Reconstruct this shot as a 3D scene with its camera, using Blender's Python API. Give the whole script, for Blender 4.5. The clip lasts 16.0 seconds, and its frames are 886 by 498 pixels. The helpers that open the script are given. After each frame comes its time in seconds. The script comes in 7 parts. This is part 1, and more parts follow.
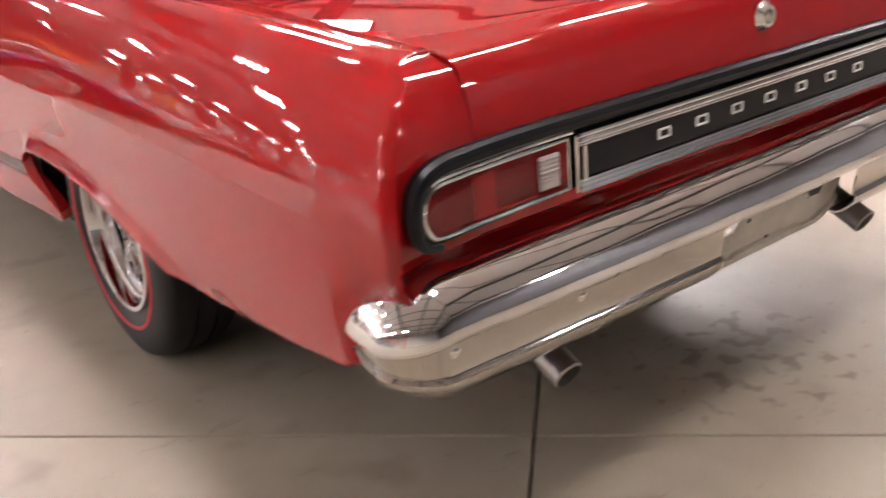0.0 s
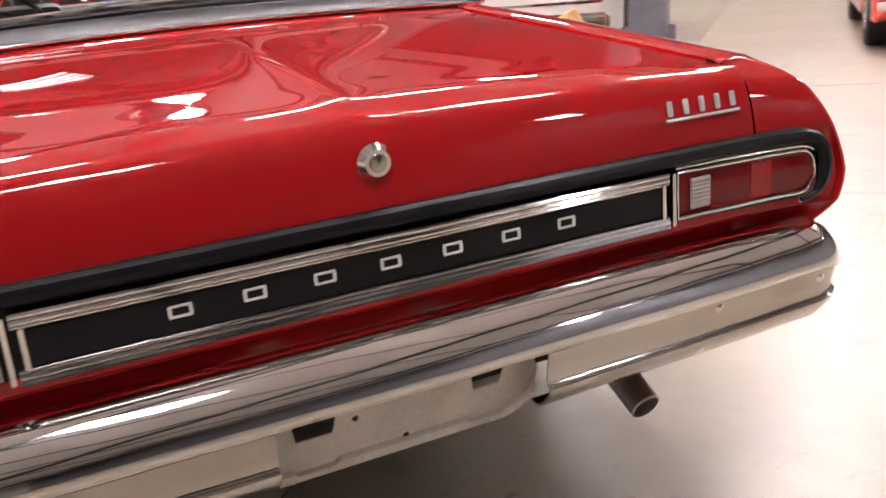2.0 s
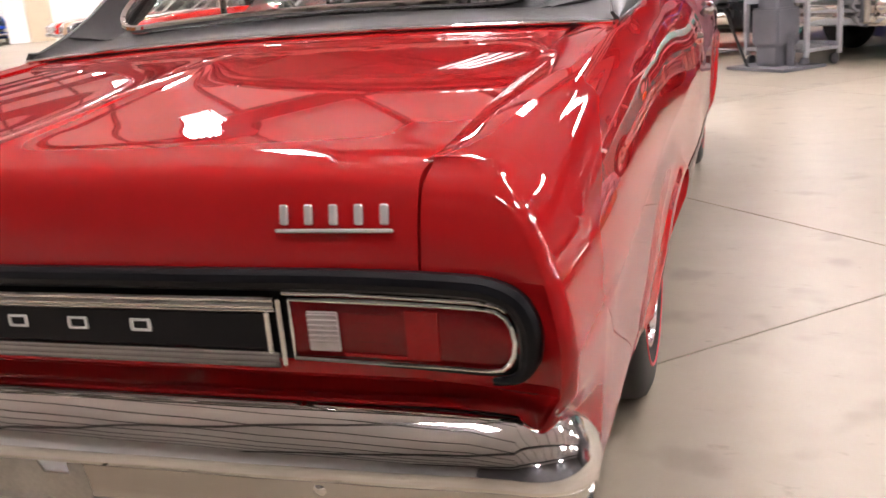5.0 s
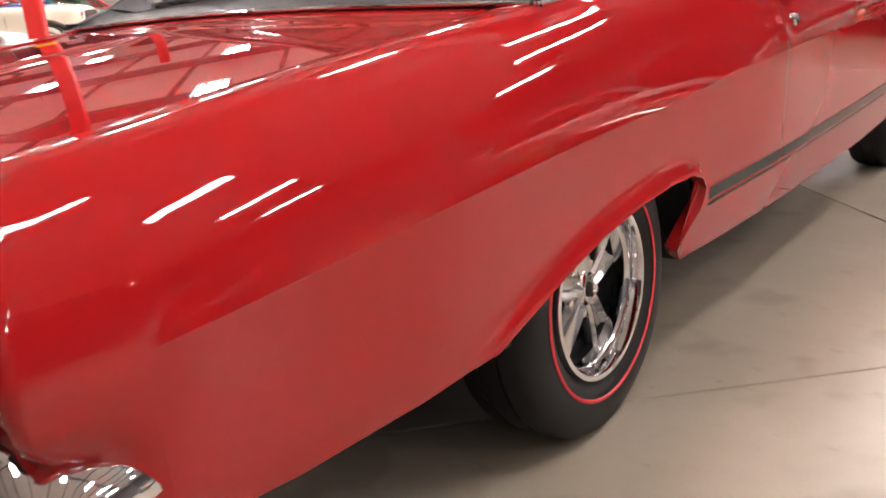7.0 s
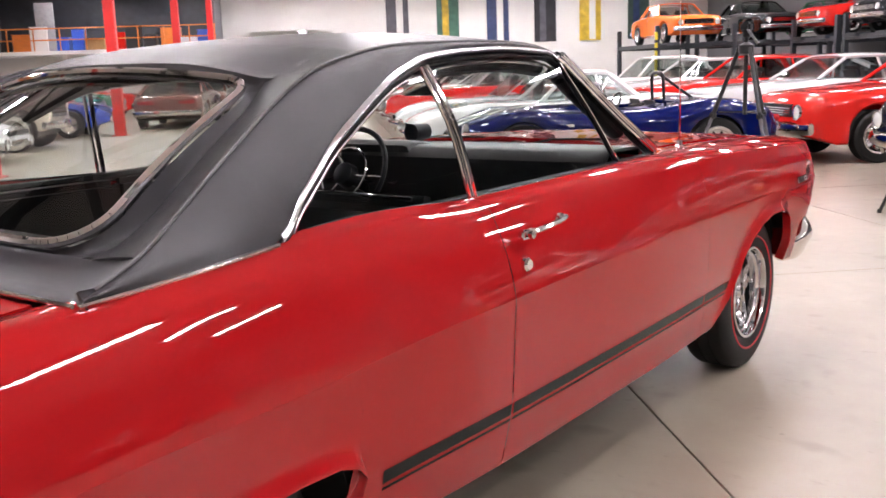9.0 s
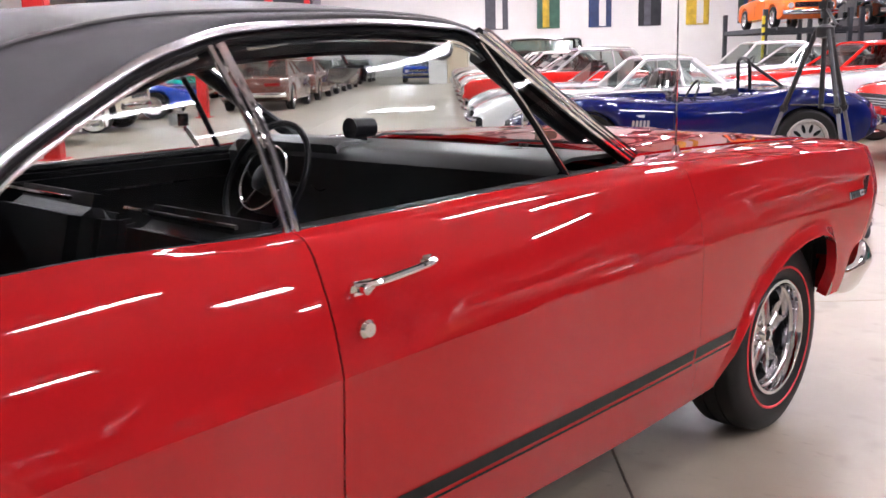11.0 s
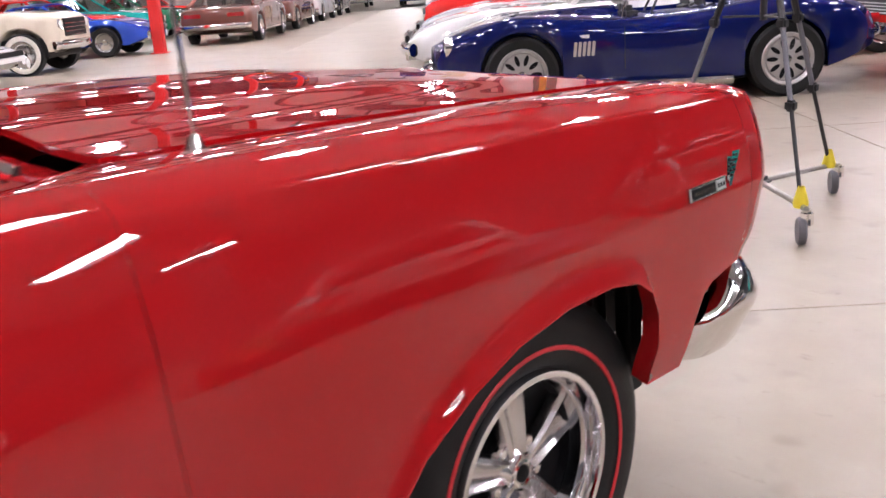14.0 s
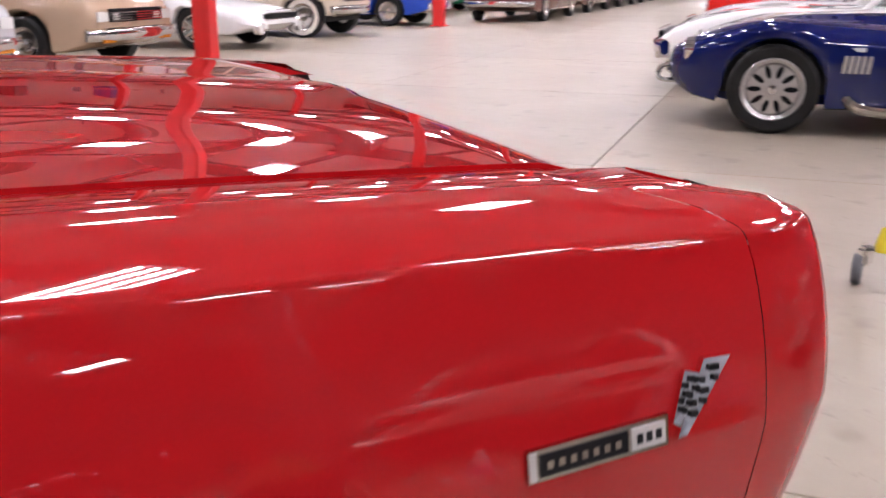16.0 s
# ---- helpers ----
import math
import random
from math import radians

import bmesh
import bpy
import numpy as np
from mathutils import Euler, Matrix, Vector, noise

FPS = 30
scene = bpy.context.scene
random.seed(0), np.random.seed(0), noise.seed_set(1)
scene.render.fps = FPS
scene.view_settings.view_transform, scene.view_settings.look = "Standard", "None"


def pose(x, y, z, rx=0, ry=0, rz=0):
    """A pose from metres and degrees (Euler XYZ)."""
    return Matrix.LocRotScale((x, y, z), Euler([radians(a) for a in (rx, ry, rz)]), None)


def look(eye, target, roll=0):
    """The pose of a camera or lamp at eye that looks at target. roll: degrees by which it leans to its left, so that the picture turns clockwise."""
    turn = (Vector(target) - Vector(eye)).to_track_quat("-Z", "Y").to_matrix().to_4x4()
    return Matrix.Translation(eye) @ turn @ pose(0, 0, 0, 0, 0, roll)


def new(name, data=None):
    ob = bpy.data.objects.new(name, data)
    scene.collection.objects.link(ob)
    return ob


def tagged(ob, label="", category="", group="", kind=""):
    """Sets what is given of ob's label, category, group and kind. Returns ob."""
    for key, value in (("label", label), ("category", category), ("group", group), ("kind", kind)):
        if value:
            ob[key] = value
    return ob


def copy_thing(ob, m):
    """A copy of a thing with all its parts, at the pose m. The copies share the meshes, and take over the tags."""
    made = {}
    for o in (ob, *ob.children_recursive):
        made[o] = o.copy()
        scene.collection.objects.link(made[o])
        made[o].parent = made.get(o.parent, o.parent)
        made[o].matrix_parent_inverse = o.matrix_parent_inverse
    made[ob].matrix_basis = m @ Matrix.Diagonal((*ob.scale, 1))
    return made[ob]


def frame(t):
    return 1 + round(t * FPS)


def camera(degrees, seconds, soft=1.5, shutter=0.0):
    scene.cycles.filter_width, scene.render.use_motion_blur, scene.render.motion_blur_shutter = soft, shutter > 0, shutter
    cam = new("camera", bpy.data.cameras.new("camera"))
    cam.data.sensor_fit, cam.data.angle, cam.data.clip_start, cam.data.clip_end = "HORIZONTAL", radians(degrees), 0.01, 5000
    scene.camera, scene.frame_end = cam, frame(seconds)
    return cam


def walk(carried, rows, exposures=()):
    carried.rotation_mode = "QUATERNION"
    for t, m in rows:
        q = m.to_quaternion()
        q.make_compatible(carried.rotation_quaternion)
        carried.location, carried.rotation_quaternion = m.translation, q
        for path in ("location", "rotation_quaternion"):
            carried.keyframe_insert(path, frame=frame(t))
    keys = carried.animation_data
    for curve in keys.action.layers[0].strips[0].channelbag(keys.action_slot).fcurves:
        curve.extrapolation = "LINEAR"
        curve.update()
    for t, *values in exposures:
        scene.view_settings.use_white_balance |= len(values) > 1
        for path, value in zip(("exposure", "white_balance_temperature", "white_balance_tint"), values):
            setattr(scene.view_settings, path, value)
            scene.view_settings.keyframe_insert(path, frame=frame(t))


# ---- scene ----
cam = camera(50.7, 16.0, 1.5, 0.4)
PATH = [
    (0, (-1.504, -2.222, 1.055), (-0.391, -0.723, 0.338), -5.5),
    (0.5, (-1.313, -2.288, 1.045), (-0.125, -0.819, 0.388), -4.7),
    (1, (-1.028, -2.296, 1.047), (0.149, -0.801, 0.429), -3.4),
    (1.5, (-0.764, -2.397, 1.035), (0.26, -0.816, 0.364), -4.2),
    (2, (-0.472, -2.438, 1.05), (0.336, -0.704, 0.467), -5.1),
    (2.5, (-0.162, -2.418, 1.038), (0.387, -0.588, 0.444), -6.8),
    (3, (0.138, -2.423, 1.071), (0.471, -0.542, 0.479), -6.9),
    (3.5, (0.395, -2.421, 1.075), (0.444, -0.482, 0.586), -7.8),
    (4, (0.644, -2.351, 1.04), (0.552, -0.424, 0.513), -7.7),
    (4.5, (0.851, -2.295, 1.07), (0.465, -0.409, 0.528), -6.1),
    (4.7, (0.938, -2.277, 1.063), (0.449, -0.415, 0.52), -5.7),
    (6.8, (1.696, -1.726, 0.999), (0.578, -0.168, 0.431), -4.0),
    (7, (1.749, -1.666, 1.001), (0.563, -0.155, 0.443), -5.0),
    (7.5, (1.814, -1.453, 1.018), (0.515, -0.02, 0.509), -3.7),
    (8, (1.916, -1.276, 1.083), (0.721, 0.261, 0.625), -5.3),
    (8.5, (2.142, -1.066, 1.308), (1.027, 0.531, 0.855), -0.4),
    (8.7, (2.16, -1.005, 1.297), (1.017, 0.583, 0.894), -0.9),
    (10.8, (2.146, -0.117, 1.284), (0.793, 1.303, 0.891), -1.4),
    (11, (2.128, -0.004, 1.272), (0.769, 1.408, 0.872), -1.5),
    (11.5, (2.046, 0.301, 1.27), (0.632, 1.656, 0.862), 0.1),
    (12, (2.012, 0.617, 1.235), (0.575, 1.946, 0.823), -2.3),
    (12.5, (1.999, 0.914, 1.175), (0.573, 2.251, 0.751), -2.8),
    (13, (1.895, 1.234, 1.145), (0.515, 2.589, 0.635), -0.9),
    (13.5, (1.834, 1.516, 1.157), (0.472, 2.871, 0.598), -2.2),
    (14, (1.787, 1.828, 1.172), (0.41, 3.17, 0.62), -3.9),
    (14.5, (1.684, 2.125, 1.165), (0.298, 3.479, 0.666), -0.7),
    (15, (1.592, 2.404, 1.163), (0.151, 3.691, 0.643), 0.7),
    (15.5, (1.561, 2.686, 1.142), (-0.021, 3.782, 0.595), -0.7),
    (16, (1.468, 2.963, 1.133), (-0.248, 3.823, 0.568), -0.0),
]
walk(cam, [(t, look(e, g, r)) for t, e, g, r in PATH],
     [(0.0, 0.04, 6700, 12), (2.2, 0.03, 6600, 14), (4.7, -0.15, 6700, 12), (7.0, -0.33, 6900, 12), (8.7, -0.42, 6500, 13), (11.0, -0.48, 6200, 16), (13.5, -0.66, 6200, 16), (16.0, -0.80, 6200, 17)])

# ---- light ----
world = bpy.data.worlds.new("world")
scene.world = world
world.use_nodes = True
world.node_tree.nodes["Background"].inputs[0].default_value = (0.9, 0.93, 1.0, 1)
world.node_tree.nodes["Background"].inputs[1].default_value = 0.3
LAMP_POWER = 220.0

# The hall's own axes: U along the aisle, V across it; the car stands askew in it.
U = Vector((-0.69, 0.724, 0)).normalized()
V = Vector((U.y, -U.x, 0))
YAW_U = math.degrees(math.atan2(U.y, U.x))


def hall(a, b, z=0.0):
    p = U * a + V * b
    return Vector((p.x, p.y, z))


def hall_pose(a, b, z=0.0, turn=0.0):
    """Local +y points along the aisle, local +x across it; turn is added in degrees."""
    p = hall(a, b, z)
    return pose(p.x, p.y, p.z, 0, 0, YAW_U - 90 + turn)


# ---- mesh helpers ----
def mesh_of(name, verts, faces, mat, smooth=True, angle=35.0):
    me = bpy.data.meshes.new(name)
    me.from_pydata([tuple(map(float, v)) for v in verts], [], faces)
    me.materials.append(mat)
    bm = bmesh.new()
    bm.from_mesh(me)
    bmesh.ops.recalc_face_normals(bm, faces=bm.faces)
    bm.to_mesh(me)
    bm.free()
    if smooth:
        me.polygons.foreach_set("use_smooth", [True] * len(me.polygons))
        me.set_sharp_from_angle(angle=radians(angle))
    me.update()
    return me


def attach(name, me, parent=None, label="", m=None):
    ob = new(name, me)
    if parent:
        ob.parent = parent
    if m is not None:
        ob.matrix_basis = m
    if label:
        tagged(ob, label=label)
    return ob


def part(name, bm, mat, parent, label="", smooth=True, angle=35.0):
    me = bpy.data.meshes.new(name)
    bmesh.ops.recalc_face_normals(bm, faces=bm.faces)
    bm.to_mesh(me)
    bm.free()
    me.materials.append(mat)
    if smooth:
        me.polygons.foreach_set("use_smooth", [True] * len(me.polygons))
        me.set_sharp_from_angle(angle=radians(angle))
    return attach(name, me, parent, label)


def thing(name, label, category, m=None, group="", kind=""):
    ob = new(name)
    if m is not None:
        ob.matrix_basis = m
    return tagged(ob, label, category, group, kind)


def grid_faces(n, k, off=0, wrap=False):
    out = []
    for i in range(n - 1):
        for j in range(k if wrap else k - 1):
            j2 = (j + 1) % k
            out.append((off + i * k + j, off + (i + 1) * k + j, off + (i + 1) * k + j2, off + i * k + j2))
    return out


def skin(name, P, mat, parent, label="", thick=0.0, angle=35.0, smooth=True):
    """A sheet from an array n x k x 3; thick gives it a rolled edge and an inner face (along -normal)."""
    P = np.asarray(P, float)
    n, k = P.shape[:2]
    verts = P.reshape(-1, 3)
    faces = grid_faces(n, k)
    if thick:
        du = np.gradient(P, axis=0)
        dv = np.gradient(P, axis=1)
        nm = np.cross(du, dv)
        nm /= np.linalg.norm(nm, axis=2, keepdims=True) + 1e-9
        Q = (P - nm * thick).reshape(-1, 3)
        off = n * k
        verts = np.vstack([verts, Q])
        faces += [tuple(reversed(f)) for f in grid_faces(n, k, off)]
        ring = [i * k for i in range(n)] + [(n - 1) * k + j for j in range(1, k)] + [i * k + k - 1 for i in range(n - 2, -1, -1)] + [j for j in range(k - 2, 0, -1)]
        for a, b in zip(ring, ring[1:] + ring[:1]):
            faces.append((a, b, b + off, a + off))
    return attach(name, mesh_of(name, verts, faces, mat, smooth, angle), parent, label)


def mirror(P):
    Q = np.array(P, float)
    Q[..., 0] *= -1
    return Q


def box(bm, size, at=(0, 0, 0), bevel=0.0, rot=None, seg=2):
    m = Matrix.Translation(at) @ (rot.to_4x4() if rot else Matrix.Identity(4)) @ Matrix.Diagonal((*size, 1))
    made = bmesh.ops.create_cube(bm, size=1, matrix=m)
    if bevel:
        edges = {e for v in made["verts"] for e in v.link_edges}
        bmesh.ops.bevel(bm, geom=list(edges), offset=bevel, segments=seg, affect="EDGES", clamp_overlap=True)
    return bm


def boxed(size, at=(0, 0, 0), bevel=0.0, rot=None, seg=2):
    return box(bmesh.new(), size, at, bevel, rot, seg)


def smooth_path(points, n):
    """Catmull-Rom through the points, n samples."""
    p = np.asarray(points, float)
    q = np.vstack([2 * p[0] - p[1], p, 2 * p[-1] - p[-2]])
    out = []
    for s in np.linspace(0, len(p) - 1, n):
        i = min(int(s), len(p) - 2)
        t = s - i
        a, b, c, d = q[i], q[i + 1], q[i + 2], q[i + 3]
        out.append(0.5 * ((2 * b) + (c - a) * t + (2 * a - 5 * b + 4 * c - d) * t * t + (3 * b - a - 3 * c + d) * t ** 3))
    return np.array(out)


def tube(bm, points, r, n=8, squash=1.0, caps=True, closed=False):
    """A round (or flattened) bar along points."""
    pts = [Vector(p) for p in points]
    rings = []
    up0 = None
    for i, p in enumerate(pts):
        a = pts[i - 1] if (i or closed) else p
        b = pts[(i + 1) % len(pts)] if (i + 1 < len(pts) or closed) else p
        d = (b - a).normalized()
        up = Vector((0, 0, 1)) if abs(d.z) < 0.95 else Vector((0, 1, 0))
        if up0 is not None:
            up = up0
        s = d.cross(up).normalized()
        up = s.cross(d).normalized()
        up0 = up
        rr = r[i] if isinstance(r, (list, tuple)) else r
        rings.append([bm.verts.new(p + (s * math.cos(2 * math.pi * j / n) + up * math.sin(2 * math.pi * j / n) * squash) * rr) for j in range(n)])
    pairs = list(zip(rings, rings[1:])) + ([(rings[-1], rings[0])] if closed else [])
    for x, y in pairs:
        for j in range(n):
            bm.faces.new((x[j], x[(j + 1) % n], y[(j + 1) % n], y[j]))
    if caps and not closed:
        bm.faces.new(rings[0])
        bm.faces.new(list(reversed(rings[-1])))
    return bm


def tubed(points, r, n=8, squash=1.0, closed=False):
    return tube(bmesh.new(), points, r, n, squash, True, closed)


def lathe(bm, profile, n=32, axis="X", at=(0, 0, 0), start=0.0):
    """profile: (along, radius) rows, turned about the axis."""
    rings = []
    for h, r in profile:
        ring = []
        for j in range(n):
            a = start + 2 * math.pi * j / n
            c, s = r * math.cos(a), r * math.sin(a)
            v = {"X": (h, c, s), "Y": (c, h, s), "Z": (c, s, h)}[axis]
            ring.append(bm.verts.new(Vector(at) + Vector(v)))
        rings.append(ring)
    for x, y in zip(rings, rings[1:]):
        for j in range(n):
            bm.faces.new((x[j], x[(j + 1) % n], y[(j + 1) % n], y[j]))
    return bm


def lathed(profile, n=32, axis="X", at=(0, 0, 0)):
    return lathe(bmesh.new(), profile, n, axis, at)


def table(rows):
    xs = [r[0] for r in rows]
    ys = [r[1] for r in rows]
    return lambda v: np.interp(v, xs, ys)


def smooth_table(rows):
    """Monotone-ish smooth curve through rows."""
    pts = smooth_path(rows, 40 * len(rows))
    return lambda v: np.interp(v, pts[:, 0], pts[:, 1])


# ---- materials ----
def material(name, color, rough=0.5, metal=0.0, vary=0.12, scale=3.0, bump=0.0, bump_scale=200.0, coat=0.0, rough_vary=0.0, spec=0.5, other=None, per_object=0.0):
    mat = bpy.data.materials.new(name)
    mat.use_nodes = True
    nt = mat.node_tree
    bsdf = nt.nodes["Principled BSDF"]
    bsdf.inputs["Roughness"].default_value = rough
    bsdf.inputs["Metallic"].default_value = metal
    bsdf.inputs["Specular IOR Level"].default_value = spec
    bsdf.inputs["Coat Weight"].default_value = coat
    bsdf.inputs["Coat Roughness"].default_value = 0.015
    geo = nt.nodes.new("ShaderNodeNewGeometry")
    shift = nt.nodes.new("ShaderNodeVectorMath")
    shift.inputs[1].default_value = (17.31, 5.73, 3.37)
    nt.links.new(geo.outputs["Position"], shift.inputs[0])
    pos = shift.outputs[0]
    big = nt.nodes.new("ShaderNodeTexNoise")
    big.inputs["Scale"].default_value = scale
    big.inputs["Detail"].default_value = 6
    fine = nt.nodes.new("ShaderNodeTexNoise")
    fine.inputs["Scale"].default_value = scale * 14
    fine.inputs["Detail"].default_value = 4
    nt.links.new(pos, big.inputs["Vector"])
    nt.links.new(pos, fine.inputs["Vector"])
    mix = nt.nodes.new("ShaderNodeMath")
    mix.operation = "MULTIPLY_ADD"
    nt.links.new(fine.outputs[0], mix.inputs[0])
    mix.inputs[1].default_value = 0.4
    nt.links.new(big.outputs[0], mix.inputs[2])
    ramp = nt.nodes.new("ShaderNodeMapRange")
    ramp.inputs[1].default_value, ramp.inputs[2].default_value = 0.4, 1.0
    nt.links.new(mix.outputs[0], ramp.inputs[0])
    col = nt.nodes.new("ShaderNodeMix")
    col.data_type = "RGBA"
    c = Vector(color)
    o = Vector(other) if other else c * (1 - vary)
    col.inputs[6].default_value = (*o, 1)
    col.inputs[7].default_value = (*(c * (1 + (0 if other else vary * 0.5))), 1)
    nt.links.new(ramp.outputs[0], col.inputs[0])
    out = col.outputs[2]
    if per_object:
        info = nt.nodes.new("ShaderNodeObjectInfo")
        hsv = nt.nodes.new("ShaderNodeHueSaturation")
        rng = nt.nodes.new("ShaderNodeMapRange")
        rng.inputs[3].default_value, rng.inputs[4].default_value = 1 - per_object, 1 + per_object
        nt.links.new(info.outputs["Random"], rng.inputs[0])
        nt.links.new(rng.outputs[0], hsv.inputs["Value"])
        nt.links.new(out, hsv.inputs["Color"])
        out = hsv.outputs[0]
    nt.links.new(out, bsdf.inputs["Base Color"])
    if rough_vary:
        rr = nt.nodes.new("ShaderNodeMapRange")
        rr.inputs[3].default_value, rr.inputs[4].default_value = max(rough - rough_vary, 0.0), rough + rough_vary
        nt.links.new(ramp.outputs[0], rr.inputs[0])
        nt.links.new(rr.outputs[0], bsdf.inputs["Roughness"])
    if bump:
        grain = nt.nodes.new("ShaderNodeTexNoise")
        grain.inputs["Scale"].default_value = bump_scale
        grain.inputs["Detail"].default_value = 3
        nt.links.new(pos, grain.inputs["Vector"])
        b = nt.nodes.new("ShaderNodeBump")
        b.inputs["Strength"].default_value = bump
        b.inputs["Distance"].default_value = 0.002
        nt.links.new(grain.outputs[0], b.inputs["Height"])
        nt.links.new(b.outputs[0], bsdf.inputs["Normal"])
    return mat


def paint(name, color, metal=0.0):
    return material(name, color, rough=0.4, metal=metal, vary=0.05, scale=1.5, coat=1.0, bump=0.0, bump_scale=30.0, spec=0.0)


def glass_material(name, tint=(0.9, 0.95, 0.93), gloss=1.0):
    mat = bpy.data.materials.new(name)
    mat.use_nodes = True
    nt = mat.node_tree
    nt.nodes.remove(nt.nodes["Principled BSDF"])
    out = nt.nodes["Material Output"]
    tr = nt.nodes.new("ShaderNodeBsdfTransparent")
    tr.inputs[0].default_value = (*tint, 1)
    gl = nt.nodes.new("ShaderNodeBsdfGlossy")
    gl.inputs["Roughness"].default_value = 0.01
    lw = nt.nodes.new("ShaderNodeLayerWeight")
    lw.inputs[0].default_value = 0.5
    pw = nt.nodes.new("ShaderNodeMath")
    pw.operation = "POWER"
    pw.inputs[1].default_value = 5.0
    nt.links.new(lw.outputs["Facing"], pw.inputs[0])
    fr = nt.nodes.new("ShaderNodeMapRange")
    fr.inputs[3].default_value, fr.inputs[4].default_value = 0.045 * gloss, 1.0
    nt.links.new(pw.outputs[0], fr.inputs[0])
    mx = nt.nodes.new("ShaderNodeMixShader")
    nt.links.new(fr.outputs[0], mx.inputs[0])
    nt.links.new(tr.outputs[0], mx.inputs[1])
    nt.links.new(gl.outputs[0], mx.inputs[2])
    nt.links.new(mx.outputs[0], out.inputs[0])
    return mat


def glow(name, color, strength):
    mat = bpy.data.materials.new(name)
    mat.use_nodes = True
    b = mat.node_tree.nodes["Principled BSDF"]
    b.inputs["Base Color"].default_value = (0.8, 0.8, 0.8, 1)
    b.inputs["Emission Color"].default_value = (*color, 1)
    b.inputs["Emission Strength"].default_value = strength
    return mat


RED = paint("red_paint", (0.345, 0.0085, 0.0100))
CHROME = material("chrome", (0.86, 0.85, 0.84), rough=0.05, metal=1.0, vary=0.06, scale=4, rough_vary=0.03)
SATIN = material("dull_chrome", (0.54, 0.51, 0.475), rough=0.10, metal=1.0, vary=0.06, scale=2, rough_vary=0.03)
BRIGHT_TRIM = material("bright_trim", (0.74, 0.73, 0.75), rough=0.22, metal=1.0, vary=0.06, scale=4, rough_vary=0.04)
STEEL = material("bare_steel", (0.45, 0.43, 0.41), rough=0.35, metal=1.0, vary=0.35, scale=12, rough_vary=0.12, bump=0.1)
BLACK_TRIM = material("black_trim", (0.007, 0.007, 0.009), rough=0.32, vary=0.3, scale=10, spec=0.2)
SEAM = material("vinyl_seam", (0.08, 0.075, 0.078), rough=0.4, vary=0.1, scale=10)
VINYL = material("black_vinyl", (0.030, 0.0275, 0.031), rough=0.35, spec=0.52, vary=0.3, scale=8, bump=0.5, bump_scale=900, rough_vary=0.06)
SEAT = material("black_seat_vinyl", (0.0045, 0.0045, 0.005), rough=0.36, spec=0.25, vary=0.3, scale=9, bump=0.3, bump_scale=500)
UNDER = material("underbody_black", (0.012, 0.012, 0.012), rough=0.8, vary=0.4, scale=9)
RUBBER = material("tyre_rubber", (0.010, 0.0097, 0.0095), rough=0.55, vary=0.35, scale=14, spec=0.28, bump=0.3, bump_scale=300)
REDLINE = material("tyre_red_line", (0.55, 0.02, 0.03), rough=0.5, vary=0.1, scale=20)
WHITEWALL = material("whitewall", (0.72, 0.68, 0.60), rough=0.55, vary=0.12, scale=20)
WHEEL_GREY = material("wheel_silver", (0.70, 0.69, 0.69), rough=0.17, metal=1.0, vary=0.1, scale=15)
WHEEL_DARK = material("wheel_dark", (0.006, 0.006, 0.007), rough=0.5, vary=0.2, scale=15, spec=0.12)
RIM_CHROME = material("rim_chrome", (0.84, 0.84, 0.86), rough=0.06, metal=1.0, vary=0.08, scale=9, rough_vary=0.04, bump=0.16, bump_scale=42)
LENS_RED = material("tail_lens_red", (0.17, 0.003, 0.005), rough=0.1, vary=0.3, scale=22, coat=0.5, spec=0.2)
LENS_BRIGHT = material("tail_lens_brighter", (0.27, 0.005, 0.007), rough=0.12, vary=0.25, scale=22, coat=0.5, spec=0.2)
LENS_CLEAR = material("reverse_lens", (0.46, 0.39, 0.38), rough=0.15, vary=0.2, scale=40, coat=1.0)
BADGE = material("bright_badge", (0.66, 0.65, 0.64), rough=0.28, metal=0.5, vary=0.1, scale=30)
PLATE = material("plate_white", (0.62, 0.58, 0.52), rough=0.4, vary=0.35, scale=9, rough_vary=0.1)
GLASS = glass_material("window_glass")
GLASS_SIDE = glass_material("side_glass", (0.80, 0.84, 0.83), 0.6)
GLASS_BACK = glass_material("tinted_glass", (0.75, 0.80, 0.78))
GAUGE = material("gauge_face", (0.03, 0.03, 0.03), rough=0.3, vary=0.2, scale=20)
WHITE_MARK = material("white_marking", (0.75, 0.75, 0.73), rough=0.4, vary=0.05)
STRIPE = material("black_stripe", (0.007, 0.007, 0.007), rough=0.24, vary=0.2, scale=8, spec=0.18)
DASH = material("dash_pad", (0.018, 0.0175, 0.018), rough=0.33, vary=0.2, scale=8, bump=0.2, bump_scale=500)

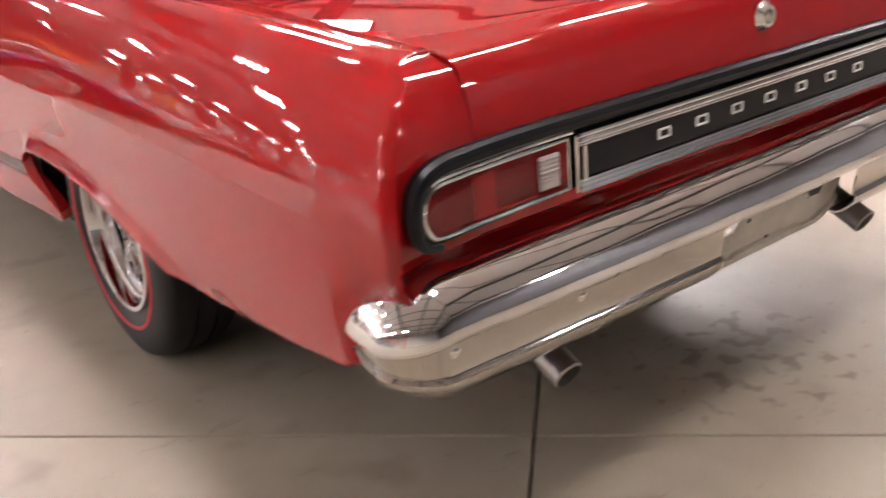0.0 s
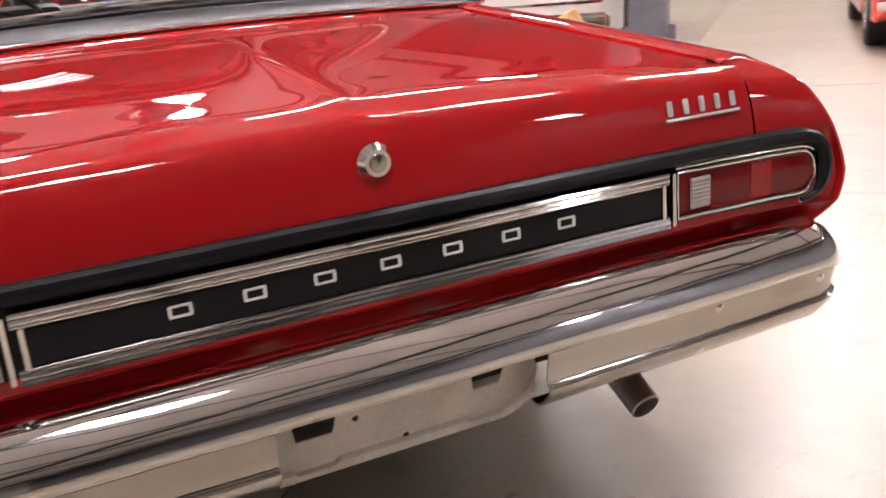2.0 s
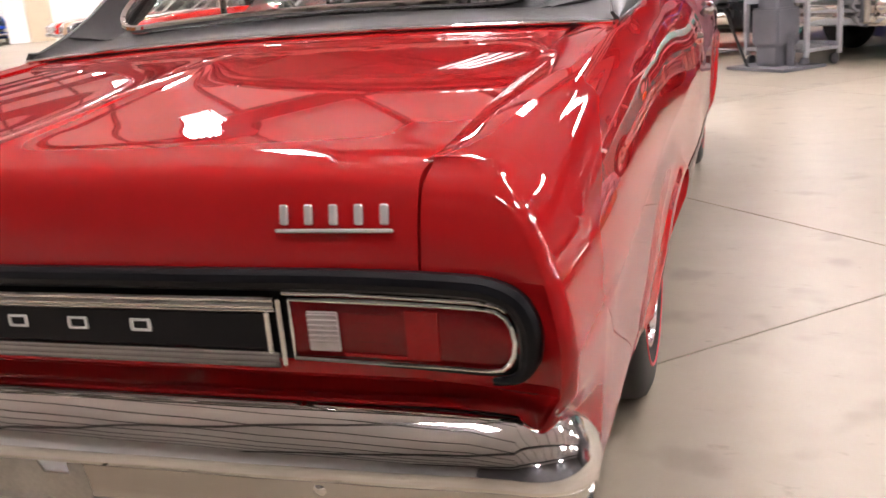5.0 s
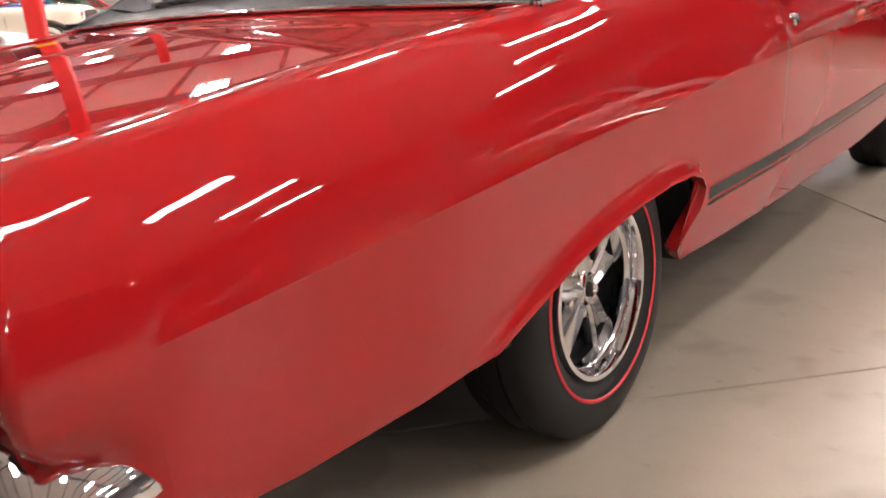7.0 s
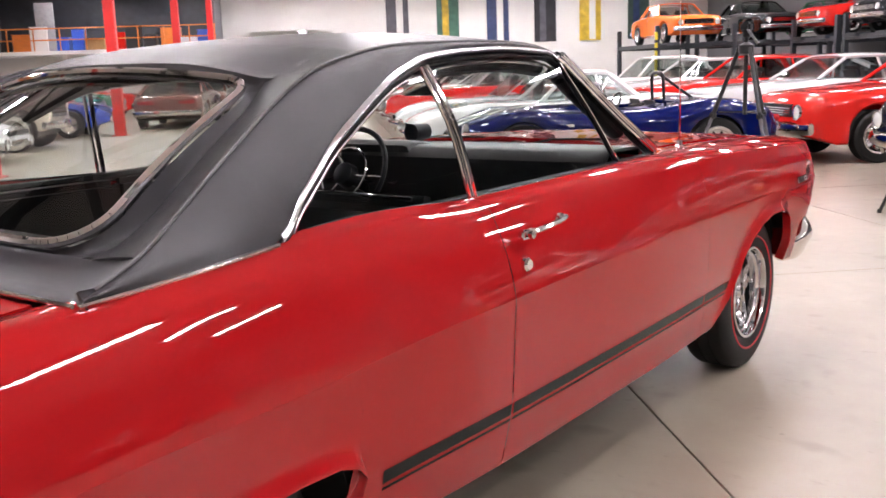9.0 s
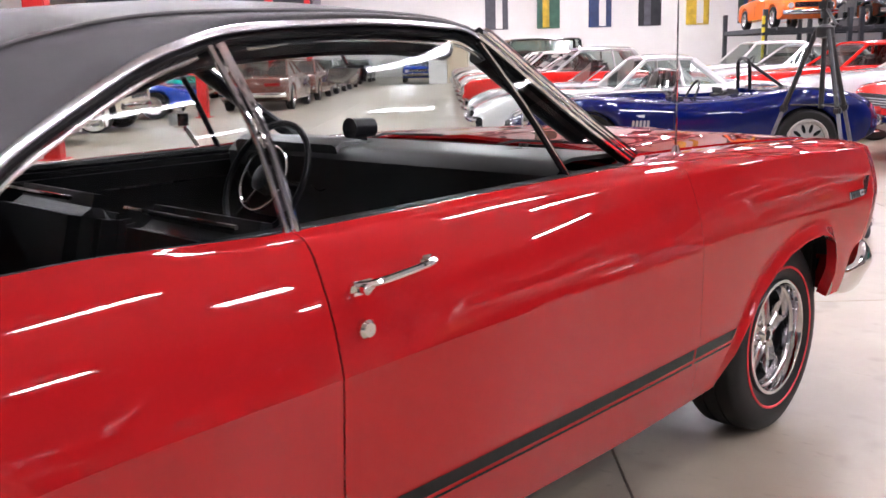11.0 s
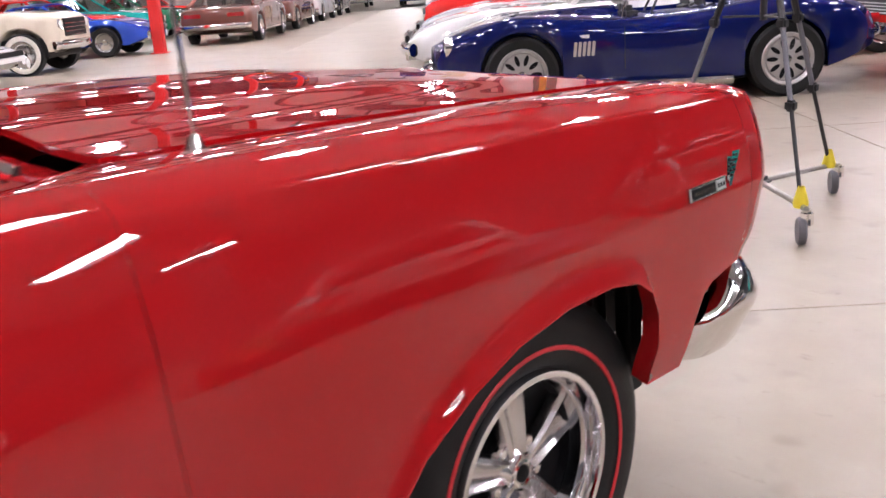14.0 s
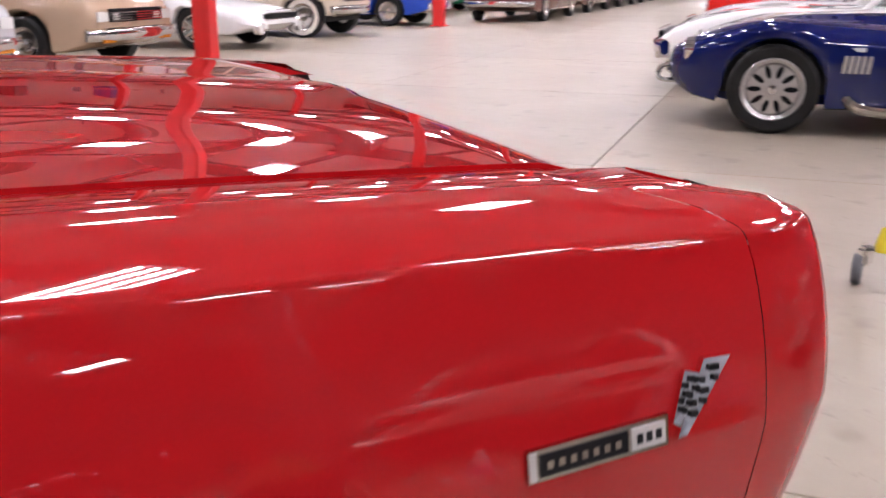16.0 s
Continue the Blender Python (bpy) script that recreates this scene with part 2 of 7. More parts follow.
# ---- the hall ----
def concrete():
    mat = material("polished_concrete", (0.335, 0.290, 0.228), rough=0.36, vary=0.2, scale=0.55, rough_vary=0.0, bump=0.0, bump_scale=120)
    nt = mat.node_tree
    bsdf = nt.nodes["Principled BSDF"]
    geo = nt.nodes["Geometry"] if "Geometry" in nt.nodes else nt.nodes.new("ShaderNodeNewGeometry")
    spots = nt.nodes.new("ShaderNodeTexNoise")
    spots.inputs["Scale"].default_value = 1.15
    spots.inputs["Detail"].default_value = 9
    spots.inputs["Roughness"].default_value = 0.66
    spots.inputs["Distortion"].default_value = 0.6
    nt.links.new(nt.nodes["Vector Math"].outputs[0], spots.inputs["Vector"])
    rng = nt.nodes.new("ShaderNodeMapRange")
    rng.inputs[1].default_value, rng.inputs[2].default_value = 0.36, 0.72
    rng.inputs[3].default_value, rng.inputs[4].default_value = 0.0, 0.62
    nt.links.new(spots.outputs[0], rng.inputs[0])
    mx = nt.nodes.new("ShaderNodeMix")
    mx.data_type = "RGBA"
    link = bsdf.inputs["Base Color"].links[0].from_socket
    nt.links.new(link, mx.inputs[6])
    mx.inputs[7].default_value = (0.26, 0.205, 0.15, 1)
    nt.links.new(rng.outputs[0], mx.inputs[0])
    # scattered oil drips
    drip = nt.nodes.new("ShaderNodeTexNoise")
    drip.inputs["Scale"].default_value = 4.2
    drip.inputs["Detail"].default_value = 2
    nt.links.new(nt.nodes["Vector Math"].outputs[0], drip.inputs["Vector"])
    dr = nt.nodes.new("ShaderNodeMapRange")
    dr.interpolation_type = "SMOOTHSTEP"
    dr.inputs[1].default_value, dr.inputs[2].default_value = 0.60, 0.74
    dr.inputs[3].default_value, dr.inputs[4].default_value = 0.0, 0.36
    nt.links.new(drip.outputs[0], dr.inputs[0])
    stained = nt.nodes.new("ShaderNodeMix")
    stained.data_type = "RGBA"
    nt.links.new(mx.outputs[2], stained.inputs[6])
    stained.inputs[7].default_value = (0.11, 0.085, 0.06, 1)
    nt.links.new(dr.outputs[0], stained.inputs[0])
    # cluster of damp drips behind the exhaust of the coupe
    near = nt.nodes.new("ShaderNodeVectorMath")
    near.operation = "DISTANCE"
    near.inputs[1].default_value = (0.16, -1.10, 0.0)
    nt.links.new(geo.outputs["Position"], near.inputs[0])
    reach = nt.nodes.new("ShaderNodeMapRange")
    reach.inputs[1].default_value, reach.inputs[2].default_value = 0.05, 0.48
    reach.inputs[3].default_value, reach.inputs[4].default_value = 0.17, -0.10
    nt.links.new(near.outputs["Value"], reach.inputs[0])
    damp = nt.nodes.new("ShaderNodeTexNoise")
    damp.inputs["Scale"].default_value = 17.0
    damp.inputs["Detail"].default_value = 1.5
    nt.links.new(geo.outputs["Position"], damp.inputs["Vector"])
    add = nt.nodes.new("ShaderNodeMath")
    nt.links.new(damp.outputs[0], add.inputs[0])
    nt.links.new(reach.outputs[0], add.inputs[1])
    cut = nt.nodes.new("ShaderNodeMapRange")
    cut.interpolation_type = "SMOOTHSTEP"
    cut.inputs[1].default_value, cut.inputs[2].default_value = 0.62, 0.76
    cut.inputs[3].default_value, cut.inputs[4].default_value = 0.0, 0.55
    nt.links.new(add.outputs[0], cut.inputs[0])
    wet = nt.nodes.new("ShaderNodeMix")
    wet.data_type = "RGBA"
    nt.links.new(stained.outputs[2], wet.inputs[6])
    wet.inputs[7].default_value = (0.10, 0.07, 0.045, 1)
    nt.links.new(cut.outputs[0], wet.inputs[0])
    # short dark scuffs
    squeeze = nt.nodes.new("ShaderNodeVectorMath")
    squeeze.operation = "MULTIPLY"
    squeeze.inputs[1].default_value = (1.0, 2.6, 1.0)
    nt.links.new(geo.outputs["Position"], squeeze.inputs[0])
    scuff = nt.nodes.new("ShaderNodeTexNoise")
    scuff.inputs["Scale"].default_value = 5.5
    scuff.inputs["Detail"].default_value = 5
    scuff.inputs["Roughness"].default_value = 0.7
    nt.links.new(squeeze.outputs[0], scuff.inputs["Vector"])
    sc = nt.nodes.new("ShaderNodeMapRange")
    sc.inputs[1].default_value, sc.inputs[2].default_value = 0.61, 0.72
    sc.inputs[3].default_value, sc.inputs[4].default_value = 0.0, 0.42
    nt.links.new(scuff.outputs[0], sc.inputs[0])
    worn = nt.nodes.new("ShaderNodeMix")
    worn.data_type = "RGBA"
    nt.links.new(wet.outputs[2], worn.inputs[6])
    worn.inputs[7].default_value = (0.12, 0.095, 0.07, 1)
    nt.links.new(sc.outputs[0], worn.inputs[0])
    mx = worn
    info = nt.nodes.new("ShaderNodeObjectInfo")
    vr = nt.nodes.new("ShaderNodeMapRange")
    vr.inputs[3].default_value, vr.inputs[4].default_value = 0.94, 1.05
    nt.links.new(info.outputs["Random"], vr.inputs[0])
    hsv = nt.nodes.new("ShaderNodeHueSaturation")
    nt.links.new(vr.outputs[0], hsv.inputs["Value"])
    nt.links.new(mx.outputs[2], hsv.inputs["Color"])
    nt.links.new(hsv.outputs[0], bsdf.inputs["Base Color"])
    return mat


CONCRETE = concrete()
JOINT = material("floor_joint", (0.12, 0.10, 0.085), rough=0.9, vary=0.3, scale=5)
WALL = material("white_wall", (0.80, 0.79, 0.77), rough=0.6, vary=0.06, scale=0.8, bump=0.1, bump_scale=80)
# for unseen walls: dark, to keep bright reflections out of the car paint
WALL_UNSEEN = material("unseen_dark_wall", (0.16, 0.16, 0.17), rough=0.7, vary=0.2, scale=0.6)
CEIL = material("ceiling_deck", (0.76, 0.75, 0.77), rough=0.7, vary=0.1, scale=0.7)
BEAM = material("ceiling_beam", (0.10, 0.10, 0.105), rough=0.6, vary=0.2, scale=2)
POST_RED = material("post_red", (0.60, 0.020, 0.018), rough=0.4, vary=0.12, scale=3)
YELLOW = material("yellow_plastic", (0.75, 0.60, 0.03), rough=0.4, vary=0.1, scale=10)
RACK = material("rack_dark_steel", (0.035, 0.04, 0.05), rough=0.5, vary=0.3, scale=3)
LAMP = glow("lamp_tube", (1.0, 0.95, 0.97), LAMP_POWER)

A0, A1, B0, B1, HIGH = -14.0, 47.0, -17.0, 21.0, 6.2
SLAB_A, SLAB_B, OFF_A, OFF_B = 3.61, 3.04, -0.44, 2.06


def build_room():
    base = attach("floor", mesh_of("floor", [hall(A0, B0, -0.012), hall(A1, B0, -0.012), hall(A1, B1, -0.012), hall(A0, B1, -0.012)], [(0, 1, 2, 3)], JOINT, False))
    tagged(base, "polished beige concrete floor in large jointed slabs", "floor", kind="structure")
    bm = bmesh.new()
    box(bm, (SLAB_B - 0.006, SLAB_A - 0.006, 0.1), (0, 0, -0.05), 0.002, seg=1)
    me = bpy.data.meshes.new("slab")
    bm.to_mesh(me)
    bm.free()
    me.materials.append(CONCRETE)
    i0 = math.floor((A0 - OFF_A) / SLAB_A)
    j0 = math.floor((B0 - OFF_B) / SLAB_B)
    for i in range(i0, math.ceil((A1 - OFF_A) / SLAB_A)):
        for j in range(j0, math.ceil((B1 - OFF_B) / SLAB_B)):
            m = hall_pose(OFF_A + (i + 0.5) * SLAB_A, OFF_B + (j + 0.5) * SLAB_B)
            attach("slab", me, base, m=m)

    def wall(name, a0, b0, a1, b1, z0=0.0, z1=HIGH, label="plain white painted wall", thick=0.2, mat=None):
        p, q = hall(a0, b0), hall(a1, b1)
        d = (q - p).normalized()
        n = Vector((-d.y, d.x, 0)) * thick
        v = [p, q, q + n, p + n]
        verts = [(w.x, w.y, z0) for w in v] + [(w.x, w.y, z1) for w in v]
        f = [(0, 1, 2, 3), (4, 5, 6, 7), (0, 1, 5, 4), (1, 2, 6, 5), (2, 3, 7, 6), (3, 0, 4, 7)]
        return tagged(attach(name, mesh_of(name, verts, f, mat or WALL, False)), label, "wall", kind="structure")

    # far wall with the wide opening into the next room
    wall("wall_far_a", A1, B0, A1, -3.3)
    wall("wall_far_b", A1, 0.9, A1, B1)
    wall("wall_far_c", A1, -3.3, A1, 0.9, 3.6)
    wall("wall_next_back", A1 + 22, -9, A1 + 22, 8, 0, 4.6)
    wall("wall_next_left", A1 + 0.2, -9, A1 + 22, -9, 0, 4.6)
    wall("wall_next_right", A1 + 22, 8, A1 + 0.2, 8, 0, 4.6)
    wall("wall_left", A1, B0, A0, B0)
    # these two walls are out of view; their dark tone shapes the reflections
    wall("wall_right", A0, B1, A1, B1, label="unseen wall behind the racks, darkened for the paint's reflections", mat=WALL_UNSEEN)
    wall("wall_near", A0, B0, A0, B1, label="unseen closing wall, darkened for the paint's reflections", mat=WALL_UNSEEN)
    v = [hall(A1, -9, 0), hall(A1 + 22, -9, 0), hall(A1 + 22, 8, 0), hall(A1, 8, 0)]
    tagged(attach("floor_next", mesh_of("floor_next", v, [(0, 1, 2, 3)], CONCRETE, False)), "pale concrete floor of the next room", "floor", kind="structure")
    v = [hall(A1, -9, 4.6), hall(A1 + 22, -9, 4.6), hall(A1 + 22, 8, 4.6), hall(A1, 8, 4.6)]
    tagged(attach("ceiling_next", mesh_of("ceiling_next", v, [(0, 1, 2, 3)], CEIL, False)), "pale ceiling of the next room", "ceiling", kind="structure")
    v = [hall(A0, B0, HIGH), hall(A1, B0, HIGH), hall(A1, B1, HIGH), hall(A0, B1, HIGH)]
    tagged(attach("ceiling", mesh_of("ceiling", v, [(0, 1, 2, 3)], CEIL, False)), "grey white metal deck ceiling", "ceiling", kind="structure")


def build_ceiling():
    # heavy beams across the hall, with slim purlins along it
    a = A0 + 2.3
    while a < A1:
        ob = part("ceiling_beam", boxed((B1 - B0, 0.26, 0.34), (0, 0, 0), 0.01, seg=1), BEAM, None, smooth=False)
        ob.matrix_basis = hall_pose(a, (B0 + B1) / 2, HIGH - 0.30)
        tagged(ob, "dark grey steel roof beam under the ceiling", "beam", "roof beams", "structure")
        a += 5.1
    b = B0 + 0.9
    while b < B1:
        ob = part("ceiling_purlin", boxed((0.09, A1 - A0, 0.12), (0, 0, 0), 0), BEAM, None, smooth=False)
        ob.matrix_basis = hall_pose((A0 + A1) / 2, b, HIGH - 0.07)
        tagged(ob, "dark grey steel purlin under the roof deck", "beam", "roof purlins", "structure")
        b += 2.15
    lamp = thing("ceiling_lamp", "bright white rectangular fluorescent ceiling lamp", "lamp", group="ceiling lamps")
    part("housing", boxed((0.50, 1.30, 0.05), (0, 0, 0.03), 0.01), BEAM, lamp, smooth=False)
    # skirts added to send light down and keep it off the car sides
    for sx, sy, dx, dy in ((.012, 1.30, .304, 0), (.012, 1.30, -.304, 0), (.596, .012, 0, .644), (.596, .012, 0, -.644)):
        part("skirt", boxed((sx, sy, 0.10), (dx, dy, -0.045), 0), BEAM, lamp, "metal skirt added to cut the lamp's side light", smooth=False)
    for y in (-0.5, 0.5):
        part("hanger", boxed((0.02, 0.02, 0.36), (0, y, 0.23), 0), BEAM, lamp, smooth=False)
    for x in (-.21, -.07, .07, .21):
        part("lamp_tube", boxed((0.05, 1.20, 0.03), (x, 0, -0.02), 0), LAMP, lamp, smooth=False)
    first = True
    # grid places left empty to take light off the coupe and the floor by it
    LEFT_OUT = {(3, 2), (1, 3), (2, 1), (1, 2), (3, 1), (1, 0), (1, 1), (2, 0), (0, 0), (0, 1), (0, 3), (0, 5), (0, 6)}
    for i in range(12):
        for j in range(7):
            u, v = -12.2 + i * 5.1, -10.72 + j * 4.3
            if (i, j) in LEFT_OUT:
                continue
            m = hall_pose(u, v, HIGH - 0.62)
            if first:
                lamp.matrix_basis = m
                first = False
            else:
                copy_thing(lamp, m)
    for i in range(6):
        copy_thing(lamp, hall_pose(A1 + 3 + i * 3.4, -1, 4.18))


def build_posts():
    for n, (a, b) in enumerate([(11.8, -4.0), (21.5, -4.3), (31.2, -4.3), (40.5, -4.3), (2.0, -8.6), (21.5, -12.5), (31.2, -12.5), (11.8, -12.5)]):
        post = thing("steel_post", "bright red painted square steel column", "column", hall_pose(a, b), "red columns")
        part("shaft", boxed((0.24, 0.24, HIGH), (0, 0, HIGH / 2), 0.02), POST_RED, post, smooth=False)
        part("base_plate", boxed((0.36, 0.36, 0.02), (0, 0, 0.011), 0.004, seg=1), POST_RED, post, smooth=False)
        if n == 0:
            part("warning_tag", boxed((0.26, 0.10, 0.22), (0, -0.09, 1.55), 0.01), YELLOW, post, "yellow plastic warning tag", smooth=False)


build_room()
build_ceiling()
build_posts()

# ---- the red coupe ----
W = smooth_table([(-1.30, .882), (-1.2, .896), (-1.1, .901), (-1.0, .903), (-.5, .904), (0, .904), (.5, .914), (1, .932), (1.5, .936), (2, .936), (2.9, .925), (3.3, .914), (3.55, .906), (3.62, .900), (3.66, .892), (3.69, .880), (3.70, .872), (3.8, .83)])
ZTOP = smooth_table([(-1.3, .80), (-1.24, .818), (-1.145, .842), (-1.0, .8572), (-.8, .8770), (-.6, .8954), (-.35, .9167), (-.07, .938), (.10, .953), (.4, .967), (.7, .972), (1, .975), (1.4, .980), (2, .985), (2.5, .980), (3, .965), (3.4, .947), (3.55, .940), (3.70, .934), (3.8, .93)])
# the belt swells over the rear side window's base
HIP = smooth_table([(0, 0), (.27, .002), (.36, .010), (.45, .015), (.58, .017), (.72, .012), (.88, .003), (1.0, 0), (2, 0)])
ZC = smooth_table([(-1.3, .632), (-1.0, .642), (-.2, .680), (.3, .695), (.65, .718), (1.1, .735), (1.6, .745), (2.6, .756), (3.1, .744), (3.5, .738), (3.8, .735)])
# lower edge of the side: height, set-back at the edge, flare of the arch lips
EDGE = [(-1.13, .395), (-1.05, .385), (-.9, .368), (-.62, .355), (-.5, .36), (-.44, .372), (-.36, .402), (-.22, .448), (-.08, .482), (.08, .505), (.24, .517), (.35, .513), (.405, .495), (.43, .465), (.445, .42), (.46, .375), (.475, .325), (.5, .29), (.6, .282), (1, .28), (2, .285), (2.36, .3), (2.4, .35), (2.44, .4), (2.5, .455), (2.6, .545), (2.7, .605), (2.8, .645), (2.92, .667), (3.04, .668), (3.12, .652), (3.17, .62), (3.195, .57), (3.21, .51), (3.225, .455), (3.25, .42), (3.33, .414), (3.35, .45), (3.37, .496), (3.40, .545), (3.43, .564), (3.5, .573), (3.6, .580), (3.7, .584)]
EZ = table(EDGE)
EY = table([(-1.13, 0), (.43, 0), (.445, -.03), (.46, -.08), (.475, -.12), (.5, -.1), (.6, 0), (2, 0), (2.36, .06), (2.4, .055), (2.44, .04), (2.5, .02), (2.6, 0), (3.195, 0), (3.21, -.01), (3.225, -.03), (3.25, -.04), (3.33, 0), (3.7, 0)])
EF = table([(-1.13, 0), (-.62, 0), (-.5, .2), (-.44, 1), (.445, 1), (.46, .6), (.475, .3), (.5, 0), (2.36, 0), (2.4, .4), (2.44, 1), (3.21, 1), (3.225, .5), (3.25, 0), (3.7, 0)])
X_IN = table([(-1.24, .700), (-.95, .700), (-.4, .700), (-.1, .715), (.0, .80), (.45, .80), (2.05, .795), (2.2, .74), (2.32, .672), (3.70, .672)])
FRONT_Y = smooth_table([(.40, 3.58), (.57, 3.60), (.62, 3.65), (.68, 3.675), (.74, 3.690), (.82, 3.697), (.88, 3.697), (.905, 3.690), (.918, 3.670), (.928, 3.63), (.938, 3.56), (.96, 3.50)])


REAR_Y = smooth_table([(.40, -1.18), (.46, -1.19), (.50, -1.175), (.55, -1.182), (.566, -1.190), (.574, -1.222), (.582, -1.230), (.60, -1.231), (.63, -1.236), (.716, -1.235), (.748, -1.231), (.774, -1.225), (.796, -1.218), (.814, -1.211), (.829, -1.200), (.838, -1.182), (.842, -1.160), (.87, -1.12)])


# how sharply the shoulder breaks into the top: rounded at the tail, a crease along the front fender
CRISP = table([(1.5, 0), (2.6, 1)])
# and how far the rear fender keeps its own edge, close to the trunk lid
TAIL_EDGE = smooth_table([(-1.4, 1), (-.3, 1), (.15, .93), (.58, .5), (1.0, .07), (1.4, 0), (4, 0)])
# angle of the round shoulder; offsets of the front crease; offsets of the rear edge
SHOULDER = ((15, -.0475, -.0325, -.0680, -.0400), (32, -.0510, -.0285, -.0800, -.0290), (50, -.0570, -.0250, -.0910, -.0175), (68, -.0820, -.0125, -.0980, -.0095), (90, -.1150, 0, -.1100, -.0030))


def side_x(y, z, zb, flare):
    """Half width of the body at height z."""
    cr = float(CRISP(y))
    w, zc, zs = W(y), ZC(y), ZTOP(y) - .05 + .013 * cr
    if z <= zc:
        t = (zc - z) / (zc - .28)
        x = w - .028 * t - .05 * max(t - .55, 0) ** 1.5 * 2
    else:
        t = (z - zc) / (zs - zc)
        m = min(1.0, max(0.0, (y - .8) / 1.3))
        x = w - (.022 - .004 * m) * t - .012 * math.exp(-((y - .65) / .5) ** 2) * (t - t ** 3) - (.038 + .004 * m - .014 * cr) * t ** (2.4 - .4 * m)
    return x + .020 * flare * math.exp(-((z - zb) / .028) ** 2)


def side_column(s):
    zb = float(EZ(s))
    dy = float(EY(s))
    fl = float(EF(s))
    zc, zt, w = float(ZC(s)), float(ZTOP(s)), float(W(s))
    cr = float(CRISP(s))
    zs = zt - .05 + .013 * cr
    zs_rows = list(zb + (zc - zb) * np.array([0, .03, .07, .12, .2, .3, .42, .55, .7, .85, .95])) + list(zc + (zs - zc) * np.array([0, .06, .15, .3, .45, .6, .75, .88, 1]))
    col = [(side_x(s, zb, zb, fl) - (.035 if s < 3.3 else .10), s + dy, zb + .012), (side_x(s, zb, zb, fl) - .008, s + dy, zb + .001)]
    for z in zs_rows:
        k = 1 - (z - zb) / (zc - zb) if z < zc else 0
        y = s + dy * max(k, 0)
        col.append((side_x(y, z, zb, fl), y, z))
    xs = w - .060
    depth = .055
    tail = float(TAIL_EDGE(s))
    hip = float(HIP(s)) if 0 < s < 1 else 0.0
    for a, cx, cz, ex, ez in SHOULDER:
        a = radians(a)
        turn = radians(35) + a * 55 / 90
        rx, rz = xs - depth * (1 - math.cos(turn) / .8192) - w, -.05 + .05 * (math.sin(turn) - .5736) / .4264
        rx, rz = rx + (ex - rx) * tail, rz + (ez - rz) * tail
        col.append((w + rx + (cx - rx) * cr, s, zt + rz + (cz - rz) * cr + hip * math.sin(a) ** 2))
    xi = min(float(X_IN(s)), xs - depth - .01)
    x1 = xs - depth
    for k in (.25, .5, .75, 1.0):
        col.append((x1 + (xi - x1) * k, s, zt + hip + .004 * math.sin(k * 3.1)))
    col.append((xi - .002, s, zt - .03))
    if s > 3.45:
        k = (s - 3.45) / .25
        col = [(x, y + k * (float(FRONT_Y(z)) - 3.70), z) for x, y, z in col]
    return col


CREASE_ROW = 13


def side_panel(name, s0, s1, label, car, extra=()):
    ss = sorted(set([s0, s1] + [round(v, 4) for v in np.arange(math.ceil(s0 / .04) * .04, s1, .04)] + [e[0] for e in EDGE if s0 < e[0] < s1] + [e for e in extra if s0 < e < s1]))
    ss = [s for i, s in enumerate(ss) if i == 0 or s - ss[i - 1] > .004]
    P = np.array([side_column(s) for s in ss])
    k = P.shape[1]
    for q, sgn in ((P, 1), (mirror(P), -1)):
        ob = skin(name, q, RED, car, label, angle=28)
        # the crease along the side stays crisp
        for e in ob.data.edges:
            a, b = e.vertices
            if a % k == CREASE_ROW and b % k == CREASE_ROW and ss[a // k] < 1.5:
                e.use_edge_sharp = True


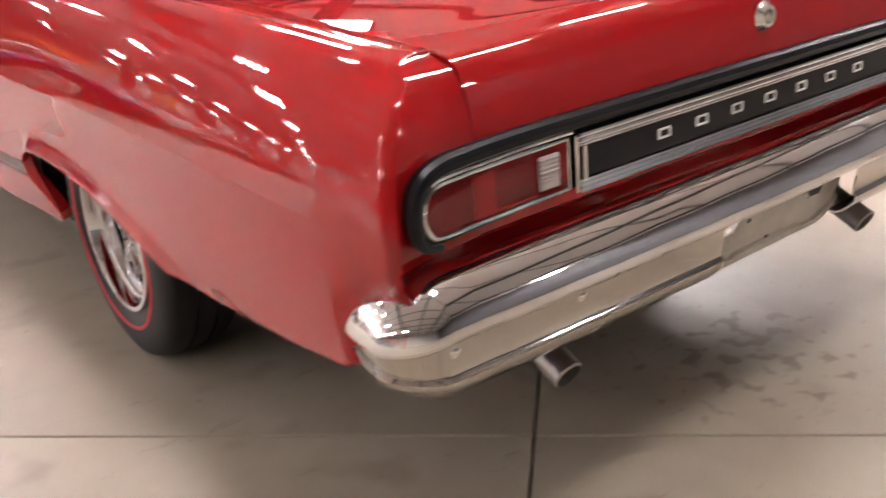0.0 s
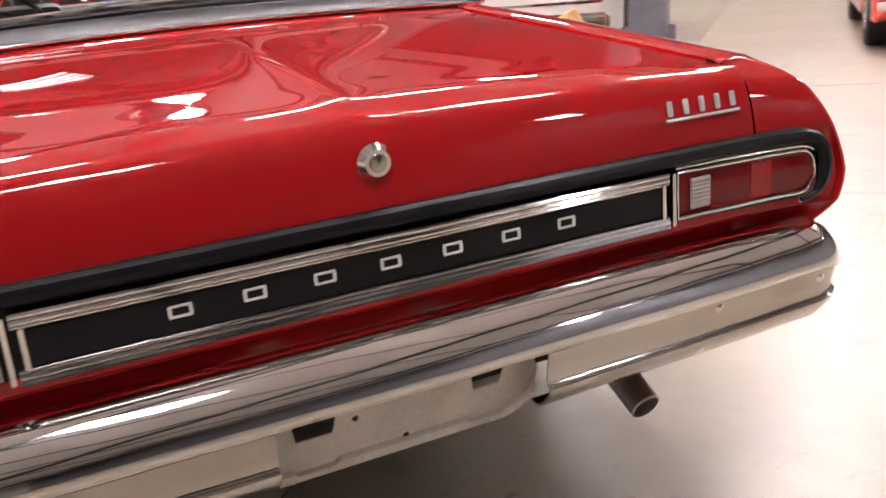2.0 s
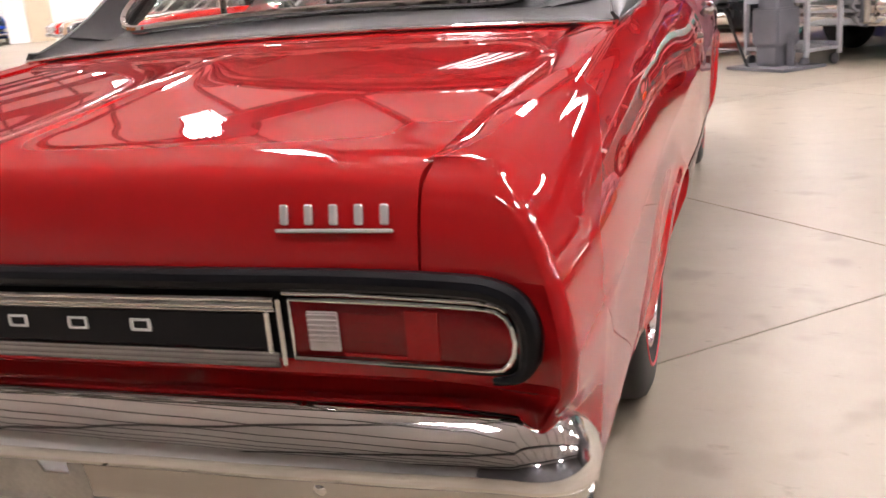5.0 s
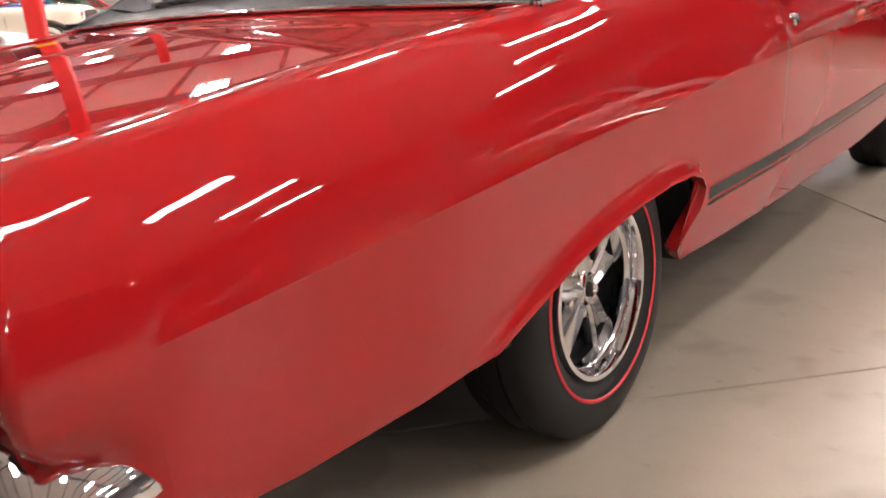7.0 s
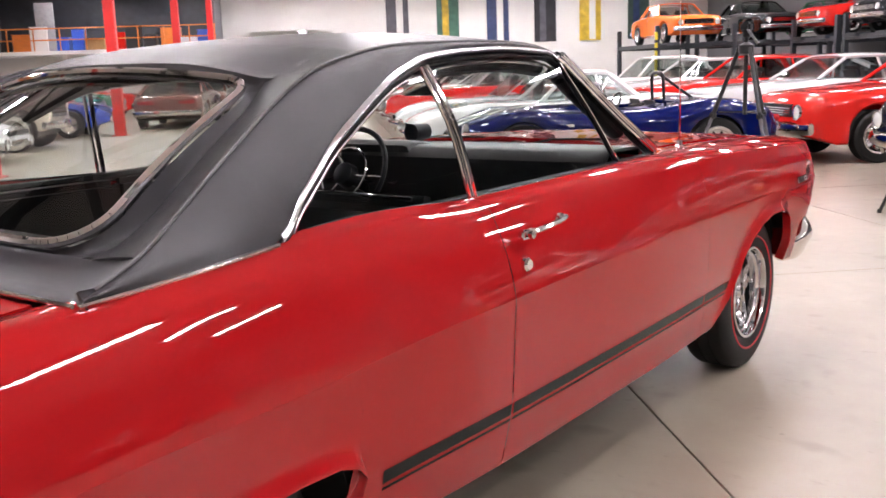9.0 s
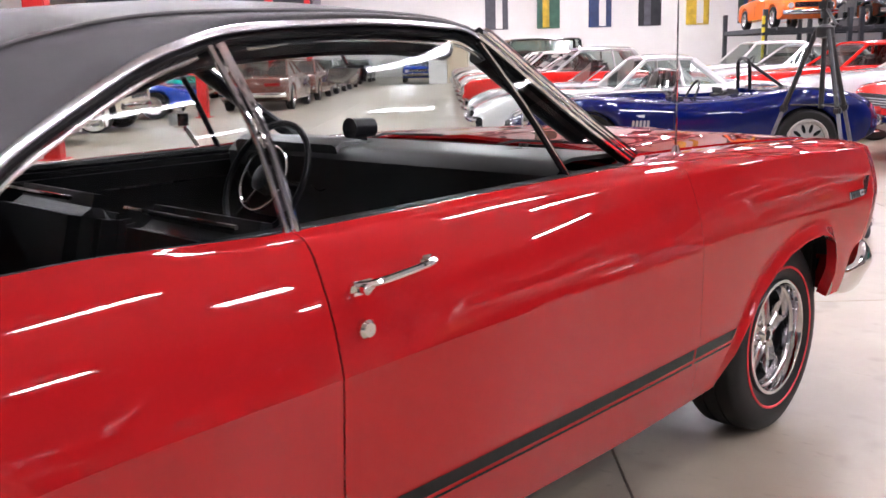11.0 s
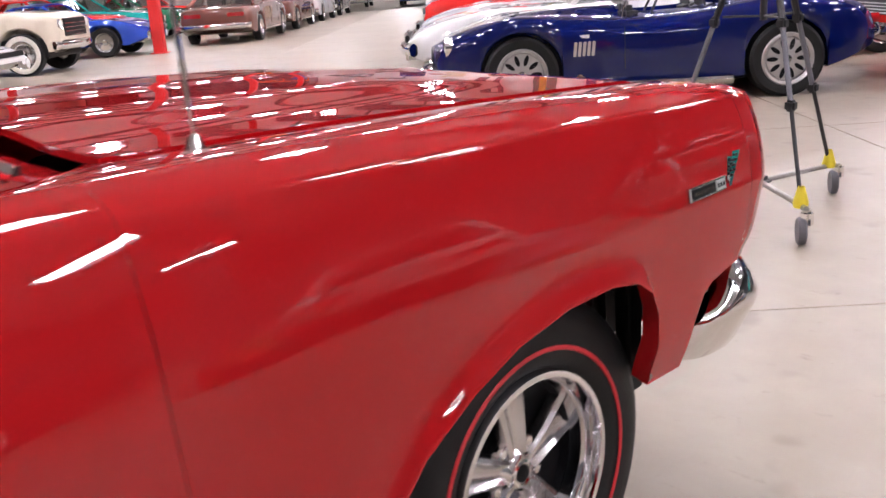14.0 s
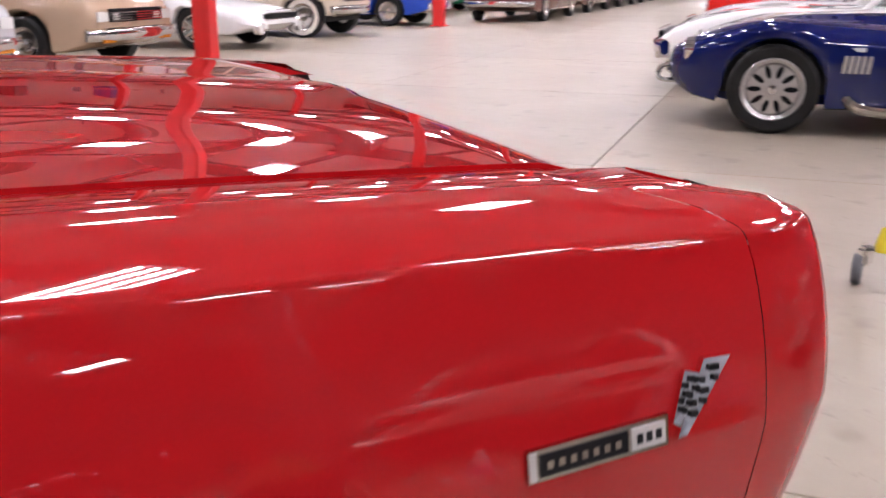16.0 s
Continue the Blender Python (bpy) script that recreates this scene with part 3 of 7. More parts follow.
def build_body(car):
    g = .0006
    side_panel("quarter_panel", -1.112, 0.985 - .0025, "glossy red rear quarter panel", car)
    side_panel("door_skin", 0.985 + g, 2.245 - g, "glossy red door with a black lower stripe", car)
    side_panel("front_fender", 2.245 + g, 3.582 - g, "glossy red front fender", car, (3.47, 3.5, 3.55))
    side_panel("headlamp_extension", 3.582 + g, 3.70, "glossy red headlamp extension", car, (3.62, 3.65, 3.675, 3.69))
    # trunk lid: ridge down the middle, break at the rear
    ys = list(np.linspace(-.115, -1.145, 46))
    xs = np.concatenate([np.linspace(0, .15, 11), np.linspace(.18, .6970, 18)])

    def ease(t):
        t = min(1.0, max(0.0, t))
        return t * t * (3 - 2 * t)

    def lid_z(x, y):
        z = float(ZTOP(y)) + .024 * (1 - (x / .70) ** 2)
        z -= .004 * ease((-.30 + .13 * (x / .7) ** 2 - y) / .05)
        return z + .009 * math.exp(-x / .035) * ease((-.30 - y) / .3)
    rows = []
    for y in ys:
        bow = .065 * max(0.0, 1 - (-.115 - y) / .45)
        half = [(x, y - bow * (1 - (x / .79) ** 2), lid_z(x, y - bow * (1 - (x / .79) ** 2))) for x in xs]
        rows.append([(-a, b, c) for a, b, c in reversed(half[1:])] + half)
    last = rows[-1]
    for z in (.841, .838, .834, .829, .822, .814, .796, .774, .748, .724, .715):
        rows.append([(a, float(REAR_Y(z)), z + (c - .842) * max(0, (z - .755) / .086) * .7) for a, b, c in last])
    skin("trunk_lid", rows, RED, car, "glossy red trunk lid with a raised centre ridge", thick=.012, angle=30)
    # hood: flat shoulders, raised plateau
    xs = np.concatenate([np.linspace(0, .36, 8), np.linspace(.39, .50, 7), np.linspace(.54, .6655, 5)])
    ys = list(np.linspace(2.335, 3.48, 26)) + [3.515, 3.54, 3.555]

    def hood_z(x, y):
        z = float(ZTOP(min(y, 3.6))) + .012 * (1 - (x / .67) ** 2)
        t = min(1.0, max(0.0, (.56 - x) / .24))
        rise = .014 * (t * t * (3 - 2 * t)) * min(1.0, max(0.0, (3.42 - y) / .35))
        rise += .006 * math.exp(-(x / .05) ** 2)
        drop = .03 * max(0.0, (y - 3.46) / .10) ** 2
        return z + .004 + rise - drop
    rows = []
    for y in ys:
        half = [(x, y, hood_z(x, y)) for x in xs]
        rows.append([(-a, b, c) for a, b, c in reversed(half[1:])] + half)
    skin("hood", rows, RED, car, "glossy red hood with a raised centre", thick=-.012, angle=30)
    # cowl between hood and windscreen
    rows = [[(x, 2.325 - .02 * (x / .7) ** 2 * 0, .975 - .02 * (x / .7) ** 2) for x in np.linspace(-.67, .67, 15)],
            [(x, 2.24 - .05 * (x / .7) ** 2, .98 - .01 * (x / .7) ** 2) for x in np.linspace(-.70, .70, 15)]]
    skin("cowl_panel", rows, RED, car, thick=.01)
    # tail panel under the lid
    prof = [(-1.225, .717), (-1.228, .703), (-1.205, .681), (-1.203, .612), (-1.226, .604), (-1.230, .598), (-1.230, .582), (-1.222, .574), (-1.190, .566), (-1.182, .55), (-1.175, .51), (-1.17, .45)]
    rows = [[(x, y, z) for x in np.linspace(-.70, .70, 21)] for y, z in prof]
    skin("tail_panel", rows, RED, car, "glossy red panel below the trunk lid", angle=30)
    # rear corners, wrapped from the side round to the tail, tucked in over the bumper
    s0, wr = -1.112, float(W(-1.112))
    W_END = wr
    ztop = float(ZTOP(s0))
    CORNER_Y = smooth_table([(.36, -1.19), (.48, -1.20), (.52, -1.215), (.55, -1.243), (.575, -1.262), (.60, -1.270), (.635, -1.274), (.70, -1.264), (.748, -1.250), (.796, -1.229), (.814, -1.218), (.829, -1.203), (.838, -1.186), (.842, -1.165), (.87, -1.125)])
    TUCK = smooth_table([(.36, .052), (.48, .046), (.515, .034), (.54, .020), (.57, .006), (.60, 0), (.9, 0)])

    def corner(zx, inner):
        cols = []
        for phase in [("side", t) for t in (0, .02, .25, .5, .75, 1)] + [("arc", a) for a in (12, 25, 38, 52, 65, 78, 90)] + [("strip", t) for t in (.02, .06, .12, .25, .4, .6, .8, 1)]:
            col = []
            for z, x in zx:
                yi, yr = float(REAR_Y(z)), float(CORNER_Y(z))
                tuck = float(TUCK(z))
                x = x - (W_END - float(W(-1.255)))
                r = min(.018, max(.0, x - inner - .002))
                y_turn = min(yr + r, s0 - .003)
                xo = x - tuck
                if phase[0] == "side":
                    t = phase[1]
                    k = t ** 1.8
                    x_side = x + (W_END - float(W(-1.255))) * (1 - t)
                    col.append((x_side - tuck * k, s0 + (y_turn - s0) * t, z))
                elif phase[0] == "arc":
                    a = radians(phase[1])
                    col.append((xo - r + r * math.cos(a), y_turn + r * (0 - math.sin(a)), z))
                else:
                    xe = xo - r
                    col.append((xe + (min(inner, xe) - xe) * phase[1], yr + (yi - yr) * phase[1] ** (.28 if .585 < z < .716 else 1.0 if z > .716 else .6), z))
            cols.append([(x, y, z + min(0.0, float(ZTOP(max(y, -1.17))) - ztop) * min(1.0, max(0.0, (z - ztop + .06) / .05))) for x, y, z in col])
        return np.array(cols)
    low = [(z, side_x(s0, z, .37, 0)) for z in list(np.linspace(.40, .58, 12)) + [.588, .60, .62] + [float(ZC(s0)), .66, .69, .716]]
    zs = ztop - .05
    high = [(z, side_x(s0, z, .37, 0)) for z in np.linspace(.716, zs, 6)]
    for a, cx, cz, ex, ez in SHOULDER:
        high.append((ztop + ez, wr + ex))
    for k in (.25, .5, .75, 1.0):
        high.append((ztop + .004 * math.sin(k * 3.1), wr - .115 + (.7005 - wr + .115) * k))
    for zx, inner in ((low, .695), (high, .7005)):
        P = corner(zx, inner)
        skin("quarter_corner", P, RED, car, angle=40)
        skin("quarter_corner", mirror(P), RED, car, angle=40)
    # underside and wheel houses
    part("underbody", boxed((1.36, 4.3, .14), (0, 1.25, .30), .03), UNDER, car, "dull black underbody", smooth=False)
    for y in (0, 2.946):
        for sgn in (1, -1):
            bm = bmesh.new()
            lathe(bm, [(sgn * .60, .01), (sgn * .60, .42), (sgn * .875, .42), (sgn * .875, .40)], 28, "X", (0, y + (.0 if y else 0.02), .36))
            bmesh.ops.delete(bm, geom=[v for v in bm.verts if v.co.z < (.52 if y else .34)], context="VERTS")
            part("wheel_house", bm, UNDER, car)
    # black bars put in for the shade on the floor under the sills
    for sgn in (1, -1):
        part("sill_shade_bar", boxed((.14, 1.80, .17), (sgn * .745, 1.44, .315), .03), UNDER, car, smooth=False)
    part("rear_floor", boxed((1.5, 1.05, .06), (0, -.62, .44), .02), UNDER, car, smooth=False)
    part("fuel_tank", boxed((.9, .6, .14), (0, -.72, .36), .04), UNDER, car, "black fuel tank", smooth=False)


def lower_stripe(car):
    """Black side stripe with a thin second line, on doors and sills."""
    for z0, z1, nm in ((.420, .452, "side_stripe"), (.404, .411, "pin_stripe")):
        for sgn in (1, -1):
            for s0, s1 in ((.50, .979), (.991, 2.239), (2.251, 2.492)):
                ss = np.linspace(s0, s1, max(3, int((s1 - s0) / .08)))
                rows = []
                for z in (z0, (z0 + z1) / 2, z1):
                    lift = .022 * (ss - .6) / 1.9
                    rows.append([(sgn * (side_x(s, z + l, 0, 0) + .0018), s, z + l) for s, l in zip(ss, lift)])
                skin(nm, rows, STRIPE, car, "matt black side stripe" if nm == "side_stripe" else "")


def build_tail(car):
    # black strip above and round the lamp row, one swept bead per row
    half = [(.0, .6985), (.4, .6985), (.60, .6985), (.74, .6980), (.780, .6925), (.804, .679), (.8155, .655), (.8165, .625), (.810, .604), (.796, .590), (.77, .584)]
    loop = [(-x, -1.1225 - .020 * max(0, (x - .6) / .22), z) for x, z in reversed(half[1:])] + [(x, -1.1225 - .020 * max(0, (x - .6) / .22), z) for x, z in half]
    bm = bmesh.new()
    taper = table([(.584, .005), (.596, .008), (.615, .0125), (.64, .0145), (.70, .0145)])
    fat = [float(taper(p[2])) for p in smooth_path(loop, 110)]
    tube(bm, smooth_path(loop, 110), fat, 10)
    part("lamp_surround", bm, BLACK_TRIM, car, "black rubber strip over the tail lamps")
    # dark rounded recess behind the lamps
    up = table([(0, .6985), (.74, .6980), (.780, .6925), (.806, .676), (.817, .652)])
    dn = table([(0, .584), (.76, .584), (.79, .588), (.808, .600), (.817, .622)])
    xs = [0, .3, .6, .7, .74, .76, .77, .78, .79, .80, .808, .813, .817]
    xs = [-x for x in reversed(xs[1:])] + xs
    back = lambda x, d: d - .020 * max(0, (abs(x) - .6) / .22)
    rows = [[(x, back(x, -1.1085), float(dn(abs(x)) + (up(abs(x)) - dn(abs(x))) * k)) for x in xs] for k in (0, .5, 1)]
    rows = [[(x, -1.09, z) for x, y, z in rows[0]]] + rows + [[(x, -1.09, z) for x, y, z in rows[-1]]]
    skin("lamp_backing", rows, BLACK_TRIM, car, "black recess behind the lamps", angle=20)
    # centre panel
    cp = part("centre_trim", boxed((.955, .014, .050), (0, -1.1165, .630), .002, seg=1), BLACK_TRIM, car, "satin black insert between the lamps", smooth=False)
    for z, r in ((.6735, .0045), (.6650, .0045), (.6590, .0028), (.6015, .0030), (.5950, .0045), (.5870, .0045)):
        bm = bmesh.new()
        tube(bm, [(-.492, -1.124, z), (0, -1.126, z), (.492, -1.124, z)], r, 8)
        part("moulding", bm, CHROME, cp)
    for sgn in (1, -1):
        part("end_cap", boxed((.0065, .020, .092), (sgn * .500, -1.122, .631), .003), CHROME, cp)
        part("inner_bezel", boxed((.007, .014, .056), (sgn * .481, -1.122, .630), .002), CHROME, cp)
    pitch = .098
    for k in range(-3, 4):
        bm = bmesh.new()
        for w, h, dx, dz in ((.030, .0030, 0, .0070), (.030, .0030, 0, -.0070), (.0046, .012, -.0135, 0), (.0046, .012, .0135, 0)):
            box(bm, (w, .003, h), (k * pitch + dx, -1.1245, .634 + dz), 0)
        part("raised_mark", bm, WHITE_MARK, cp, "small pale raised mark", smooth=False)
    for sgn in (1, -1):
        upper = [(.512, .6735), (.70, .6730), (.762, .6718), (.777, .6695), (.788, .6630), (.795, .651), (.7985, .634)]
        lower = [(.512, .5965), (.70, .5965), (.766, .5970), (.781, .5995), (.790, .607), (.796, .618), (.7985, .634)]
        outline = lower[:-1] + upper[::-1]
        bm = bmesh.new()
        pts = [(sgn * x, -1.1215 - .020 * max(0, (x - .6) / .22), z) for x, z in outline]
        dense = []
        for p, q in zip(pts, pts[1:] + pts[:1]):
            for t in np.linspace(0, 1, 3)[:-1]:
                dense.append(tuple(np.array(p) * (1 - t) + np.array(q) * t))
        tube(bm, dense, .0034, 8, closed=True)
        bezel_bm = bm
        hi, lo = table(upper), table(lower)
        lx = [.514, .55, .6, .65, .70, .74, .764, .772, .780, .787, .793, .798]
        rows = []
        for k, d in ((0, -1.110), (.02, -1.117), (.12, -1.121), (.5, -1.122), (.88, -1.121), (.98, -1.117), (1, -1.110)):
            rows.append([(sgn * x, back(x, d), float(lo(x) + (hi(x) - lo(x)) * k)) for x in lx])
        lamp = skin("tail_lamp", rows, LENS_RED, car, "dark red ribbed tail lamp in a chrome bezel", angle=40)
        part("bezel", bezel_bm, CHROME, lamp, "chrome lamp bezel")
        part("reflector", boxed((.044, .004, .062), (sgn * .684, -1.1290, .634), .001, Euler((0, 0, sgn * -radians(5))).to_matrix(), 1), LENS_BRIGHT, lamp, "brighter red reflector", smooth=False)
        part("lens_edge", boxed((.120, .003, .005), (sgn * .640, -1.1262, .6035), .001, Euler((0, 0, sgn * -radians(3))).to_matrix(), 1), LENS_BRIGHT, lamp, "bright red lower lens edge", smooth=False)
        over = [(sgn * x, back(x, -1.1240), z) for x, z in ((.505, .6815), (.60, .6812), (.70, .6806), (.755, .6798), (.778, .6770), (.790, .671))]
        part("lamp_moulding", tubed(smooth_path(over, 16), .0030, 8), CHROME, lamp, "thin chrome strip over the lamp")
        part("reverse_lens", boxed((.042, .004, .052), (sgn * .556, -1.1255, .634), .002, seg=1), LENS_CLEAR, lamp, "clear ribbed reversing lens")
        for k in range(6):
            part("reverse_rib", boxed((.040, .005, .0034), (sgn * .556, -1.1270, .622 + k * .0066), .001, seg=1), LENS_CLEAR, lamp, smooth=False)
        for k in range(5):
            part("lens_rib", boxed((.19, .002, .0012), (sgn * .680, -1.1275, .608 + k * .012), 0, Euler((0, 0, sgn * -radians(4.2))).to_matrix()), LENS_RED, lamp, smooth=False)
    # lock, badge
    lock = part("trunk_lock", lathed([(-1.098, .026), (-1.106, .027), (-1.113, .022), (-1.117, .019), (-1.117, .001)], 24, "Y", (0, 0, .775)), CHROME, car, "round chrome trunk lock cover")
    part("emblem", lathed([(-1.116, .014), (-1.120, .012), (-1.121, .001)], 20, "Y", (0, 0, .775)), SATIN, lock)
    tilt = Euler((radians(-12), 0, 0)).to_matrix()
    badge = part("deck_badge", boxed((.152, .006, .005), (.577, -1.1105, .7565), .0015, tilt, 1), BADGE, car, "small chrome deck badge")
    for k in range(5):
        part("badge_bar", boxed((.0105, .006, .025), (.512 + k * .0325, -1.105, .775), .002, tilt, 1), BADGE, badge, "bright metal bar", smooth=False)
    # tail details set back to the panel
    for ob in car.children_recursive:
        if ob.name.split(".")[0] in TAIL_NAMES and ob.type == "MESH":
            for v in ob.data.vertices:
                v.co.x *= 1.0225
                v.co.y -= .12
                v.co.z = v.co.z * 1.0225 - .002


TAIL_NAMES = {"lamp_surround", "lamp_backing", "centre_trim", "moulding", "end_cap", "inner_bezel", "raised_mark", "tail_lamp", "bezel", "reflector", "reverse_lens", "reverse_rib", "lens_rib", "lens_edge", "lamp_moulding", "trunk_lock", "emblem", "deck_badge", "badge_bar"}


def bumper(car, name, base_y, sgn_y, z_shift, half, wrap, label, prof, r=.10, mat=None, parent=None, end_drop=0.0, slant=0.0, gap=0.0, rise=0.0):
    """Chrome blade swept across the car with wrapped ends. prof: (out, z) rows, out from the base line."""
    path = []
    for x in np.linspace(0, half - r, 16):
        path.append((x, base_y - sgn_y * (-.018 * (x / half) ** 2), 0.0))
    for a in np.linspace(8, 82, 8):
        path.append((half - r + r * math.sin(radians(a)), base_y + sgn_y * (.018 + r * (1 - math.cos(radians(a)))), radians(a)))
    for k in np.linspace(.15, 1, 7):
        path.append((half - .002 - .006 * k, base_y + sgn_y * (.018 + r * .95 + (wrap - r) * k), radians(86)))
    along = [0.0] * 24 + list(np.linspace(.15, 1, 7))
    zs = [z for o, z in prof]
    mid = .47 if end_drop else (max(zs) + min(zs)) / 2
    rows = []
    end = len(path)
    for i, (x, y, a) in enumerate(path):
        t = max(0.0, (i - 23) / (end - 24.0))
        bend = max(0.0, math.sin(a))
        col = []
        wave = .0007 * math.sin(x * 31) + .0006 * math.sin(x * 13 + 1)
        for out, z in prof:
            out += wave
            zz = mid + (z - mid) * (1 - (.55 if not end_drop else .62) * t ** 2.5) + z_shift - end_drop * bend
            zz += rise * bend * max(0.0, mid - z) / .1
            o = out * (1 - .35 * t ** 3)
            lean = slant * along[i] * (max(zs) - z) / (max(zs) - min(zs))
            col.append((x + math.sin(a) * o, y - sgn_y * math.cos(a) * o + sgn_y * lean, zz))
        rows.append(col)
    full = [[(-x, y, z) for x, y, z in c] for c in reversed(rows[1:])] + rows
    sides = [full] if not gap else [[c for c in full if c[0][0] > gap], [c for c in full if c[0][0] < -gap]]
    made = [skin(name, rows, mat or CHROME, parent or car, label, thick=.004 * (1 if sgn_y > 0 else -1), angle=32) for rows in sides]
    return made[0]


def build_bumpers(car):
    upper = [(-.030, .545), (.0, .552), (.020, .550), (.040, .538), (.056, .520), (.066, .502), (.071, .488), (.072, .478), (.069, .473)]
    lower = [(.069, .473), (.063, .468), (.058, .440), (.054, .416), (.056, .410), (.061, .404), (.060, .398), (.050, .386), (.036, .372), (.022, .366), (.005, .368)]
    b = bumper(car, "rear_bumper", -1.243, 1, 0, .826, .135, "chrome rear bumper with a darker toned lower face", upper, .014, CHROME, None, .012, rise=.035)
    # lower face takes the darker, slightly rougher chrome
    bumper(car, "lower_face", -1.243, 1, 0, .826, .135, "darker toned lower bumper face", lower, .014, SATIN, b, .012, gap=.20, rise=.035)
    for sgn in (1, -1):
        for x, z, o in ((.562, .456, .061), (.806, .452, .060), (.528, .385, .050)):
            y = -1.243 + .018 * (x / .83) ** 2 - o
            part("bumper_bolt", lathed([(y + .004, .011), (y - .003, .010), (y - .006, .005), (y - .007, .0005)], 14, "Y", (sgn * x, 0, z)), CHROME, b)
    # bent white plate holder under the middle, with two notches in its upper edge
    tilt = Euler((radians(16), 0, 0)).to_matrix().to_4x4()

    def holder_point(x, v, d=0.0):
        p = tilt @ Vector((x, d, v))
        return (p.x, p.y - 1.248, p.z + .376)
    cuts = [-.235, -.220, -.190, -.180, -.125, -.115, .095, .105, .150, .160, .185, .208, .218]
    tops = [.080, .098, .100, .048, .048, .100, .100, .048, .048, .100, .100, .085, .060]
    lows = [-.018, -.020, -.020, -.020, -.020, -.020, -.020, -.020, -.020, -.020, -.012, .006, .026]
    rows = []
    for k in (0, .12, .16, .5, 1):
        rows.append([holder_point(x, l + (t - l) * k, -.008 if k < .13 else 0.0) for x, t, l in zip(cuts, tops, lows)])
    pocket = skin("plate_holder", rows, PLATE, car, "blank scuffed white plate holder", thick=.003, angle=20)
    for x, v in ((-.008, .000), (-.09, .062)):
        bm = lathed([(.002, .006), (-.004, .005), (-.005, .0005)], 10, "Y")
        bmesh.ops.transform(bm, matrix=Matrix.Translation(holder_point(x, v)), verts=bm.verts)
        part("holder_bolt", bm, UNDER, pocket)
    for sgn in (1, -1):
        ex = lathed([(.30, .030), (0, .030), (-.003, .0265), (.01, .0255), (.2, .0255), (.2, .001)], 24, "Y")
        bmesh.ops.transform(ex, matrix=Matrix.Translation((sgn * .490, -1.185, .246)) @ Matrix.Rotation(radians(28), 4, "X"), verts=ex.verts)
        part("exhaust_tip", ex, STEEL, car, "dull steel exhaust tip")
    front = [(-.04, .566), (.005, .574), (.036, .570), (.062, .554), (.082, .528), (.093, .500), (.096, .482), (.092, .467), (.084, .452), (.070, .424), (.056, .392), (.038, .368), (.0, .356)]
    bumper(car, "front_bumper", 3.638, -1, 0, .812, .085, "chrome front bumper with wrapped ends", front, .055, None, None, 0.0, .20)
    part("bumper_shadow_gap", boxed((1.30, .20, .17), (0, 3.50, .465), .02), UNDER, car, smooth=False)
    for sgn in (1, -1):
        part("splash_panel", boxed((.16, .10, .34), (sgn * .56, 3.315, .52), .02), UNDER, car, smooth=False)
        part("bumper_bracket", boxed((.035, .05, .30), (sgn * .79, 3.30, .50), .006), UNDER, car, "black steel bumper bracket", smooth=False)
    # grille and lamps, hardly seen
    part("grille_box", boxed((1.34, .12, .26), (0, 3.56, .74), .01), BLACK_TRIM, car, "black recessed grille", smooth=False)
    for k in range(7):
        part("grille_bar", boxed((1.2, .012, .010), (0, 3.635, .64 + k * .033), .002), CHROME, car)
    for sgn in (1, -1):
        for z in (.675, .815):
            part("headlamp", lathed([(3.60, .075), (3.645, .078), (3.650, .066), (3.658, .045), (3.662, .001)], 24, "Y", (sgn * .735, 0, z)), LENS_CLEAR, car, "round clear headlamp")
        bm = bmesh.new()
        tube(bm, [(sgn * .662, 3.630, .62), (sgn * .665, 3.636, .87), (sgn * .80, 3.636, .87), (sgn * .82, 3.63, .62)], .014, 8, closed=True)
        part("headlamp_bezel", bm, CHROME, car, "chrome headlamp surround")
        rows = [[(sgn * (.66 + (side_x(3.70, z, 0, 0) - .004 - .66) * k), float(FRONT_Y(z)) - .012, z) for k in np.linspace(0, 1, 4)] for z in (.575, .62, .68, .74, .82, .88, .91)]
        skin("headlamp_panel", rows, BLACK_TRIM, car)
    rows = [[(x, y, z) for x in np.linspace(-.66, .66, 9)] for y, z in ((3.556, .902), (3.57, .885), (3.56, .86))]
    skin("hood_lip", rows, RED, car)
    part("front_valance", boxed((1.5, .05, .12), (0, 3.56, .585), .015), RED, car, smooth=False)


TYRE = [(-.095, .20), (-.102, .25), (-.100, .285), (-.088, .312), (-.070, .323), (-.03, .326), (-.028, .320), (-.024, .320), (-.022, .326), (.022, .326), (.024, .320), (.028, .320), (.030, .326), (.068, .323), (.084, .314), (.096, .290),
        (.100, .262), (.099, .243), (.096, .226), (.086, .205), (.075, .194)]


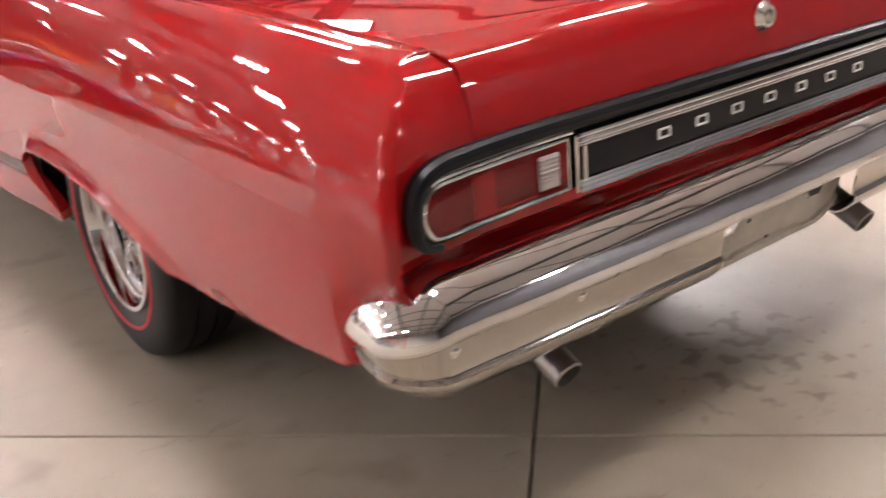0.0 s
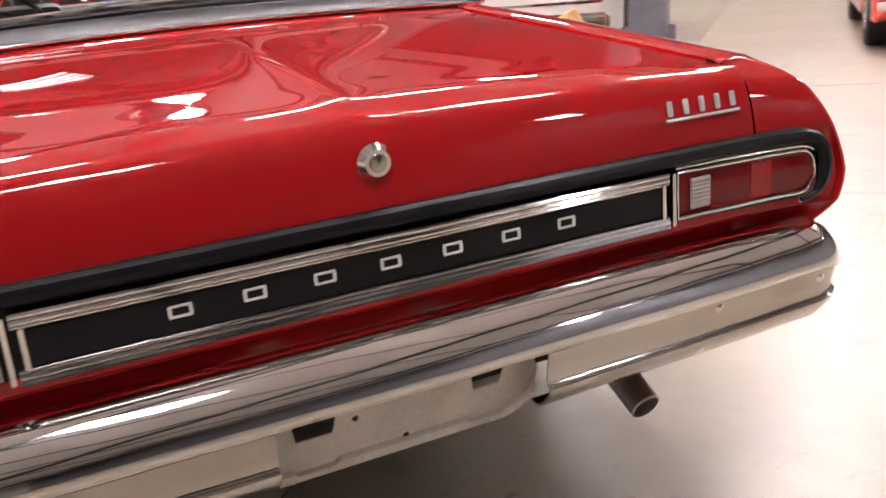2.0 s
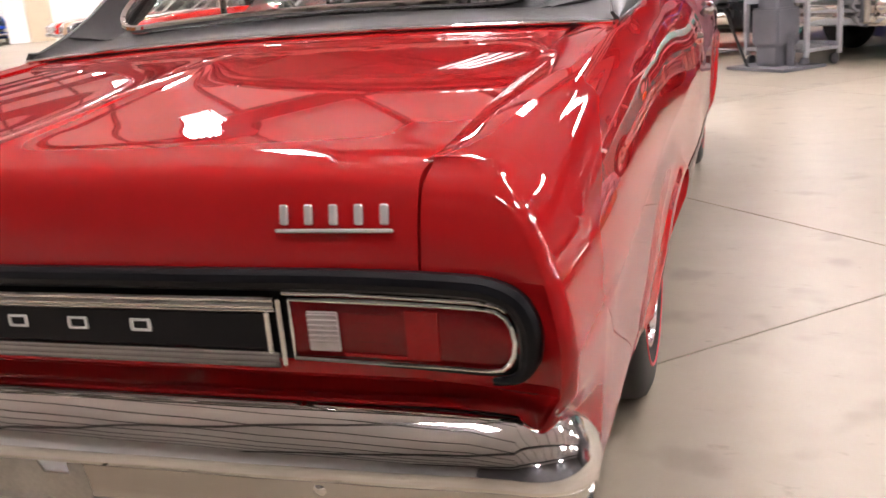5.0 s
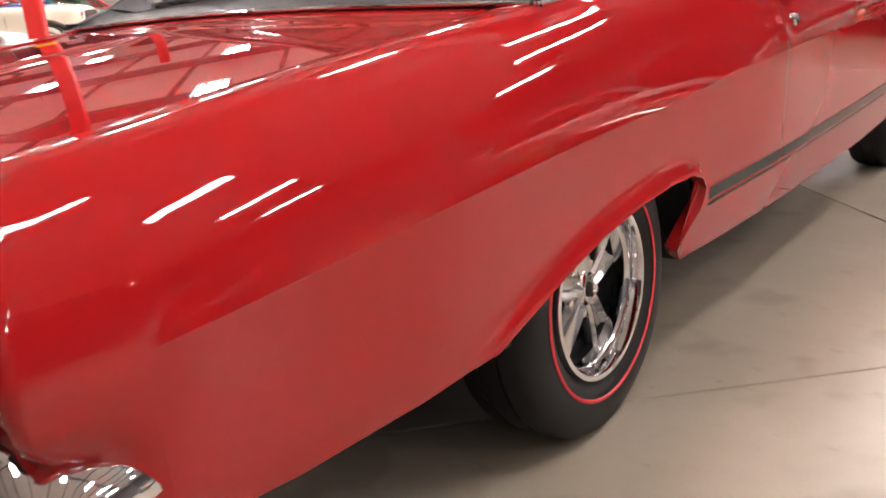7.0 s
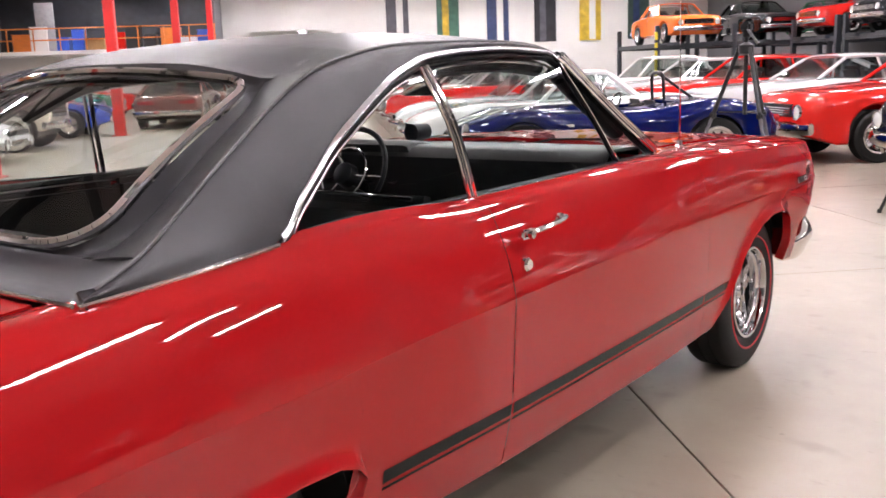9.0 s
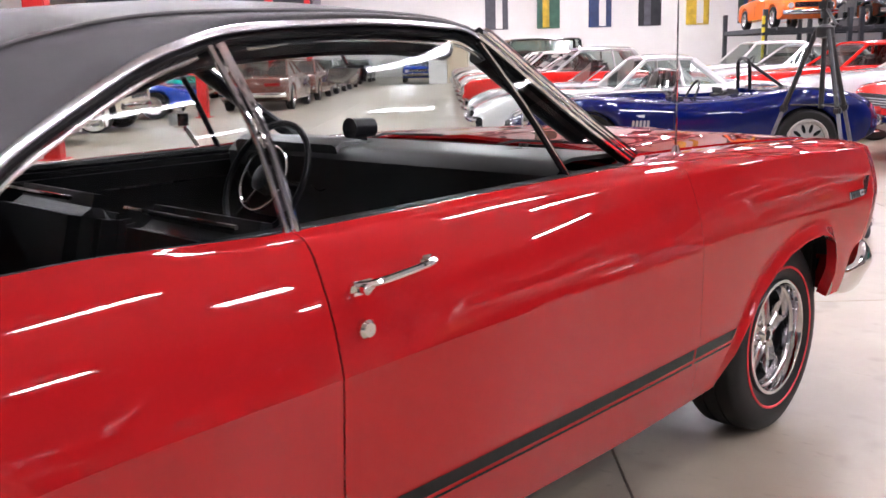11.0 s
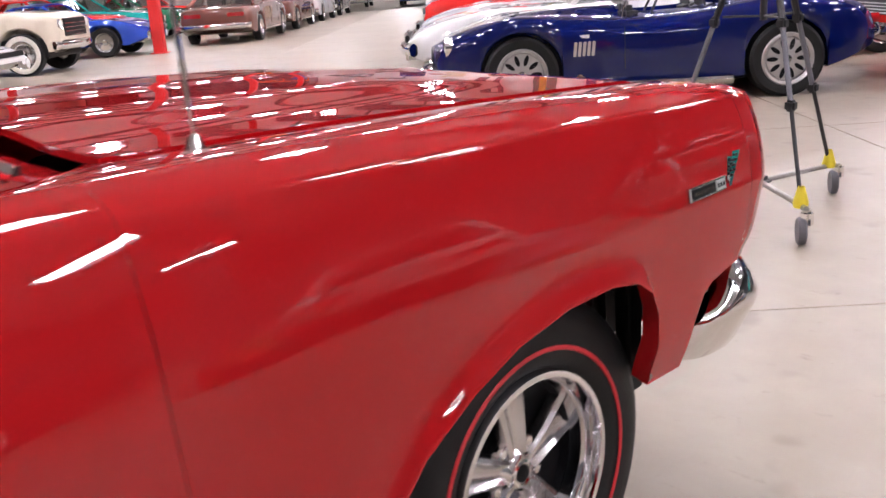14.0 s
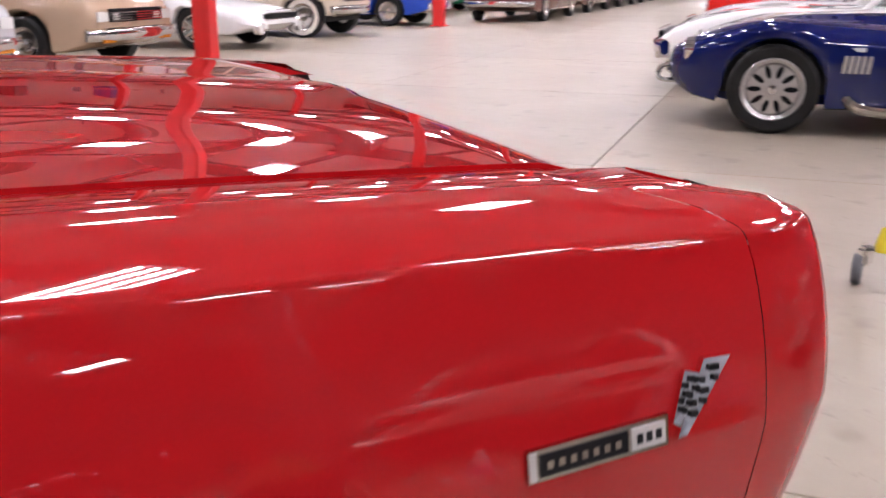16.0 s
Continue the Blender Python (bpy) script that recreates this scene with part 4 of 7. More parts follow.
def wheel(parent, at, sgn, name="wheel"):
    m = Matrix.Translation(at) @ (Matrix.Identity(4) if sgn > 0 else Matrix.Rotation(math.pi, 4, "Z"))
    tyre_bm = bmesh.new()
    lathe(tyre_bm, TYRE, 56)
    hub = part(name, tyre_bm, RUBBER, parent, "black tyre with a thin red line on a chrome styled wheel")
    hub.matrix_basis = m
    bm = bmesh.new()
    lathe(bm, [(.0995, .2335), (.1022, .2350), (.1022, .2405), (.1000, .2425)], 56)
    bmesh.ops.delete(bm, geom=[f for f in bm.faces if len(f.verts) > 4], context="FACES")
    part("red_line", bm, REDLINE, hub, "thin red sidewall line")
    bm = bmesh.new()
    lathe(bm, [(.070, .196), (.088, .1975), (.0945, .195), (.0955, .190), (.0945, .184), (.086, .181), (.068, .178), (.060, .1765), (.056, .1725), (.030, .170), (.006, .166), (.002, .150), (.000, .001)], 56)
    part("rim", bm, RIM_CHROME, hub, "bright chrome rim")
    bm = bmesh.new()
    lathe(bm, [(.030, .1690), (.012, .1655), (.007, .155), (.007, .03)], 40)
    part("dark_ring", bm, WHEEL_DARK, hub)
    for k in range(5):
        a = 2 * math.pi * k / 5 + .3
        ca, sa = math.cos(a), math.sin(a)
        rows = []
        for r, half, h in ((.034, .027, .052), (.058, .030, .050), (.090, .035, .046), (.125, .042, .040), (.150, .048, .036), (.167, .051, .032)):
            row = []
            for t, dh in ((-1, -.022), (-.86, -.004), (-.62, .002), (-.30, -.009), (0, -.011), (.30, -.009), (.62, .002), (.86, -.004), (1, -.022)):
                y, z = r, half * t
                row.append((h + dh, y * ca - z * sa, y * sa + z * ca))
            rows.append(row)
        skin("spoke", rows, WHEEL_GREY, hub, "polished silver spoke", thick=.003)
        la = a + math.pi / 5
        bm = bmesh.new()
        lathe(bm, [(.016, .013), (.040, .012), (.046, .008), (.047, .001)], 10, "X", (0, .058 * math.cos(la), .058 * math.sin(la)))
        part("lug_nut", bm, CHROME, hub)
    bm = bmesh.new()
    lathe(bm, [(.020, .046), (.038, .044), (.046, .036), (.052, .028), (.058, .026), (.060, .022), (.056, .020), (.055, .001)], 28)
    cap = part("hub_cap", bm, CHROME, hub, "chrome hub cap")
    part("cap_centre", lathed([(.0555, .018), (.0575, .017), (.0585, .010), (.0585, .001)], 20), WHEEL_DARK, cap, "dark hub cap centre")
    return hub


# ---- roof, glass and cabin of the red coupe ----
OUT = [(.792, -.098, .940), (.800, .10, .953), (.803, .319, .969), (.803, .395, 1.047), (.797, .456, 1.102), (.788, .523, 1.157), (.768, .644, 1.224), (.750, .751, 1.276), (.732, .841, 1.305), (.712, .937, 1.327), (.695, 1.10, 1.341)]
FOLD = [(.786, -.094, .943), (.765, .037, .990), (.740, .139, 1.045), (.722, .259, 1.125), (.712, .348, 1.183), (.702, .444, 1.243), (.697, .519, 1.284), (.693, .597, 1.313), (.688, .722, 1.340), (.684, .858, 1.356), (.680, 1.057, 1.364), (.676, 1.30, 1.366), (.668, 1.50, 1.356), (.656, 1.63, 1.335)]
INN = [(.625, .030, .974), (.612, .109, .994), (.600, .187, 1.031), (.590, .273, 1.090), (.583, .358, 1.148), (.577, .449, 1.210), (.571, .512, 1.258), (.562, .550, 1.290)]
RAIL = [(.695, 1.10, 1.341), (.689, 1.30, 1.347), (.681, 1.50, 1.340), (.668, 1.63, 1.322), (.690, 1.80, 1.215), (.715, 1.98, 1.100), (.742, 2.165, .988)]


def build_roof(car):
    def along(pts, n=40):
        axes = [smooth_table([(q, p[c]) for q, p in enumerate(pts)]) for c in range(3)]
        return np.array([[float(f(t)) for f in axes] for t in np.linspace(0, len(pts) - 1, n)])
    low_fold = FOLD[1:7] + [(.695, .558, 1.300)]
    i, f = along(INN), along(low_fold)
    g, o = along(FOLD, 60), along(OUT + RAIL[1:4], 60)
    for sgn in (1, -1):
        def side(rows):
            return [mirror(r) for r in rows] if sgn < 0 else rows
        rows = [i * (1 - k) + f * k + np.array([.003, -.004, .004]) * math.sin(math.pi * k) for k in np.linspace(0, 1, 7)]
        skin("window_pillar", side(rows), VINYL, car, "black vinyl band beside the rear window", thick=.006 * sgn, angle=60)
        rows = [g * (1 - k) + o * k + np.array([.012, 0, .005]) * math.sin(math.pi * k) for k in np.linspace(0, 1, 9)]
        skin("sail_panel", side(rows), VINYL, car, "black vinyl covered rear roof pillar", thick=.02 * sgn, angle=60)
        seam = g[1:] + np.array([.001, -.001, .002])
        bm = bmesh.new()
        tube(bm, seam if sgn > 0 else mirror(seam), .0042, 6)
        part("roof_seam", bm, SEAM, car, "raised grey seam in the vinyl")
        bm = bmesh.new()
        base = smooth_path([(.796, -.104, .937), (.806, .10, .950), (.808, .22, .959), (.808, .325, .968)], 16)
        tube(bm, base if sgn > 0 else mirror(base), .0055, 8)
        part("pillar_moulding", bm, CHROME, car, "chrome moulding below the vinyl")
    # roof skin, from the rear window's header to the windscreen
    ys = [.558, .60, .66, .72, .80, .90, 1.0, 1.10, 1.20, 1.30, 1.40, 1.50, 1.57, 1.63]
    z0 = smooth_table([(.5, 1.320), (.558, 1.337), (.70, 1.374), (.85, 1.397), (1.05, 1.412), (1.3, 1.415), (1.5, 1.402), (1.63, 1.368)])
    fold_x, fold_z = table([(p[1], p[0]) for p in FOLD[5:]]), table([(p[1], p[2]) for p in FOLD[5:]])
    header = smooth_table([(0, 1.337), (.30, 1.330), (.46, 1.309), (.56, 1.290), (.63, 1.292), (.70, 1.3005)])
    rows = []
    for y in ys:
        row = []
        w, a, b = float(fold_x(y)), float(z0(y)), float(fold_z(y))
        m = min(1.0, (y - .558) / .16)
        m = m * m * (3 - 2 * m)
        for k in np.linspace(-1, 1, 41):
            back = .06 * (1 - k * k) * max(0, 1 - (y - .558) / .4)
            front = .05 * (1 - k * k) * max(0, 1 - (1.63 - y) / .3)
            crown = b + (a - b) * (1 - abs(k) ** 2.6)
            row.append((w * k, y - back + front, crown * m + float(header(abs(w * k))) * (1 - m)))
        rows.append(row)
    skin("roof", rows, VINYL, car, "black vinyl covered roof", thick=-.02, angle=60)
    roof_edge = rows[0]
    part("headliner", boxed((1.2, .95, .02), (0, 1.12, 1.318), .008), BLACK_TRIM, car, "black headlining", smooth=False)
    for sgn in (1, -1):
        rail_in = smooth_path([(sgn * .640, .64, 1.195), (sgn * .670, .86, 1.275), (sgn * .660, 1.10, 1.302), (sgn * .650, 1.36, 1.306), (sgn * .640, 1.56, 1.290)], 18)
        part("inner_roof_rail", tubed(rail_in, .030, 8, .8), BLACK_TRIM, car, "black padded inner roof rail")
    # vinyl panel between the rear window and the trunk lid
    rows = []
    for (y, z, x), fold in (((-.101, .936, .780), 0), ((-.094, .943, .752), 0), ((-.072, .949, .712), .25), ((-.045, .954, .668), .5), ((-.010, .963, .642), .75), ((.030, .974, .625), 1)):
        edge = np.array(FOLD[0]) * (1 - fold) + np.array(FOLD[1]) * fold + np.array([0, -.006 if y < -.1 else 0, -.004 if y < -.1 else 0])
        half = [np.array([x * k, y - .065 * (1 - k * k), z + .022 * (1 - k * k)]) for k in np.linspace(0, 1, 11)]
        half += [half[-1] * (1 - k) + edge * k - np.array([0, 0, .004]) * math.sin(math.pi * k) for k in (.25, .5, .75, 1)]
        rows.append([mirror(p) for p in half[:0:-1]] + half)
    skin("rear_roof_panel", rows, VINYL, car, "black vinyl panel below the rear window", thick=-.01, angle=60)
    bm = bmesh.new()
    tube(bm, smooth_path([(x * .788, -.110 - .065 * (1 - x * x), .938 + .022 * (1 - x * x)) for x in np.linspace(-1, 1, 15)], 40), .0045, 8)
    part("rear_moulding", bm, CHROME, car, "thin chrome moulding ahead of the trunk")
    panel_edge = rows[-1]
    # rear window with rounded corners, its chrome frame and the vinyl reveal round it
    def pane_at(u, t):
        lo = np.array([.612 * u, .036 - .065 * (1 - u * u), .977 + .022 * (1 - u * u)])
        hi = np.array([.548 * u, .530 - .060 * (1 - u * u), 1.268 + .038 * (1 - u * u)])
        return lo * (1 - t) + hi * t + np.array([0, -.015, .012]) * math.sin(math.pi * t)
    ring = []
    for cu, ct, r, a0 in ((1, 0, .20, -90), (1, 1, .12, 0), (-1, 1, .12, 90), (-1, 0, .20, 180)):
        for a in np.linspace(a0, a0 + 90, 9):
            ring.append((cu * (1 - r) + r * math.cos(radians(a)), ct + (r if ct == 0 else -r) + r * math.sin(radians(a))))
    dense = []
    for (u0, t0), (u1, t1) in zip(ring, ring[1:] + ring[:1]):
        n = max(1, int(math.hypot(u1 - u0, t1 - t0) / .05))
        dense += [(u0 + (u1 - u0) * q / n, t0 + (t1 - t0) * q / n) for q in range(n)]
    verts = [pane_at(0, .5)] + [pane_at(u * q, .5 + (t - .5) * q) for q in (.25, .5, .75, 1.0) for u, t in dense]
    n = len(dense)
    faces = [(0, 1 + j, 1 + (j + 1) % n) for j in range(n)]
    faces += [(1 + q * n + j, 1 + (q + 1) * n + j, 1 + (q + 1) * n + (j + 1) % n, 1 + q * n + (j + 1) % n) for q in range(3) for j in range(n)]
    rw = attach("rear_window", mesh_of("rear_window", verts, faces, GLASS_BACK, True), car, "clear curved rear window in a chrome frame")
    rw.visible_shadow = False
    outline = [pane_at(u, t) for u, t in dense]
    bm = bmesh.new()
    tube(bm, [p + np.array([0, -.009, .014]) for p in outline], .0105, 8, closed=True)
    part("window_frame", bm, CHROME, rw, "chrome rear window frame")

    def bearing(p):
        return math.atan2(((p[1] - .25) * .86 + (p[2] - 1.13) * .5) / .28, p[0] / .57)
    border = [np.array(p) for p in panel_edge if abs(p[0]) < .626] + [np.array(p) for p in roof_edge if abs(p[0]) < .565]
    for p in i[1:]:
        border += [p, mirror(p)]
    border.sort(key=bearing)
    ang = np.array([bearing(p) for p in border])
    outer = [np.array([np.interp(bearing(p), ang, [q[c] for q in border], period=2 * math.pi) for c in range(3)]) for p in outline]
    rows = [[a * (1 - k) + b * k + np.array([0, .012, -.014]) * math.sin(math.pi * k) * .6 for a, b in zip(outline + outline[:1], outer + outer[:1])] for k in (0, .33, .67, 1)]
    skin("window_reveal", rows, VINYL, car, "black vinyl reveal round the rear window", angle=60)
    # windscreen
    low = [(.700 * k, 2.165 + .10 * (1 - k * k), .985 + .004 * (1 - k * k)) for k in np.linspace(-1, 1, 13)]
    high = [(.640 * k, 1.645 + .05 * (1 - k * k), 1.322 + .030 * (1 - k * k)) for k in np.linspace(-1, 1, 13)]
    rows = [[tuple(np.array(a) * (1 - t) + np.array(b) * t + np.array([0, .02, .012]) * math.sin(math.pi * t)) for a, b in zip(low, high)] for t in np.linspace(0, 1, 7)]
    ws = skin("windscreen", rows, GLASS, car, "clear curved windscreen")
    ws.visible_shadow = False
    bm = bmesh.new()
    tube(bm, rows[0], .012, 8)
    part("screen_moulding", bm, CHROME, ws, "chrome windscreen moulding")
    bm = bmesh.new()
    tube(bm, rows[6], .011, 8)
    part("screen_moulding", bm, CHROME, ws)
    rail = smooth_path(RAIL, 40)
    for sgn in (1, -1):
        # front pillar: dark channel with chrome outside
        a = rail[20:]
        for off, r, mat, nm in ((np.array([-.012, .012, .004]), .022, BLACK_TRIM, "front_pillar"), (np.array([.006, -.004, .004]), .0085, CHROME, "pillar_trim"), (np.array([-.002, .034, .012]), .011, CHROME, "pillar_trim"), (np.array([.004, .015, .010]), .006, CHROME, "pillar_trim")):
            bm = bmesh.new()
            p = a + off
            tube(bm, p if sgn > 0 else mirror(p), r, 8)
            part(nm, bm, mat, car)
        inner = a[2:-5] + np.array([-.045, .004, -.010])
        part("pillar_cover", tubed(inner if sgn > 0 else mirror(inner), .036, 10, .7), BLACK_TRIM, car, "black inner windscreen pillar cover")
        # drip rail over the side windows, down to the belt at the rear
        p = np.vstack([smooth_path(OUT, 48)[10:-1], rail[:22]])
        strip = [p + np.array(c) for c in ((.000, 0, .010), (.005, 0, .008), (.010, 0, .001), (.010, 0, -.004), (.006, 0, -.006), (.000, 0, -.003))]
        skin("drip_rail", [mirror(r) for r in strip] if sgn < 0 else strip, BRIGHT_TRIM, car, "dull bright drip rail", angle=50)
        for off, r, mat, nm, first, last in ((np.array([-.010, 0, -.016]), .010, BLACK_TRIM, "window_seal", 0, None), (np.array([-.010, .008, -.030]), .0050, BRIGHT_TRIM, "quarter_frame", 2, 30), (np.array([-.010, 0, -.036]), .0035, CHROME, "header_strip", 34, None)):
            bm = bmesh.new()
            q = (p + off)[first:last]
            tube(bm, q if sgn > 0 else mirror(q), r, 8)
            part(nm, bm, mat, car)
        # window glass: rear quarter, door, vent
        rear_y, rear_x = table([(q[2], q[1] + .012) for q in OUT[2:-1]]), table([(.95, .803), (1.05, .792), (1.15, .774), (1.25, .748), (1.34, .712)])
        front_x = table([(.95, .780), (1.05, .752), (1.15, .724), (1.25, .696), (1.34, .670)])
        post_y, vent_y = table([(.955, .985), (1.34, .898)]), table([(.955, 1.875), (1.14, 1.765), (1.34, 1.625)])
        pillar_y = table([(.97, 2.15), (1.10, 1.965), (1.215, 1.785), (1.34, 1.62)])

        def pane(name, y_a, y_b, z_top, label):
            rows = []
            for z in np.linspace(.958, z_top, 9):
                row = []
                for y in np.linspace(float(y_a(z)), float(y_b(z)), 7):
                    k = min(1.0, max(0.0, (y - 1.0) / (float(vent_y(z)) - 1.0)))
                    row.append((sgn * (float(rear_x(z)) * (1 - k) + float(front_x(z)) * k - .004), y, z))
                rows.append(row)
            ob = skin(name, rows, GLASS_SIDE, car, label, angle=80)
            ob.visible_shadow = False
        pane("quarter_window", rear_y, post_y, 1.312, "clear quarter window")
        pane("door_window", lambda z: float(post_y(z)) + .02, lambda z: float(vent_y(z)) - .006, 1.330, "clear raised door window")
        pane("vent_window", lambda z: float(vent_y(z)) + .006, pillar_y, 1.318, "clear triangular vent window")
        # chrome posts between the panes
        for pts, r, nm in ((((.808, 1.000, .955), (.778, .962, 1.15), (.724, .918, 1.306)), .0085, "window_post"), (((.808, .978, .955), (.778, .940, 1.15), (.724, .896, 1.302)), .006, "window_post"),
                           (((.777, 1.872, .960), (.730, 1.76, 1.14), (.678, 1.645, 1.305)), .0035, "vent_post"), (((.769, 1.872, .960), (.722, 1.76, 1.14), (.670, 1.645, 1.305)), .0100, "vent_seal")):
            bm = bmesh.new()
            q = smooth_path(pts, 8)
            tube(bm, q if sgn > 0 else mirror(q), r, 8)
            part(nm, bm, BLACK_TRIM if nm == "vent_seal" else CHROME, car, "" if nm == "vent_seal" else "slim chrome window post")
        bm = bmesh.new()
        q = np.array([(.792, .42, .984), (.796, .6, .990), (.800, 1.0, .978), (.798, 1.6, .980), (.778, 2.1, .980)])
        tube(bm, smooth_path(q if sgn > 0 else mirror(q), 30), .0028, 6)
        part("belt_moulding", bm, BLACK_TRIM, car)
        # door inner panel
        part("door_trim", boxed((.06, 1.22, .52), (sgn * .745, 1.60, .70), .02), SEAT, car, "black vinyl inner door panel")
        cap = smooth_path([(sgn * .768, .45, .966), (sgn * .772, .9, .966), (sgn * .772, 1.5, .970), (sgn * .752, 2.12, .972)], 24)
        part("door_cap", tubed(cap, .016, 8), SEAT, car, "black padded door top")
        part("door_cap_strip", tubed([np.array(q) + np.array([-sgn * .024, 0, -.014]) for q in cap], .003, 6), CHROME, car, "bright strip along the door top")
        part("door_strip", boxed((.004, .95, .006), (sgn * .713, 1.62, .885), .001), CHROME, car, "bright inner door strip", smooth=False)
        part("side_trim", boxed((.10, .95, .52), (sgn * .735, .50, .70), .02), SEAT, car, "black vinyl rear side panel")
        # handle and lock button
        h = bmesh.new()
        tube(h, smooth_path([(sgn * .937, 1.015, .893), (sgn * .960, 1.04, .897), (sgn * .962, 1.12, .903), (sgn * .955, 1.19, .909), (sgn * .930, 1.205, .909)], 16), .0085, 8, .8)
        hd = part("door_handle", h, CHROME, car, "chrome door handle")
        part("handle_base", boxed((.022, .055, .026), (sgn * .935, 1.03, .888), .007), CHROME, hd)
        part("handle_base", boxed((.018, .035, .020), (sgn * .930, 1.195, .907), .006), CHROME, hd)
        part("push_button", lathed([(sgn * .95, .010), (sgn * .962, .010), (sgn * .965, .006), (sgn * .965, .001)], 14, "X", (0, 1.022, .889)), CHROME, hd)
        part("door_key_lock", lathed([(sgn * .912, .018), (sgn * .928, .018), (sgn * .934, .013), (sgn * .934, .001)], 18, "X", (0, 1.047, .806)), CHROME, car, "round chrome key lock")


def seat(car, x, y, w, name="bucket_seat"):
    base = boxed((w, .52, .20), (x, y, .47), .06, seg=3)
    s = part(name, base, SEAT, car, "black vinyl front seat" if w < .8 else "black vinyl rear bench seat")
    n = 4 if w < .8 else 8
    back = boxed((w, .15, .50), (x, y - .28, .71), .06, Euler((radians(-14), 0, 0)).to_matrix(), 3)
    part("seat_back", back, SEAT, s)
    for k in range(n):
        xx = x + (k - (n - 1) / 2) * w * .8 / n
        part("seat_pleat", boxed((w * .74 / n, .05, .34), (xx, y - .205, .73), .02, Euler((radians(-14), 0, 0)).to_matrix()), SEAT, s)
        part("seat_pleat", boxed((w * .74 / n, .40, .05), (xx, y + .02, .57), .02), SEAT, s)
    bm = bmesh.new()
    tube(bm, [(x - w / 2 + .05, y - .30, .955), (x, y - .345, .968), (x + w / 2 - .05, y - .30, .955)], .006, 6)
    part("seat_trim", bm, CHROME, s, "bright seat back trim")
    return s


def build_cabin(car):
    part("cabin_floor", boxed((1.44, 2.2, .04), (0, 1.15, .36), .01), BLACK_TRIM, car, "black carpet", smooth=False)
    seat(car, .36, 1.32, .54)
    seat(car, -.36, 1.32, .54)
    seat(car, 0, .38, 1.22, "rear_seat")
    part("parcel_shelf", boxed((1.14, .26, .03), (0, .12, .930), .01), SEAT, car, "black rear parcel shelf", smooth=False)
    part("firewall", boxed((1.42, .06, .55), (0, 2.24, .66), .01), UNDER, car, smooth=False)
    # dashboard
    rows = []
    for y, z in ((2.22, .992), (2.10, 1.001), (1.95, 1.004), (1.905, .997), (1.88, .972), (1.885, .90), (1.91, .82), (1.97, .74)):
        rows.append([(x, y - .02 * (1 - (x / .72) ** 2) * (0 if y > 2.1 else 1), z) for x in np.linspace(-.715, .715, 17)])
    d = skin("dashboard", rows, DASH, car, "black padded dashboard", thick=-.01, angle=45)
    part("dash_rail", boxed((1.30, .010, .010), (0, 1.872, .925), .003), CHROME, d, "bright dashboard strip")
    # hooded cluster of gauges before the driver
    rows = []
    for x in (-.66, -.655, -.64, -.40, -.14, -.125, -.12):
        e = .022 if x in (-.66, -.12) else .006 if x in (-.655, -.125) else 0
        rows.append([(x, y, z - e * (z > .9)) for y, z in ((2.06, 1.002), (1.96, 1.022), (1.89, 1.024), (1.868, 1.012), (1.870, .996), (1.875, .975), (1.878, .85))])
    part_hood = skin("gauge_hood", rows, DASH, d, "black hood over the gauges", thick=.006, angle=40)
    part("hood_strip", boxed((.50, .006, .006), (-.39, 1.868, 1.004), .002), CHROME, part_hood)
    for k in range(4):
        bm = bmesh.new()
        lathe(bm, [(1.878, .050), (1.862, .054), (1.864, .047), (1.874, .044), (1.874, .001)], 20, "Y", (-.555 + k * .115, 0, .918))
        gauge = part("gauge", bm, CHROME, d, "round chrome rimmed gauge")
        part("gauge_face", lathed([(1.878, .044), (1.870, .044), (1.870, .001)], 18, "Y", (-.555 + k * .115, 0, .918)), GAUGE, gauge)
    for k in range(5):
        part("dash_vent", boxed((.16, .006, .005), (.50, 1.878, .872 + k * .012), .001), STEEL, d, smooth=False)
    part("glove_box", boxed((.34, .012, .10), (.25, 1.892, .84), .006), BLACK_TRIM, d, smooth=False)
    part("speaker_frame", boxed((.47, .20, .010), (.20, 2.035, 1.0035), .003), UNDER, d, "dark speaker surround", smooth=False)
    part("speaker_grille", boxed((.44, .17, .012), (.20, 2.035, 1.0062), .004), DASH, d, "grey black speaker grille", smooth=False)
    for x in (-.38, .52):
        part("defrost_slot", boxed((.26, .02, .006), (x, 2.15, 1.003), .002), UNDER, d, smooth=False)
    # tachometer on the dash
    t = part("tachometer", lathed([(2.11, .020), (2.10, .032), (2.02, .034), (2.005, .036), (2.008, .030), (2.012, .001)], 24, "Y", (-.215, 0, 1.053)), BLACK_TRIM, car, "black tachometer in a round can")
    part("tachometer_foot", boxed((.03, .05, .05), (-.215, 2.05, 1.005), .008), BLACK_TRIM, t, smooth=False)
    # steering wheel
    c, n = Vector((-.36, 1.765, .905)), Euler((radians(62), 0, 0)).to_matrix()
    ring = [c + n @ Vector((math.cos(a) * .195, math.sin(a) * .195, 0)) for a in np.linspace(0, 2 * math.pi, 40, endpoint=False)]
    sw = part("steering_wheel", tubed(ring, .011, 8, closed=True), BLACK_TRIM, car, "black three spoke steering wheel")
    for a in (0, 2.2, 4.1):
        part("wheel_spoke", tubed([c, c + n @ Vector((math.cos(a) * .19, math.sin(a) * .19, 0))], .009, 6, .5), CHROME, sw)
    hornring = [c + n @ Vector((math.cos(a) * .11, math.sin(a) * .11, .01)) for a in np.linspace(0, 2 * math.pi, 28, endpoint=False)]
    part("horn_ring", tubed(hornring, .0045, 6, closed=True), CHROME, sw)
